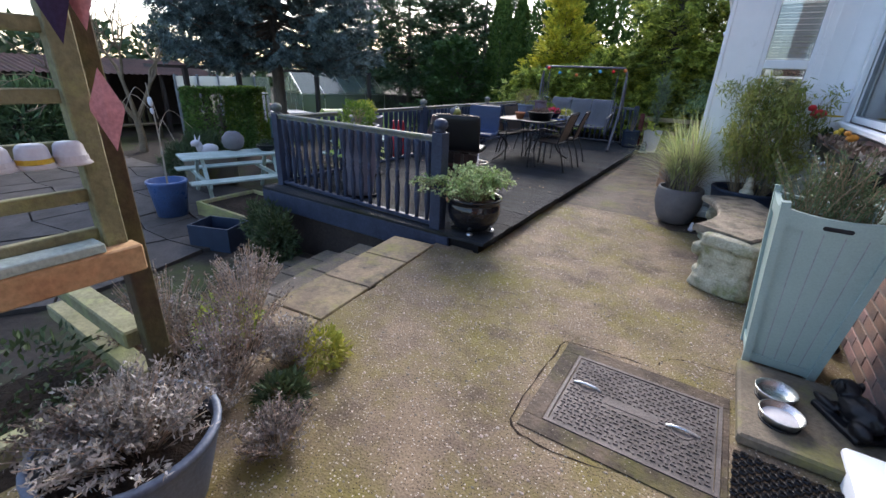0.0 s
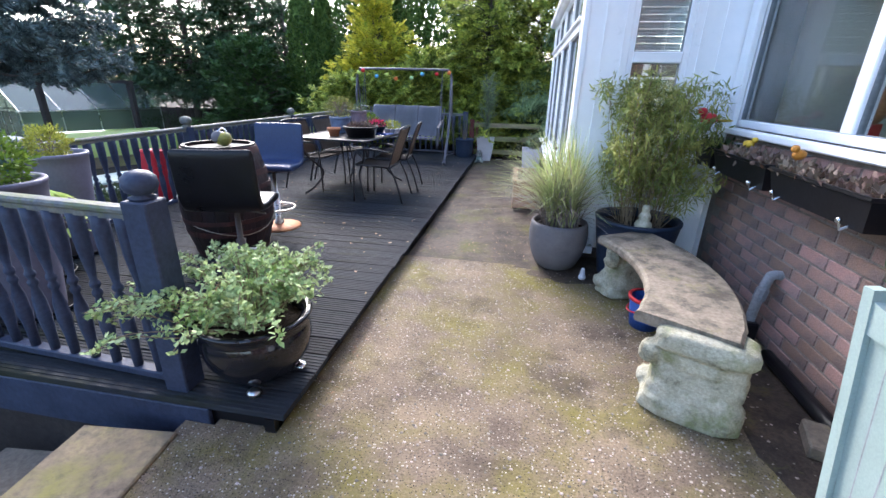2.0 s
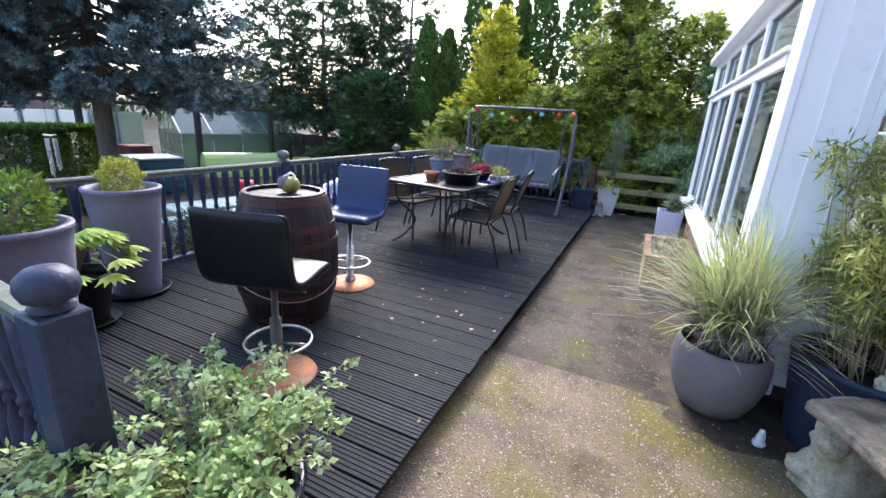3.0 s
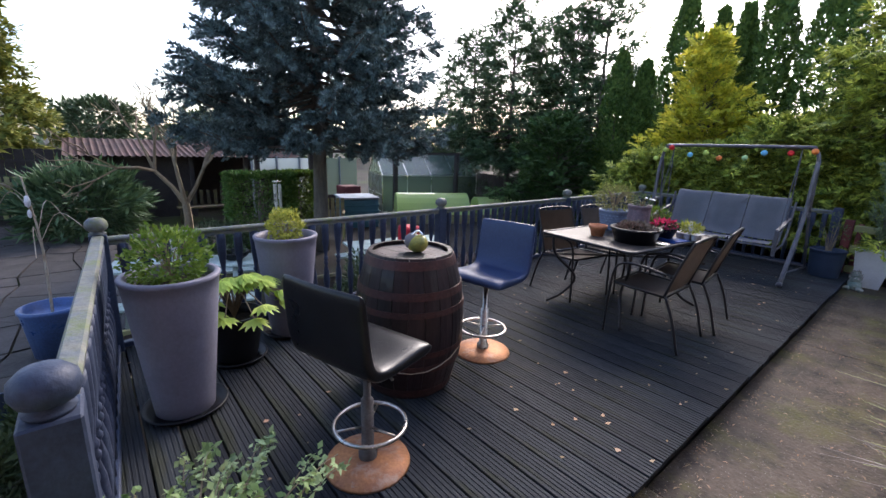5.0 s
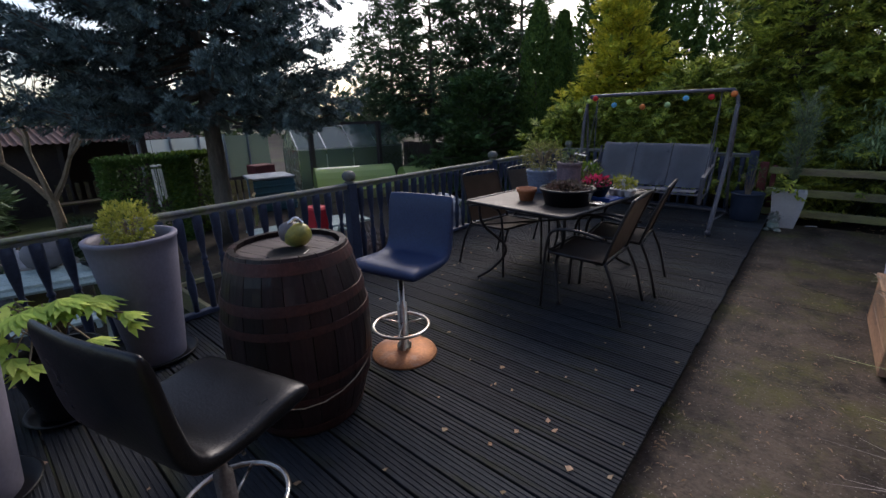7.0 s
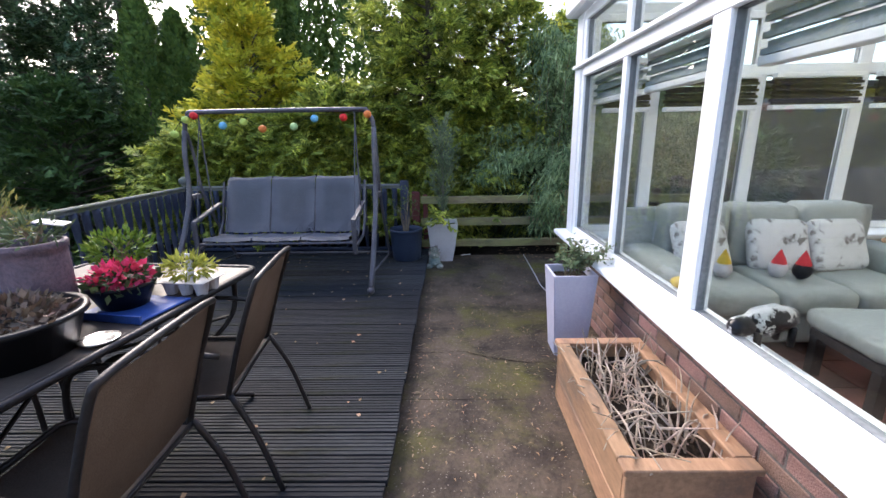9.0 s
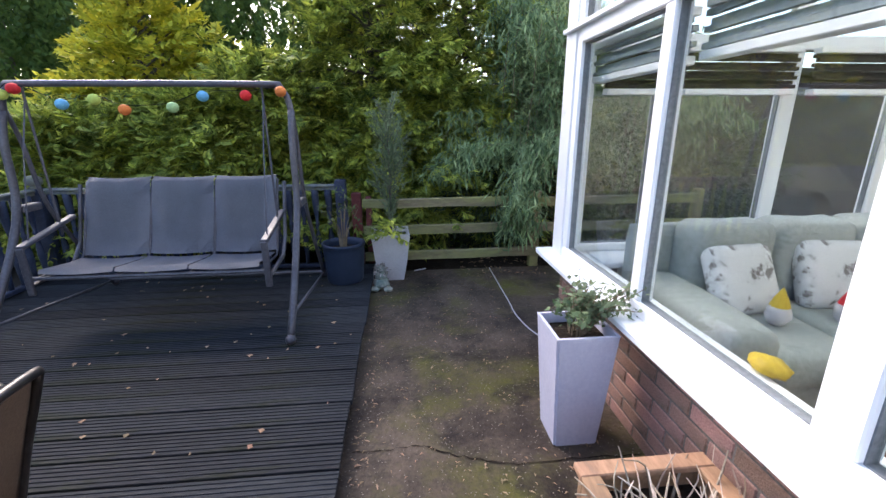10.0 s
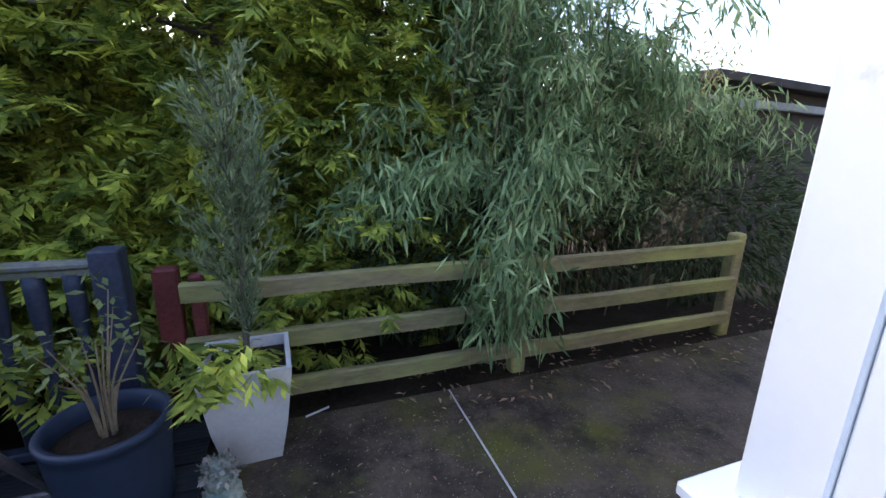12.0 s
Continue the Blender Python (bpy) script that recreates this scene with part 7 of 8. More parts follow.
ac = thing("access_cover", (0, 1.695, 0), label="cast iron access cover with basketweave tread and two handles", category="manhole cover")
for q in ((-0.44, 0.38, 0.29, 0.38), (-0.44, 0.38, -0.39, -0.3), (-0.44, -0.355, -0.3, 0.29), (0.355, 0.38, -0.3, 0.29)):
    part("surround_strip", bx(*q, 0, 0.006, 0.002), SMOOTH, ac)
part("frame", box(box(box(box(B(), -0.352, 0.352, 0.27, 0.287, 0, 0.009), -0.352, 0.352, -0.297, -0.28, 0, 0.009), -0.352, -0.335, -0.28, 0.27, 0, 0.009), 0.335, 0.352, -0.28, 0.27, 0, 0.009), IRON, ac)
plate = part("plate", bx(-0.331, 0.331, -0.276, 0.266, -0.001, 0.004), IRON, ac)
bm = B()
for i in range(26):
    for j in range(21):
        x, y = -0.31 + i * 0.0248, -0.255 + j * 0.0252
        if (abs(x + 0.02) < 0.13 and abs(y) < 0.03) or any((x - hx) ** 2 + (y - hy) ** 2 < 0.055 ** 2 for hx, hy in ((-0.24, 0.05), (0.2, -0.0))):
            continue
        if (i + j) % 2:
            box(bm, x - 0.011, x + 0.011, y - 0.0035, y + 0.0035, 0.004, 0.0105)
        else:
            box(bm, x - 0.0035, x + 0.0035, y - 0.011, y + 0.011, 0.004, 0.0105)
part("tread", bm, IRON, ac, kind="stuff")
part("badge", bx(-0.14, 0.1, -0.026, 0.026, 0.003, 0.007, 0.002), IRON, plate)
for hx, hy in ((-0.24, 0.05), (0.2, 0.0)):
    part("handle", tube(B(), bend([(hx - 0.07, hy, 0.006), (hx - 0.03, hy, 0.016), (hx + 0.03, hy, 0.016), (hx + 0.07, hy, 0.006)], 4), 0.007, 8), STEEL, plate, smooth=True)
    part("handle_recess", lathe(B(), [(0, 0.0045), (0.04, 0.0048), (0.045, 0.008), (0.05, 0.008), (0.05, 0.004)], 24, hx, hy), IRON, plate)

# curved stone bench
sb = thing("stone_bench", (0, 0, 0), label="curved weathered stone bench on carved cream lion-like supports", category="bench")
bm = B()
cx_, cy_, ri, ro = -0.91, 4.12, 1.07, 1.50
n = 20
ring = []
for i in range(n + 1):
    a = radians(-31 + 62 * i / n)
    e = min(1.0, 5 * min(i, n - i) / n + 0.86)
    w = 0.008 * noise.noise(Vector((i * 0.7, 0, 0)))
    ring.append([bm.verts.new((cx_ + r * math.cos(a), cy_ + r * math.sin(a), z + 0.004 * noise.noise(Vector((i * 0.9, r * 3, z * 5))))) for r, z in ((ri + w, 0.41), (ri - 0.006 + w, 0.425), (ri - 0.004 + w, 0.452), (ri + 0.012 + w, 0.465), (ri + 0.14, 0.466), (ri + 0.29, 0.467), (ro - 0.012 - w, 0.465), (ro + 0.004 - w, 0.452), (ro - w, 0.41))])
for a, b in zip(ring, ring[1:]):
    for k in range(9):
        bm.faces.new((a[k], a[(k + 1) % 9], b[(k + 1) % 9], b[k]))
bm.faces.new(ring[0])
bm.faces.new(ring[-1][::-1])
part("seat", bm, SEATST, sb)


def carved_leg(x, y, rz):
    bm = B()
    lathe_parts = ((0.0, 0.07, 0.215, 0.12), (0.09, 0.06, 0.2, 0.105), (0.17, 0.07, 0.195, 0.1), (0.265, 0.075, 0.19, 0.1), (0.345, 0.06, 0.2, 0.115))
    rnd = random.Random(5)
    for z, h, a, b in lathe_parts:
        res = bmesh.ops.create_icosphere(bm, subdivisions=4, radius=1)
        for v in res["verts"]:
            d = v.co.copy()
            k = 1 + 0.12 * noise.noise(d * 2.2 + Vector((z * 20, 0, 0)))
            sq = lambda q: math.copysign(abs(q) ** 0.55, q)
            v.co = Vector((sq(d.x) * a * k, sq(d.y) * b * k, max(0.0, z + h * 0.75 + sq(d.z) * h)))
    blob(bm, (-0.2, -0.05, 0.3), (0.05, 0.055, 0.06), 3, 0.3, 3)
    blob(bm, (-0.2, 0.05, 0.1), (0.05, 0.055, 0.05), 4, 0.3, 3)
    return part("carved_support", bm, STONE, sb, smooth=True, m=pose(x, y, 0, 0, 0, rz), fuse=0.011)


carved_leg(0.285, 3.46, -25)
carved_leg(0.28, 4.77, 25)
bk = thing("bucket", (0.29, 4.28, 0.0), label="small blue plastic bucket with a red rim and handle", category="bucket")
pail = part("bucket", lathe(B(), [(0, 0), (0.085, 0), (0.11, 0.2), (0.1, 0.2), (0.08, 0.02), (0, 0.02)], 28), BLUEPL, bk, smooth=True)
part("rim", lathe(B(), [(0.109, 0.19), (0.12, 0.192), (0.12, 0.212), (0.102, 0.21)], 28), REDPL, pail, smooth=True)
part("handle", tube(B(), [(0.116 * math.cos(a), 0.116 * math.sin(a) - 0.02 * math.sin(a), 0.14 + 0.03 * math.cos(a * 1.0)) for a in [i * 0.2618 for i in range(24)]], 0.006, 6, closed=True), REDPL, pail, smooth=True)

# big pots at the corner
gr = thing("round_pot", (-0.22, 5.2, 0.0), label="rounded grey pot of arching variegated grass", category="pot plant")
prof = [(0, 0), (0.13, 0.0), (0.17, 0.03), (0.212, 0.12), (0.24, 0.23), (0.242, 0.31), (0.233, 0.38), (0.225, 0.405), (0.21, 0.405), (0.22, 0.36), (0.225, 0.3)]
part("pot", lathe(B(), prof, 44), GREYPOT, gr, smooth=True)
part("soil", lathe(B(), [(0, 0.36), (0.215, 0.35), (0.215, 0.3), (0, 0.3)], 24), SOIL, gr)


def grass(parent, n, z, r0, ln_lo, ln_hi, reach, wid, material, seed, lean=(0, 0), name="grass_clump"):
    g = np.random.default_rng(seed)
    V, F = [], []
    for i in range(n):
        a, L, k = g.uniform(0, 6.28), g.uniform(ln_lo, ln_hi), g.uniform(0.15, 1.0)
        x, y = r0 * g.uniform(-1, 1), r0 * g.uniform(-1, 1)
        ca, sa = math.cos(a), math.sin(a)
        base_i = len(V)
        w = wid * g.uniform(0.7, 1.3)
        for s in (0, 0.3, 0.55, 0.78, 1.0):
            out = reach * k * s ** 1.6
            up = L * (s - 0.55 * k * s ** 2.4)
            px, py = x + out * ca + lean[0] * s * s, y + out * sa + lean[1] * s * s
            ww = w * (1 - s ** 2.5) + 0.0006
            V += [(px - sa * ww, py + ca * ww, z + up), (px + sa * ww, py - ca * ww, z + up)]
        for q in range(4):
            F.append((base_i + 2 * q, base_i + 2 * q + 1, base_i + 2 * q + 3, base_i + 2 * q + 2))
    me = bpy.data.meshes.new(name)
    me.from_pydata(V, [], F)
    return part(name, me, material, parent, kind="stuff")


grass(gr, 640, 0.36, 0.1, 0.45, 1.0, 0.64, 0.0045, L_GRASS, 310, (-0.1, -0.03))
grass(gr, 420, 0.36, 0.13, 0.25, 0.7, 0.62, 0.0038, L_DRY, 311, (-0.08, -0.04), "dry_grass_clump")
grass(gr, 26, 0.36, 0.1, 0.8, 1.05, 0.45, 0.0028, TWIG, 312, (-0.1, 0), "seed_stalk_clump")
npot = thing("round_pot", (0.37, 5.13, 0.0), label="wide navy pot of bushy bamboo with a stone figure", category="pot plant")
round_pot(npot, 0.245, 0.315, 0.5, NAVYPOT, 0.022)
rng = np.random.default_rng(320)
bm, ch = B(), []
for i in range(80):
    a, k = rng.uniform(0, 6.28), rng.uniform(0, 1)
    h = rng.uniform(0.4, 1.15)
    x, y = rng.uniform(-0.14, 0.14, 2)
    line = bend([(x, y, 0.42), (x * 1.6 + 0.08 * math.cos(a), y * 1.4 + 0.08 * math.sin(a), 0.42 + h * 0.55), (x * 1.7 + 0.24 * k * math.cos(a), y * 1.5 + 0.22 * k * math.sin(a), 0.42 + h * 0.97), (x * 1.7 + 0.33 * k * math.cos(a), y * 1.5 + 0.3 * k * math.sin(a), 0.42 + h * 0.9)], 4)
    tube(bm, line, 0.0035, 4, 0.4)
    arr = np.array([tuple(p) for p in line])
    m_ = 115
    s = rng.uniform(0.25, 1, m_) * (len(arr) - 1.001)
    i0 = s.astype(int)
    o = arr[i0] + (arr[i0 + 1] - arr[i0]) * (s - i0)[:, None] + rng.normal(0, 0.03, (m_, 3))
    ch.append(blades(o, rng.normal(0, 0.8, (m_, 3)) + np.array([0, 0, -0.25]), rand_dirs(m_) * 0.7 + np.array([0, 0, 1.0]), rng.uniform(0.045, 0.095, m_), rng.uniform(0.009, 0.015, m_)))
part("cane_cluster", bm, BARETW, npot, kind="stuff")
part("foliage", quads("bamboo_leaves", ch), L_POTB, npot)
for k, (x, y, z, s_, lab) in enumerate(((0.36, 4.92, 0.44, 1.0, "small cream seated stone figure in the navy pot"), (-0.02, 4.93, 0.0, 0.5, "tiny black and white garden figure beside the pots"), (0.1, 4.78, 0.0, 0.5, "tiny grey garden figure beside the bench"))):
    g = thing("figurine", (x, y, z), 10 * k, label=lab, category="statue")
    bm = blob(B(), (0, 0, 0.05 * s_), (0.06 * s_, 0.055 * s_, 0.055 * s_), k, 0.25, 3)
    blob(bm, (0, 0, 0.12 * s_), (0.042 * s_, 0.038 * s_, 0.05 * s_), k + 1, 0.2, 3)
    blob(bm, (0, 0, 0.18 * s_), (0.03 * s_, 0.03 * s_, 0.034 * s_), k + 2, 0.15, 3)
    part("figure", bm, STONE if k == 0 else (WHITEPOT if k == 1 else GREYPOT), g, smooth=True, fuse=0.006)

# window boxes under the kitchen window
for k, (y0_, y1_, m_) in enumerate(((5.02, 5.34, L_DARKSH), (4.28, 4.98, L_SUCC), (3.5, 4.24, L_SUCC), (2.98, 3.4, L_DRY))):
    wbx = thing("window_box", (0.84, (y0_ + y1_) / 2, 0.92), label="black plastic window box of purple-brown succulents on wall brackets" if m_ is L_SUCC else "black plastic window box of straggly plants on wall brackets", category="window box", group="window boxes")
    hl = (y1_ - y0_) / 2
    bm = B()
    vs = []
    for z, w, l in ((0, 0.07, hl - 0.03), (0.13, 0.095, hl - 0.005), (0.135, 0.105, hl), (0.15, 0.105, hl), (0.15, 0.09, hl - 0.015), (0.09, 0.085, hl - 0.02)):
        vs.append([bm.verts.new((sx * w, sy * l, z)) for sx, sy in ((-1, -1), (1, -1), (1, 1), (-1, 1))])
    for a, b in zip(vs, vs[1:]):
        for q in range(4):
            bm.faces.new((a[q], a[(q + 1) % 4], b[(q + 1) % 4], b[q]))
    bm.faces.new(vs[0][::-1])
    part("trough", bm, BLACKPL, wbx)
    part("soil", bx(-0.08, 0.08, -hl + 0.022, hl - 0.022, 0.1, 0.12), SOIL, wbx)
    for y in (-hl * 0.7, hl * 0.7):
        arm = part("bracket", tube(B(), [(0.108, y, 0.12), (-0.1, y, -0.012), (-0.112, y, 0.03)], 0.006, 6), STEEL, wbx)
        part("bracket_hook", blob(B(), (-0.114, y, 0.03), (0.012, 0.012, 0.014), 1, 0, 1, 2), STEEL, arm)
    rng = np.random.default_rng(330 + k)
    o = np.stack([rng.uniform(-0.09, 0.09, 420), rng.uniform(-hl, hl, 420), 0.12 + np.abs(rng.normal(0, 0.025, 420))], 1)
    part("foliage", quads("succulents", [blades(o, rng.normal(0, 1, o.shape) + np.array([0, 0, 0.9]), rand_dirs(420), rng.uniform(0.03, 0.06, 420), rng.uniform(0.018, 0.03, 420), 0.1)]), m_, wbx)


def bird(x, y, z, rz, c1, c2, lab, s_=1.0):
    b = thing("bird_ornament", (x, y, z), rz, label=lab, category="ornament", group="painted bird ornaments")
    part("body", blob(B(), (0, 0, 0.05 * s_), (0.032 * s_, 0.055 * s_, 0.034 * s_), 2, 0.1), c1, b, smooth=True)
    part("head", blob(B(), (0, -0.055 * s_, 0.09 * s_), (0.024 * s_, 0.028 * s_, 0.024 * s_), 3, 0.1), c1, b, smooth=True)
    part("tail", blob(B(), (0, 0.1 * s_, 0.04 * s_), (0.014 * s_, 0.07 * s_, 0.008 * s_), 4, 0.1), c2, b, smooth=True)
    part("stand", tube(B(), [(0, 0, 0.03 * s_), (0, 0, -0.04)], 0.005, 5), STEEL, b)


bird(0.72, 5.13, 1.2, -70, REDPL, YELLOWPL, "red and yellow painted parrot ornament", 1.2)
bird(0.84, 4.2, 1.1, -60, mat("orange_paint", (0.6, 0.25, 0.04), rough=0.5), GREYPOT, "small orange and grey bird ornament in the window box", 0.8)
bird(0.83, 4.72, 1.1, 20, YELLOWPL, GREYPOT, "small yellow bird ornament in the window box", 0.7)
wd = thing("windmill_ornament", (0.86, 3.05, 1.1), label="black and white striped wind spinner on the window box", category="ornament")
for i in range(7):
    part("stripe", tube(B(), [(0, -0.1 + i * 0.03, -0.03), (-0.02, -0.12 + i * 0.035, 0.12 - abs(i - 3) * 0.02)], 0.011, 5), WHITEPOT if i % 2 else BLACKPL, wd)
ww = thing("waste_pipe", (0, 0, 0), label="grey plastic waste pipe with an elbow on the wall", category="pipe")
part("pipe", tube(B(), bend([(0.96, 4.22, 0.45), (0.915, 4.22, 0.45), (0.895, 4.22, 0.42), (0.87, 4.22, 0.25), (0.865, 4.22, 0.12)], 5), 0.028, 10), LEAD, ww, smooth=True)
part("collar", tube(B(), [(0.885, 4.22, 0.36), (0.877, 4.22, 0.29)], 0.034, 10), LEAD, ww)
part("gully", bx(0.79, 0.9, 4.16, 4.3, 0.0, 0.15, 0.01), BLACKPL, ww)
hp = thing("drain_pipe", (0, 0, 0), label="black pipe lying along the foot of the wall", category="pipe")
part("pipe", tube(B(), [(0.88, 2.9, 0.04), (0.89, 4.02, 0.04)], 0.035, 10), BLACKPL, hp, smooth=True)
lb = thing("loose_brick", (0.78, 3.35, 0.0), 70, label="loose mossy brick lying by the black pipe", category="brick")
part("brick", bx(-0.1, 0.1, -0.05, 0.05, 0, 0.065, 0.008), SLABDARK, lb)
wh = thing("windsock", (0.9, 2.5, 1.35), label="dark purple felt pennant hanging on the brick wall", category="pennant")
part("cord", tube(B(), [(0, 0, 0.45), (0, 0, 0.12)], 0.008, 5), RUST, wh)
part("pennant", lathe(B(), [(0, 0.12), (0.05, 0.0), (0, -0.12)], 4), mat("purple_felt", (0.05, 0.03, 0.07), rough=0.9), wh)

# planters along the conservatory
wpl = thing("square_planter", (-0.425, 8.5, 0.0), label="tall lilac-white square planter with a small rose bush", category="planter")
bm = B()
vs = []
for z, w in ((0, 0.105), (0.57, 0.142), (0.58, 0.142), (0.58, 0.128), (0.5, 0.125)):
    vs.append([bm.verts.new((sx * w, sy * w, z)) for sx, sy in ((-1, -1), (1, -1), (1, 1), (-1, 1))])
for a, b in zip(vs, vs[1:]):
    for q in range(4):
        bm.faces.new((a[q], a[(q + 1) % 4], b[(q + 1) % 4], b[q]))
bm.faces.new(vs[0][::-1])
bmesh.ops.bevel(bm, geom=[e for e in bm.edges if abs(e.verts[0].co.z - e.verts[1].co.z) > 0.3], offset=0.01, segments=2, affect="EDGES")
part("pot", bm, LILACPOT, wpl)
part("soil", bx(-0.122, 0.122, -0.122, 0.122, 0.5, 0.53), SOIL, wpl)
rng = np.random.default_rng(340)
bm, ch = B(), []
for i in range(26):
    a, k = rng.uniform(0, 6.28), rng.uniform(0.2, 1)
    if i % 5 == 0:
        a, k = rng.uniform(-0.9, 0.2), 1.35
    tip = np.array([0.2 * k * math.cos(a), 0.2 * k * math.sin(a), 0.6 + rng.uniform(0.02, 0.2)])
    line = bend([(0.03 * math.cos(a), 0.03 * math.sin(a), 0.52), (tip[0] * 0.5, tip[1] * 0.5, 0.66), tuple(tip)], 4)
    tube(bm, line, 0.003, 4, 0.5)
    arr = np.array([tuple(p) for p in line])
    s = rng.uniform(0.25, 1, 26) * (len(arr) - 1.001)
    i0 = s.astype(int)
    o = arr[i0] + (arr[i0 + 1] - arr[i0]) * (s - i0)[:, None] + rng.normal(0, 0.018, (26, 3))
    ch.append(blades(o, rng.normal(0, 1, (26, 3)), rand_dirs(26) * 0.5 + np.array([0, 0, 1.0]), rng.uniform(0.025, 0.045, 26), rng.uniform(0.018, 0.028, 26), 0.12))
part("stem_cluster", bm, BARETW, wpl, kind="stuff")
part("foliage", quads("rose_leaves", ch), leaf("rose_leaves", (0.12, 0.18, 0.08), (0.17, 0.2, 0.12), 0.4, 0.2), wpl)
tb = thing("timber_planter", (0, 0, 0), label="low long timber planter of dead bleached stems", category="planter")
X0, X1, Y0, Y1 = -0.645, -0.21, 6.96, 7.9
for x0_, x1_, y0_, y1_ in ((X0, X0 + 0.03, Y0 + 0.03, Y1 - 0.03), (X1 - 0.03, X1, Y0 + 0.03, Y1 - 0.03), (X0, X1, Y0, Y0 + 0.03), (X0, X1, Y1 - 0.03, Y1)):
    for z0_, z1_ in ((0.02, 0.17), (0.173, 0.345)):
        part("board", bx(x0_, x1_, y0_, y1_, z0_, z1_, 0.004), TIMBER, tb)
for q in ((X0 - 0.015, X0 + 0.05, Y0 + 0.05, Y1 - 0.05), (X1 - 0.05, X1 + 0.015, Y0 + 0.05, Y1 - 0.05), (X0 - 0.015, X1 + 0.015, Y0 - 0.015, Y0 + 0.05), (X0 - 0.015, X1 + 0.015, Y1 - 0.05, Y1 + 0.015)):
    part("cap", bx(*q, 0.347, 0.372, 0.004), TIMBER, tb)
part("soil", bx(X0 + 0.03, X1 - 0.03, Y0 + 0.03, Y1 - 0.03, 0.05, 0.28), SOIL, tb)
rng = np.random.default_rng(350)
bm = B()
for i in range(130):
    x, y = rng.uniform(X0 + 0.06, X1 - 0.06), rng.uniform(Y0 + 0.08, Y1 - 0.08)
    a = rng.uniform(0, 6.28) if i % 3 else rng.normal(1.2, 0.4)
    L = rng.uniform(0.12, 0.34)
    ex, ey = np.clip(x + L * math.cos(a), X0 - 0.04, X1 + 0.04), y + L * math.sin(a)
    ey = min(max(ey, Y0 - 0.02), Y1)
    tube(bm, bend([(x, y, 0.27), ((x + ex) / 2 + rng.normal(0, 0.02), (y + ey) / 2, 0.33 + rng.uniform(0, 0.06)), (ex, ey, 0.32 + rng.uniform(0, 0.12))], 3), rng.uniform(0.0025, 0.007), 5, 0.4)
part("dead_stem_tangle", bm, TWIG, tb, kind="stuff")
for x, y, r, lab in ((-1.74, 10.52, 0.185, ""),):
    nv = thing("round_pot", (x, y, DZ), label="navy plastic pot with a spindly leafy shrub", category="pot plant")
    round_pot(nv, 0.16, 0.185, 0.36, NAVYPOT, 0.016)
    rng = np.random.default_rng(360)
    bm, ch = B(), []
    for i in range(11):
        a = rng.uniform(0, 6.28)
        tip = (0.2 * math.cos(a) * rng.uniform(0.2, 1), 0.18 * math.sin(a) * rng.uniform(0.2, 1), 0.36 + rng.uniform(0.15, 0.42))
        tube(bm, bend([(0.02 * math.cos(a), 0.02 * math.sin(a), 0.28), (tip[0] * 0.35, tip[1] * 0.35, 0.48), tip], 4), 0.006, 5, 0.3)
        o = np.array(tip) + rng.normal(0, 0.04, (9, 3))
        ch.append(blades(o, rng.normal(0, 1, (9, 3)), rand_dirs(9) * 0.5 + np.array([0, 0, 1.0]), rng.uniform(0.03, 0.055, 9), rng.uniform(0.015, 0.024, 9), 0.1))
    part("stem_cluster", bm, BARETW, nv, kind="stuff")
    part("foliage", quads("pot_leaves", ch), leaf("dull_shrub_leaves", (0.13, 0.16, 0.06), (0.08, 0.11, 0.04)), nv)
wj = thing("square_planter", (-1.33, 10.84, 0.0), 2, label="white tapered square pot with a slim juniper", category="planter")
bm = B()
vs = []
for z, w in ((0, 0.115), (0.2, 0.15), (0.44, 0.178), (0.47, 0.18), (0.47, 0.16), (0.38, 0.155)):
    vs.append([bm.verts.new((sx * w, sy * w, z)) for sx, sy in ((-1, -1), (1, -1), (1, 1), (-1, 1))])
for a, b in zip(vs, vs[1:]):
    for q in range(4):
        bm.faces.new((a[q], a[(q + 1) % 4], b[(q + 1) % 4], b[q]))
bm.faces.new(vs[0][::-1])
part("pot", bm, WHITEPOT, wj)
part("soil", bx(-0.155, 0.155, -0.155, 0.155, 0.38, 0.42), SOIL, wj)
rng = np.random.default_rng(370)
bm, ch = B(), []
tube(bm, [(0, 0, 0.4), (0.02, 0.01, 1.0), (0.0, 0.0, 1.55)], 0.016, 6, 0.3)
for i in range(80):
    s = rng.uniform(0.08, 1)
    a = rng.uniform(0, 6.28)
    z = 0.42 + 1.12 * s
    w_ = rng.uniform(0.07, 0.19) * (0.5 + 0.7 * math.sin(math.pi * min(s * 1.1, 1)) if s < 0.55 else 1.15 - (s - 0.55) * 0.9)
    tip = np.array([w_ * math.cos(a) + 0.02, w_ * math.sin(a), z + 0.2])
    b_ = np.array([0.01, 0.005, z])
    tube(bm, [tuple(b_), tuple(tip)], 0.0025, 3)
    o = b_ + (tip - b_) * rng.uniform(0.25, 1.05, (34, 1)) + rng.normal(0, 0.012, (34, 3))
    ch.append(blades(o, (tip - b_) * 3 + rng.normal(0, 0.6, (34, 3)) + np.array([0, 0, 0.5]), rand_dirs(34), rng.uniform(0.04, 0.07, 34), rng.uniform(0.007, 0.012, 34)))
part("stem_cluster", bm, BARK, wj, kind="stuff")
part("foliage", quads("juniper", ch), L_JUN, wj)
gn = thing("gnome_figure", (-1.42, 10.5, 0.0), label="small grey-green garden figure holding pale flowers", category="statue")
bm = blob(B(), (0, 0, 0.06), (0.07, 0.055, 0.065), 1, 0.4, 3)
blob(bm, (0, 0, 0.14), (0.055, 0.05, 0.05), 2, 0.4, 3)
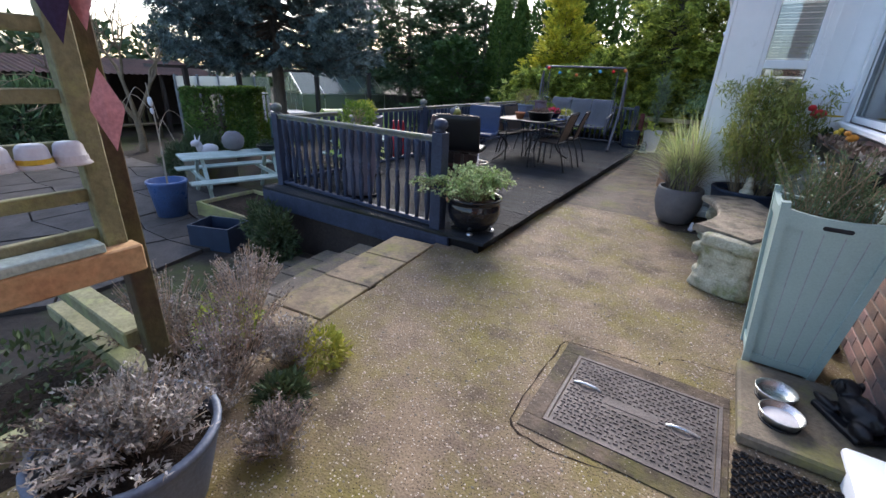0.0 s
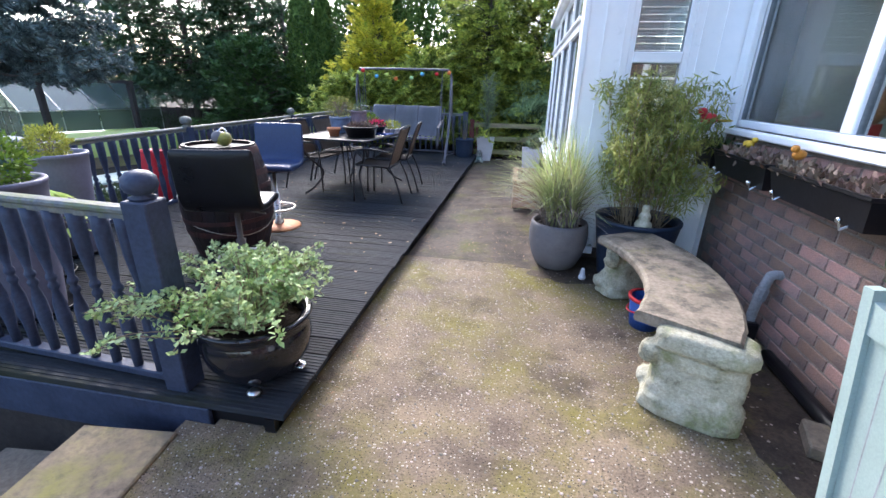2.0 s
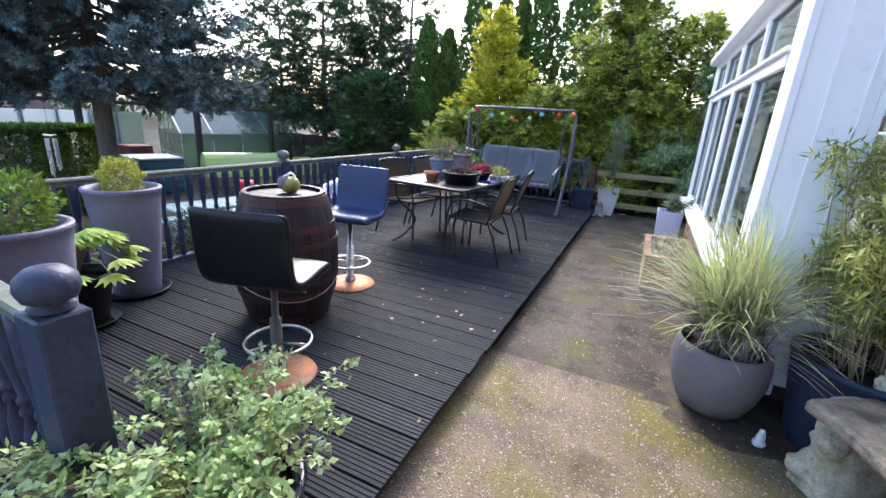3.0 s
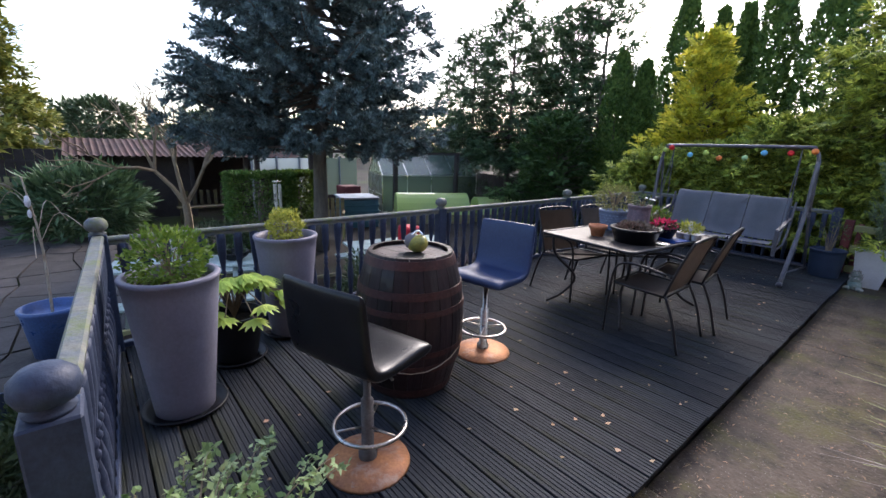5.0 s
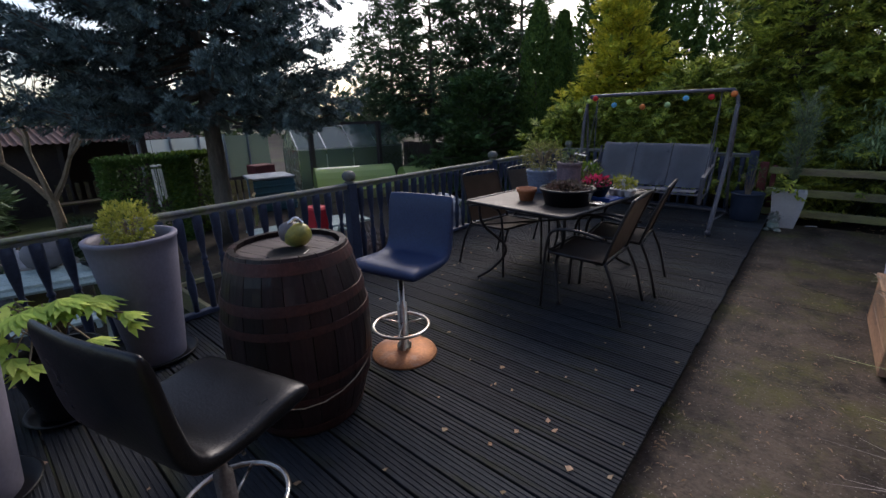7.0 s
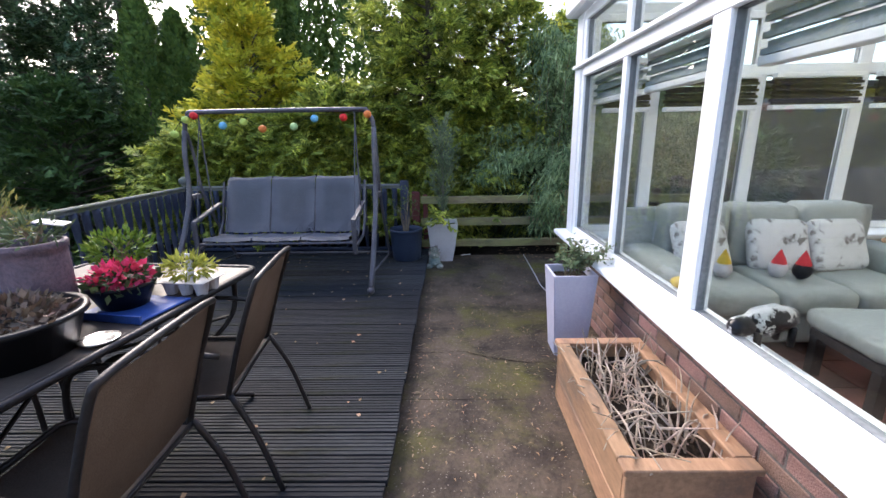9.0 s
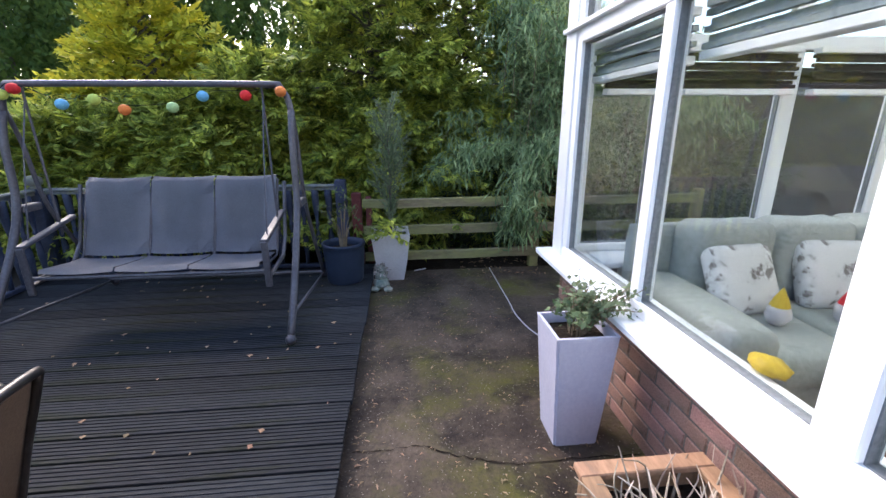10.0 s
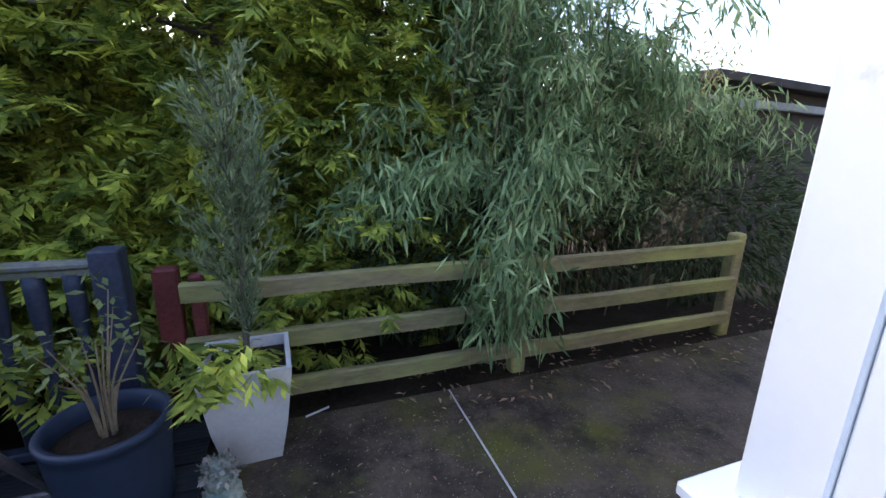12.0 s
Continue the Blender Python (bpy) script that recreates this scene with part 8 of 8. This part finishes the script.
blob(bm, (0, 0, 0.195), (0.05, 0.04, 0.035), 3, 0.5, 4)
for s in (-1, 1):
    blob(bm, (s * 0.06, -0.045, 0.02), (0.04, 0.05, 0.022), 4, 0.3, 3)
part("figure", bm, mat("verdigris_stone", (0.16, 0.22, 0.2), (0.3, 0.3, 0.26), 0.8, scale=14, fine=60, bump=0.5), gn, smooth=True)
rng = np.random.default_rng(371)
part("flowers", quads("stone_flowers", [leafy_mass(160, (0, -0.01, 0.19), (0.06, 0.05, 0.045), 0.03, 0.02)]), L_HEATH, gn)


def ground_crack(points, lab, width=0.005):
    V, F = [], []
    for k, (x, y) in enumerate([tuple(q)[:2] for q in bend([(x, y, 0) for x, y in points], 6)]):
        x, y = x + random.uniform(-0.006, 0.006), y + random.uniform(-0.007, 0.007)
        w = random.uniform(0.001, width)
        V += [(x - w, y - w, 0.0015), (x + w, y + w, 0.0015)]
        if k:
            F.append((2 * k - 2, 2 * k, 2 * k + 1, 2 * k - 1))
    me = bpy.data.meshes.new("ground_crack")
    me.from_pydata(V, [], F)
    part("ground_crack", me, SOIL, kind="structure", label=lab, category="crack")


ground_crack([(-1.48, 8.45), (-1.3, 8.455), (-1.155, 8.465), (-1.03, 8.4), (-0.89, 8.35), (-0.73, 8.307), (-0.48, 8.314), (-0.15, 8.3)], "thin wandering crack across the smooth concrete")
ground_crack([(-0.47, 2.08), (-0.14, 2.12), (0.0, 2.13), (0.09, 2.27), (0.18, 2.31), (0.4, 2.33)], "dark crack from the access cover to the flagstone", 0.006)
ground_crack([(-0.47, 2.08), (-0.48, 1.7), (-0.47, 1.31), (-0.3, 1.25), (-0.01, 1.29), (0.09, 1.37), (0.3, 1.27)], "dark joint round the patched concrete of the access cover", 0.007)


def dirt_patch(x0, x1, y0, y1, seed, lab):
    """A thin ragged sheet of dirt with an uneven outline."""
    g = random.Random(seed)
    n = 44
    cx, cy, rx, ry = (x0 + x1) / 2, (y0 + y1) / 2, (x1 - x0) / 2, (y1 - y0) / 2
    edge = []
    for k in range(n):
        a = 2 * math.pi * k / n
        ca, sa = math.cos(a), math.sin(a)
        w = 1 + 0.3 * noise.noise(Vector((ca * 2.5, sa * 2.5, seed))) + g.uniform(-0.05, 0.05)
        edge.append((min(cx + rx * w * math.copysign(abs(ca) ** 0.6, ca), 0.93), cy + ry * w * math.copysign(abs(sa) ** 0.7, sa)))
    me = bpy.data.meshes.new("dirt_patch")
    me.from_pydata([(cx, cy, 0.004)] + [(x, y, 0.0012) for x, y in edge], [], [(0, k + 1, (k + 1) % n + 1) for k in range(n)])
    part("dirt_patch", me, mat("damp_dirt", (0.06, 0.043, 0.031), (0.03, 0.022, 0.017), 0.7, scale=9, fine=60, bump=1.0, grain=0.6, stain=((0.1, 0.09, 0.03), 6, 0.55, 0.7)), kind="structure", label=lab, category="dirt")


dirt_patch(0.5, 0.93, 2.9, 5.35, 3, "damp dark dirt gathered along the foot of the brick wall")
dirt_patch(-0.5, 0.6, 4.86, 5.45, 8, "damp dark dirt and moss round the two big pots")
ck = thing("pale_cable", (0, 0, 0), label="thin pale cable lying across the concrete", category="cable")
part("cable", tube(B(), bend([(-0.31, 10.98, 0.004), (-0.317, 10.5, 0.004), (-0.322, 10.1, 0.004), (-0.33, 9.82, 0.004), (-0.283, 9.53, 0.004), (-0.19, 9.36, 0.004)], 6), 0.005, 5), WHITEPOT, ck)
part("cable", tube(B(), [(-1.1, 10.98, 0.004), (-0.98, 11.03, 0.004)], 0.006, 5), WHITEPOT, ck)

# ---- front left: trellis, pots, dry border plants ----
tr = thing("trellis_arch", (0, 0, 0), label="mossy timber trellis with square posts and rungs", category="trellis")
part("post", bx(-1.85, -1.77, 0.45, 0.53, -0.1, 2.3, 0.006), POSTW, tr)
part("inner_post", bx(-1.765, -1.70, 0.38, 0.45, 0.78, 2.3, 0.005), TRELLIS, tr)
for z in (0.86, 1.0, 1.16, 1.32, 1.52, 1.72, 1.92):
    part("rung", bx(-1.765, -1.735, -0.9, 0.42, z, z + 0.045, 0.004), TRELLIS, tr)
part("beam", bx(-1.72, -1.64, -0.9, 0.47, 0.74, 0.84, 0.006), ORANGEW, tr)
part("beam_top", bx(-1.73, -1.64, -0.9, 0.36, 0.842, 0.875, 0.004), PALEGREENW, tr)
part("post", bx(-1.85, -1.77, -0.9, -0.82, -0.1, 2.3, 0.006), POSTW, tr)
for z in (0.32, 0.1):
    part("lower_beam", bx(-2.9, -1.86, 0.4, 0.5, z, z + 0.08, 0.008), TRELLIS, tr)
part("lower_beam", bx(-1.72, -1.64, -0.8, 0.3, 0.22, 0.3, 0.008), TRELLIS, tr)
for k, (y, m_) in enumerate(((0.17, "w"), (0.26, "y"), (0.35, "w"))):
    hh = thing("hanging_cup", (-1.69, y, 1.14), 8 * k, label="small white and yellow enamel cup hung on the trellis", category="cup", group="enamel cups on the trellis")
    part("cup", lathe(B(), [(0, 0.07), (0.03, 0.07), (0.038, 0.06), (0.044, 0.015), (0.055, 0.003), (0.05, 0.0), (0.04, 0.012), (0, 0.06)], 20), WHITEPOT, hh, smooth=True)
    part("band", lathe(B(), [(0.0445, 0.015), (0.047, 0.016), (0.045, 0.03), (0.0435, 0.03)], 20), YELLOWPL if m_ == "y" else WHITEPOT, hh)
for k, (x, y, z, cname, c) in enumerate(((-1.66, 0.47, 1.3, "pink", (0.6, 0.26, 0.27)), (-1.66, 0.4, 1.62, "purple", (0.13, 0.08, 0.2)), (-1.64, 0.46, 1.66, "pink", (0.6, 0.26, 0.27)))):
    pn = thing("bunting_pennant", (x, y, z), 40, label=cname + " felt bunting diamond hung from the trellis", category="bunting", group="felt bunting")
    part("pennant", lathe(B(), [(0, 0.13), (0.05, 0.02), (0.052, 0.0), (0, -0.13)], 4, m=Matrix.Diagonal((1, 0.15, 1, 1))), mat(cname + "_felt", c, rough=0.9), pn)
lp = thing("heather_pot", (-1.37, 0.2, 0.0), label="blue-grey rimmed pot of faded straggling heather", category="pot plant")
round_pot(lp, 0.19, 0.265, 0.32, mat("blue_grey_pot_glaze", (0.1, 0.12, 0.17), (0.08, 0.1, 0.14), 0.4), 0.018)


def dry_plant(parent, n, z, r, h, m_, seed, heads=26, hl=0.022):
    g = np.random.default_rng(seed)
    bm, ch = B(), []
    for i in range(n):
        a, k = g.uniform(0, 6.28), g.uniform(0.1, 1)
        hh = h * g.uniform(0.55, 1.0) * (1.1 - 0.4 * k)
        tip = np.array([r * k * math.cos(a), r * k * math.sin(a), z + hh])
        b_ = np.array([0.25 * r * k * math.cos(a), 0.25 * r * k * math.sin(a), z - 0.03])
        midp = (tip + b_) / 2 + np.array([0, 0, hh * 0.15])
        tube(bm, [tuple(b_), tuple(midp), tuple(tip)], 0.002, 3)
        t_ = g.uniform(0.45, 1.0, (heads, 1))
        o = np.where(t_ > 0.5, midp + (tip - midp) * (t_ - 0.5) * 2, b_ + (midp - b_) * t_ * 2) + g.normal(0, 0.009, (heads, 3))
        d = g.normal(0, 0.7, (heads, 3)) + np.array([0, 0, 0.6])
        ch.append(blades(o, d, unit(g.normal(0, 1, (heads, 3))), g.uniform(0.7, 1.3, heads) * hl, g.uniform(0.7, 1.2, heads) * hl * 0.42))
    part("stem_cluster", bm, TWIG, parent, kind="stuff")
    part("flower_heads", quads("dry_heads", ch), m_, parent)


dry_plant(lp, 170, 0.26, 0.3, 0.24, L_HEATH, 400, 40)
k = 0
for x, y, r, h, m_, lab in ((-1.72, 0.72, 0.26, 0.42, L_DRY, "dry seed-headed lavender clump in the border"), (-1.98, 0.98, 0.3, 0.5, L_DRY, "pale dried flower clump beside the steps"), (-1.6, 1.0, 0.2, 0.3, L_HEATH, "low faded heather spilling on the terrace"), (-2.25, 0.7, 0.32, 0.5, L_DRY, "tall wispy dried border plant"), (-1.62, 0.6, 0.22, 0.3, L_HEATH, "brown and pink faded heather clump"), (-1.22, 0.62, 0.18, 0.2, L_DRY, "low dry clump by the heather pot"), (-2.3, 1.25, 0.25, 0.45, L_DRY, "pale dried stems leaning over the steps")):
    u = thing("dry_border_plant", (x, y, -0.02), label=lab, category="shrub", group="dry border plants")
    dry_plant(u, 100, 0.02, r, h, m_, 410 + k, 22, 0.02)
    k += 1
for x, y, r, m_, lab in ((-2.15, 0.98, 0.14, L_FATSIA, "bright lime green leafy primrose clump"), (-1.5, 1.12, 0.13, L_BALL, "low yellow-green cushion plant at the border edge"), (-1.38, 0.78, 0.12, L_DARKSH, "low dark mossy cushion at the border edge"), (-2.2, 0.1, 0.3, L_DARKSH, "dark low planting behind the trellis"), (-2.5, -0.4, 0.35, L_OLIVE, "yellow-green straggling shrub behind the trellis")):
    rng = np.random.default_rng(430 + k)
    u = thing("border_plant", (x, y, -0.02), label=lab, category="plant")
    part("foliage", quads("border_leaves", [leafy_mass(700, (0, 0, r * 0.6), (r, r, r * 0.7), 0.05 if m_ is not L_FATSIA else 0.09, 0.018 if m_ is not L_FATSIA else 0.045)]), m_, u)
    k += 1

# ---- inside the conservatory ----
sofa = thing("sofa", (0, 0, 0), label="pale mint leather sofa with plump cushions under the windows", category="sofa")
FZ = 0.05
part("base", bx(0.12, 2.0, 8.28, 9.05, FZ + 0.08, FZ + 0.3, 0.03), FABRIC, sofa, smooth=False)


def pad(x0, x1, y0, y1, z0, z1, rnd=0.07):
    bm = bx(x0, x1, y0, y1, z0, z1)
    bmesh.ops.subdivide_edges(bm, edges=bm.edges[:], cuts=7, use_grid_fill=True)
    c = Vector(((x0 + x1) / 2, (y0 + y1) / 2, (z0 + z1) / 2))
    hs = Vector((abs(x1 - x0) / 2, abs(y1 - y0) / 2, abs(z1 - z0) / 2))
    for v in bm.verts:
        d = v.co - c
        q = [max(abs(d[i]) - (hs[i] - rnd), 0) for i in range(3)]
        L = math.sqrt(sum(t * t for t in q))
        if L > rnd:
            for i in range(3):
                if q[i]:
                    d[i] = math.copysign(hs[i] - rnd + q[i] * rnd / L, d[i])
        v.co = c + d + Vector((0, 0, 0.012 * noise.noise(v.co * 4)))
    return bm


for i in range(3):
    x0_ = 0.34 + i * 0.48
    part("seat_cushion", pad(x0_, x0_ + 0.475, 8.22, 8.85, FZ + 0.28, FZ + 0.46), FABRIC, sofa, smooth=True)
    part("back_cushion", pad(x0_, x0_ + 0.475, 8.8, 9.06, FZ + 0.42, FZ + 0.9), FABRIC, sofa, smooth=True)
for x0_ in (0.1, 1.78):
    part("arm", pad(x0_, x0_ + 0.25, 8.2, 9.05, FZ + 0.06, FZ + 0.6), FABRIC, sofa, smooth=True)
part("back_panel", pad(0.1, 2.02, 9.02, 9.12, FZ + 0.06, FZ + 0.86, 0.04), FABRIC, sofa, smooth=True)
for k, (x, y, tilt, rz, m_, lab) in enumerate(((0.55, 8.72, -25, 10, CUSHION, "pale cushion with grey print"), (1.1, 8.74, -22, -4, CUSHION, "white cushion with a grey animal print"), (1.5, 8.72, -22, 6, CUSHION, "white cushion with a grey leaf print"))):
    cu = thing("cushion", (x, y, FZ + 0.62), rz, label=lab + " on the sofa", category="cushion", group="cushions on the sofa")
    part("cushion", pad(-0.2, 0.2, -0.06, 0.06, -0.18, 0.19, 0.055), m_, cu, smooth=True, m=pose(0, 0, 0, tilt, 0, 0))
for k, (x, y, m1, m2, lab) in enumerate(((0.95, 8.5, REDPL, WHITEPOT, "small red and white plush toy"), (1.08, 8.46, REDPL, BLACKPL, "small red and black plush toy"), (0.6, 8.52, YELLOWPL, WHITEPOT, "small yellow and white plush toy"))):
    ty = thing("plush_toy", (x, y, FZ + 0.46), label=lab + " on the sofa", category="toy", group="plush toys on the sofa")
    part("body", blob(B(), (0, 0, 0.06), (0.055, 0.05, 0.06), k, 0.2, 3), m2, ty, smooth=True)
    part("hat", lathe(B(), [(0.045, 0.1), (0.03, 0.14), (0, 0.2)], 12), m1, ty)
ot = thing("footstool", (1.12, 7.85, FZ), -4, label="pale leather topped footstool with dark legs", category="footstool")
part("cushion", pad(-0.29, 0.25, -0.28, 0.26, 0.3, 0.42, 0.05), FABRIC, ot, smooth=True)
part("apron", bx(-0.26, 0.22, -0.25, 0.23, 0.24, 0.3, 0.01), DARKW, ot)
for x in (-0.25, 0.16):
    for y in (-0.24, 0.17):
        part("leg", bx(x, x + 0.055, y, y + 0.055, 0, 0.24), DARKW, ot)
dg = thing("dog_figure", (0.32, 7.35, CZS + 0.02), -75, label="black and white glossy dog figure standing on the sill", category="statue")
bm = blob(B(), (0, 0, 0.11), (0.055, 0.13, 0.06), 1, 0.15, 3)
blob(bm, (0, -0.13, 0.1), (0.04, 0.06, 0.04), 2, 0.1, 3)
for sx in (-1, 1):
    for y in (-0.08, 0.09):
        tube(bm, [(sx * 0.03, y, 0.08), (sx * 0.03, y, 0.0)], 0.014, 6)
dg.location = (0.0, 7.3, CZS + 0.02)
part("figure", bm, mat("black_white_glaze", (0.6, 0.6, 0.58), (0.5, 0.5, 0.48), 0.3, stain=((0.008, 0.008, 0.01), 9, 0.46, 0.48), scale=7, fine=40, bump=0.02), dg, smooth=True)
lt = thing("side_table", (2.32, 8.85, FZ), label="round wooden side table beside the sofa", category="table")
part("top", lathe(B(), [(0, 0.56), (0.26, 0.56), (0.27, 0.575), (0.26, 0.59), (0, 0.59)], 32), TIMBER, lt)
part("leg", lathe(B(), [(0.03, 0.56), (0.02, 0.4), (0.04, 0.2), (0.025, 0.05), (0.14, 0.02), (0.15, 0)], 20), POSTW, lt)
lm = thing("table_lamp", (2.3, 8.82, FZ + 0.59), label="cream table lamp with a conical shade", category="lamp")
part("base", lathe(B(), [(0, 0), (0.06, 0), (0.12, 0.08), (0.11, 0.18), (0.05, 0.24), (0.02, 0.26), (0.02, 0.32)], 28), SHADE, lm, smooth=True)
part("shade", lathe(B(), [(0.24, 0.3), (0.07, 0.5), (0.067, 0.5), (0.235, 0.3)], 32), SHADE, lm, smooth=True)
yo = thing("frog_ornament", (0.02, 7.95, CZS + 0.02), label="small yellow ornament on the inner sill", category="ornament")
part("body", blob(B(), (0, 0, 0.03), (0.05, 0.07, 0.03), 6, 0.35, 4), YELLOWPL, yo, smooth=True)
vs_ = thing("glass_jar", (0.0, 6.35, CZS + 0.02), label="clear glass vase on the inner sill", category="vase")
part("vase", lathe(B(), [(0.04, 0), (0.05, 0.02), (0.055, 0.2), (0.05, 0.2), (0.045, 0.02)], 24), GLASS, vs_, smooth=True)
cd = thing("candle", (0.02, 6.15, CZS + 0.02), label="thick white candle on the inner sill", category="candle")
part("wax", lathe(B(), [(0, 0), (0.045, 0), (0.045, 0.14), (0.035, 0.145), (0, 0.14)], 24), PVC, cd, smooth=True)
kc = thing("cockerel_ornament", (1.35, 4.6, 1.2), label="red and brown cockerel figure inside the kitchen window", category="ornament")
part("body", blob(B(), (0, 0, 0.18), (0.08, 0.12, 0.11), 2, 0.15), mat("brown_glaze", (0.3, 0.12, 0.06), rough=0.3), kc, smooth=True)
part("head", blob(B(), (0, 0.12, 0.32), (0.035, 0.04, 0.05), 3, 0.15), REDPL, kc, smooth=True)
part("stand", bx(-0.05, 0.05, -0.06, 0.06, -0.02, 0.09), REDPL, kc)
ks = thing("kitchen_worktop", (0, 0, 0), label="pale worktop inside the kitchen window", category="worktop")
part("top", bx(1.265, 1.85, 3.0, 5.4, 1.13, 1.178), SHADE, ks)
part("cabinet", bx(1.265, 1.82, 3.0, 5.4, 0.21, 1.13), PVCIN, ks)

# ---- pieces: bricks, floor tiles, pebbles ----


def brick_mesh(l, d, h, bev=0.004):
    bm = bx(-l / 2, l / 2, -d / 2, d / 2, -h / 2, h / 2, bev)
    bmesh.ops.recalc_face_normals(bm, faces=bm.faces)
    me = bpy.data.meshes.new("brick")
    bm.to_mesh(me)
    bm.free()
    return me


BL, BH, GJ = 0.215, 0.065, 0.01
bricks = []
for row in range(70):
    z = 0.01 + row * (BH + GJ) + BH / 2
    if z > 5.15:
        break
    y = -4.4 + (0.1125 if row % 2 else 0)
    while y < 5.36:
        a, b = y, y + BL
        ok = not (b > 3.28 and z > 1.12 and z < 2.32) and b < 5.36
        if ok:
            bricks.append((y + BL / 2, z))
        y += BL + GJ
near = [q for q in bricks if 1.75 < q[0] < 5.4 and q[1] < 2.1]
near = sorted(near, key=lambda q: abs(q[0] - 3.4) * 0.5 + q[1])[:300]
nearset = set(near)
bmsh = brick_mesh(BL, 0.05, BH)
for y, z in near:
    part("brick", bmsh, BRICK, house_wall, m=pose(HX + 0.02 + random.uniform(-0.0015, 0.0015), y, z, 0, random.uniform(-0.3, 0.3), 90))
bm = B()
for y, z in bricks:
    if (y, z) not in nearset:
        box(bm, HX - 0.005, HX + 0.03, y - BL / 2, y + BL / 2, z - BH / 2, z + BH / 2)
part("brickwork", bm, BRICKJ, house_wall, kind="stuff")
bmsh = brick_mesh(BL, 0.05, BH)
for row in range(8):
    z = row * (BH + GJ) + BH / 2 + 0.0
    y = CY0 + 0.04 + (0.1125 if row % 2 else 0)
    if row % 2:
        part("brick", brick_mesh(0.1025, 0.05, BH), BRICKP, base, m=pose(CX + 0.08, CY0 + 0.04 + 0.05, z, 0, 0, 90))
    while y + BL < CY1 + 0.0:
        part("brick", bmsh, BRICKP, base, m=pose(CX + 0.08 + random.uniform(-0.0015, 0.0015), y + BL / 2, z, 0, 0, 90))
        y += BL + GJ
    if CY1 - 0.012 - y > 0.03:
        part("brick", brick_mesh(CY1 - 0.012 - y, 0.05, BH), BRICKP, base, m=pose(CX + 0.08, (y + CY1 - 0.012) / 2, z, 0, 0, 90))
    x = CX + 0.105 + (0.1125 if row % 2 else 0)
    if row % 2:
        part("brick", brick_mesh(0.1, 0.05, BH), BRICKP, base, m=pose(CX + 0.157, CY1 - 0.035, z))
    for i in range(4):
        part("brick", bmsh, BRICKP, base, m=pose(x + BL / 2 + i * (BL + GJ), CY1 - 0.035, z, 0, 0, 0))
tl = bx(-0.145, 0.145, -0.145, 0.145, 0, 0.008, 0.002)
tme = bpy.data.meshes.new("tile")
tl.to_mesh(tme)
tl.free()
for i in range(8):
    for j in range(11):
        part("tile", tme, TILE, floor_top, m=pose(CX + 0.5 + i * 0.3, CY0 + 0.5 + j * 0.3, 0.0455))
rng = np.random.default_rng(500)
V, F = [], []
for i in range(7500):
    x, y = rng.uniform(-1.8, 0.8), rng.uniform(-0.6, 5.05)
    if -0.45 < x < 0.39 and 1.28 < y < 2.08 or (x > 0.39 and 1.3 < y < 2.43) or (x < -1.5 and y > 2.9):
        continue
    r = 0.0026 + 0.0085 * rng.uniform(0, 1) ** 2.2
    a = rng.uniform(0, 6.28)
    b_ = len(V)
    for k in range(5):
        q = a + k * 1.2566
        V.append((x + r * math.cos(q), y + r * math.sin(q) * rng.uniform(0.6, 1), -0.001))
    for k in range(5):
        q = a + k * 1.2566
        V.append((x + 0.6 * r * math.cos(q), y + 0.5 * r * math.sin(q), r * 0.35))
    F.append(tuple(range(b_ + 5, b_ + 10)))
    for k in range(5):
        F.append((b_ + k, b_ + (k + 1) % 5, b_ + 5 + (k + 1) % 5, b_ + 5 + k))
me = bpy.data.meshes.new("pebbles")
me.from_pydata(V, [], F)
part("pebbles", me, PEBBLE, kind="stuff", label="pale pebbles standing proud of the worn concrete", category="pebbles")
V, F = [], []
for i in range(1500):
    if i % 5 == 0:
        x, y = rng.uniform(-0.6, 3.0), rng.uniform(10.7, 11.4)
    elif i % 5 == 1:
        x, y = -1.47 + abs(rng.normal(0, 0.05)), rng.uniform(3, 10.4)
    else:
        x, y = rng.uniform(-1.48, -0.3), rng.uniform(5.2, 10.9)
    r = rng.uniform(0.004, 0.014) * (2 if i % 5 == 0 else 1)
    a = rng.uniform(0, 6.28)
    b_ = len(V)
    V += [(x + r * math.cos(a + q) * w, y + r * math.sin(a + q) * w, 0.002 + 0.006 * (k % 2)) for k, (q, w) in enumerate(((0, 1.3), (1.57, 0.4), (3.14, 1.3), (4.71, 0.4)))]
    F.append(tuple(range(b_, b_ + 4)))
me = bpy.data.meshes.new("path_litter")
me.from_pydata(V, [], F)
part("path_litter", me, DEADLEAF, kind="stuff", label="dead leaves, twigs and petals scattered on the path", category="leaves")
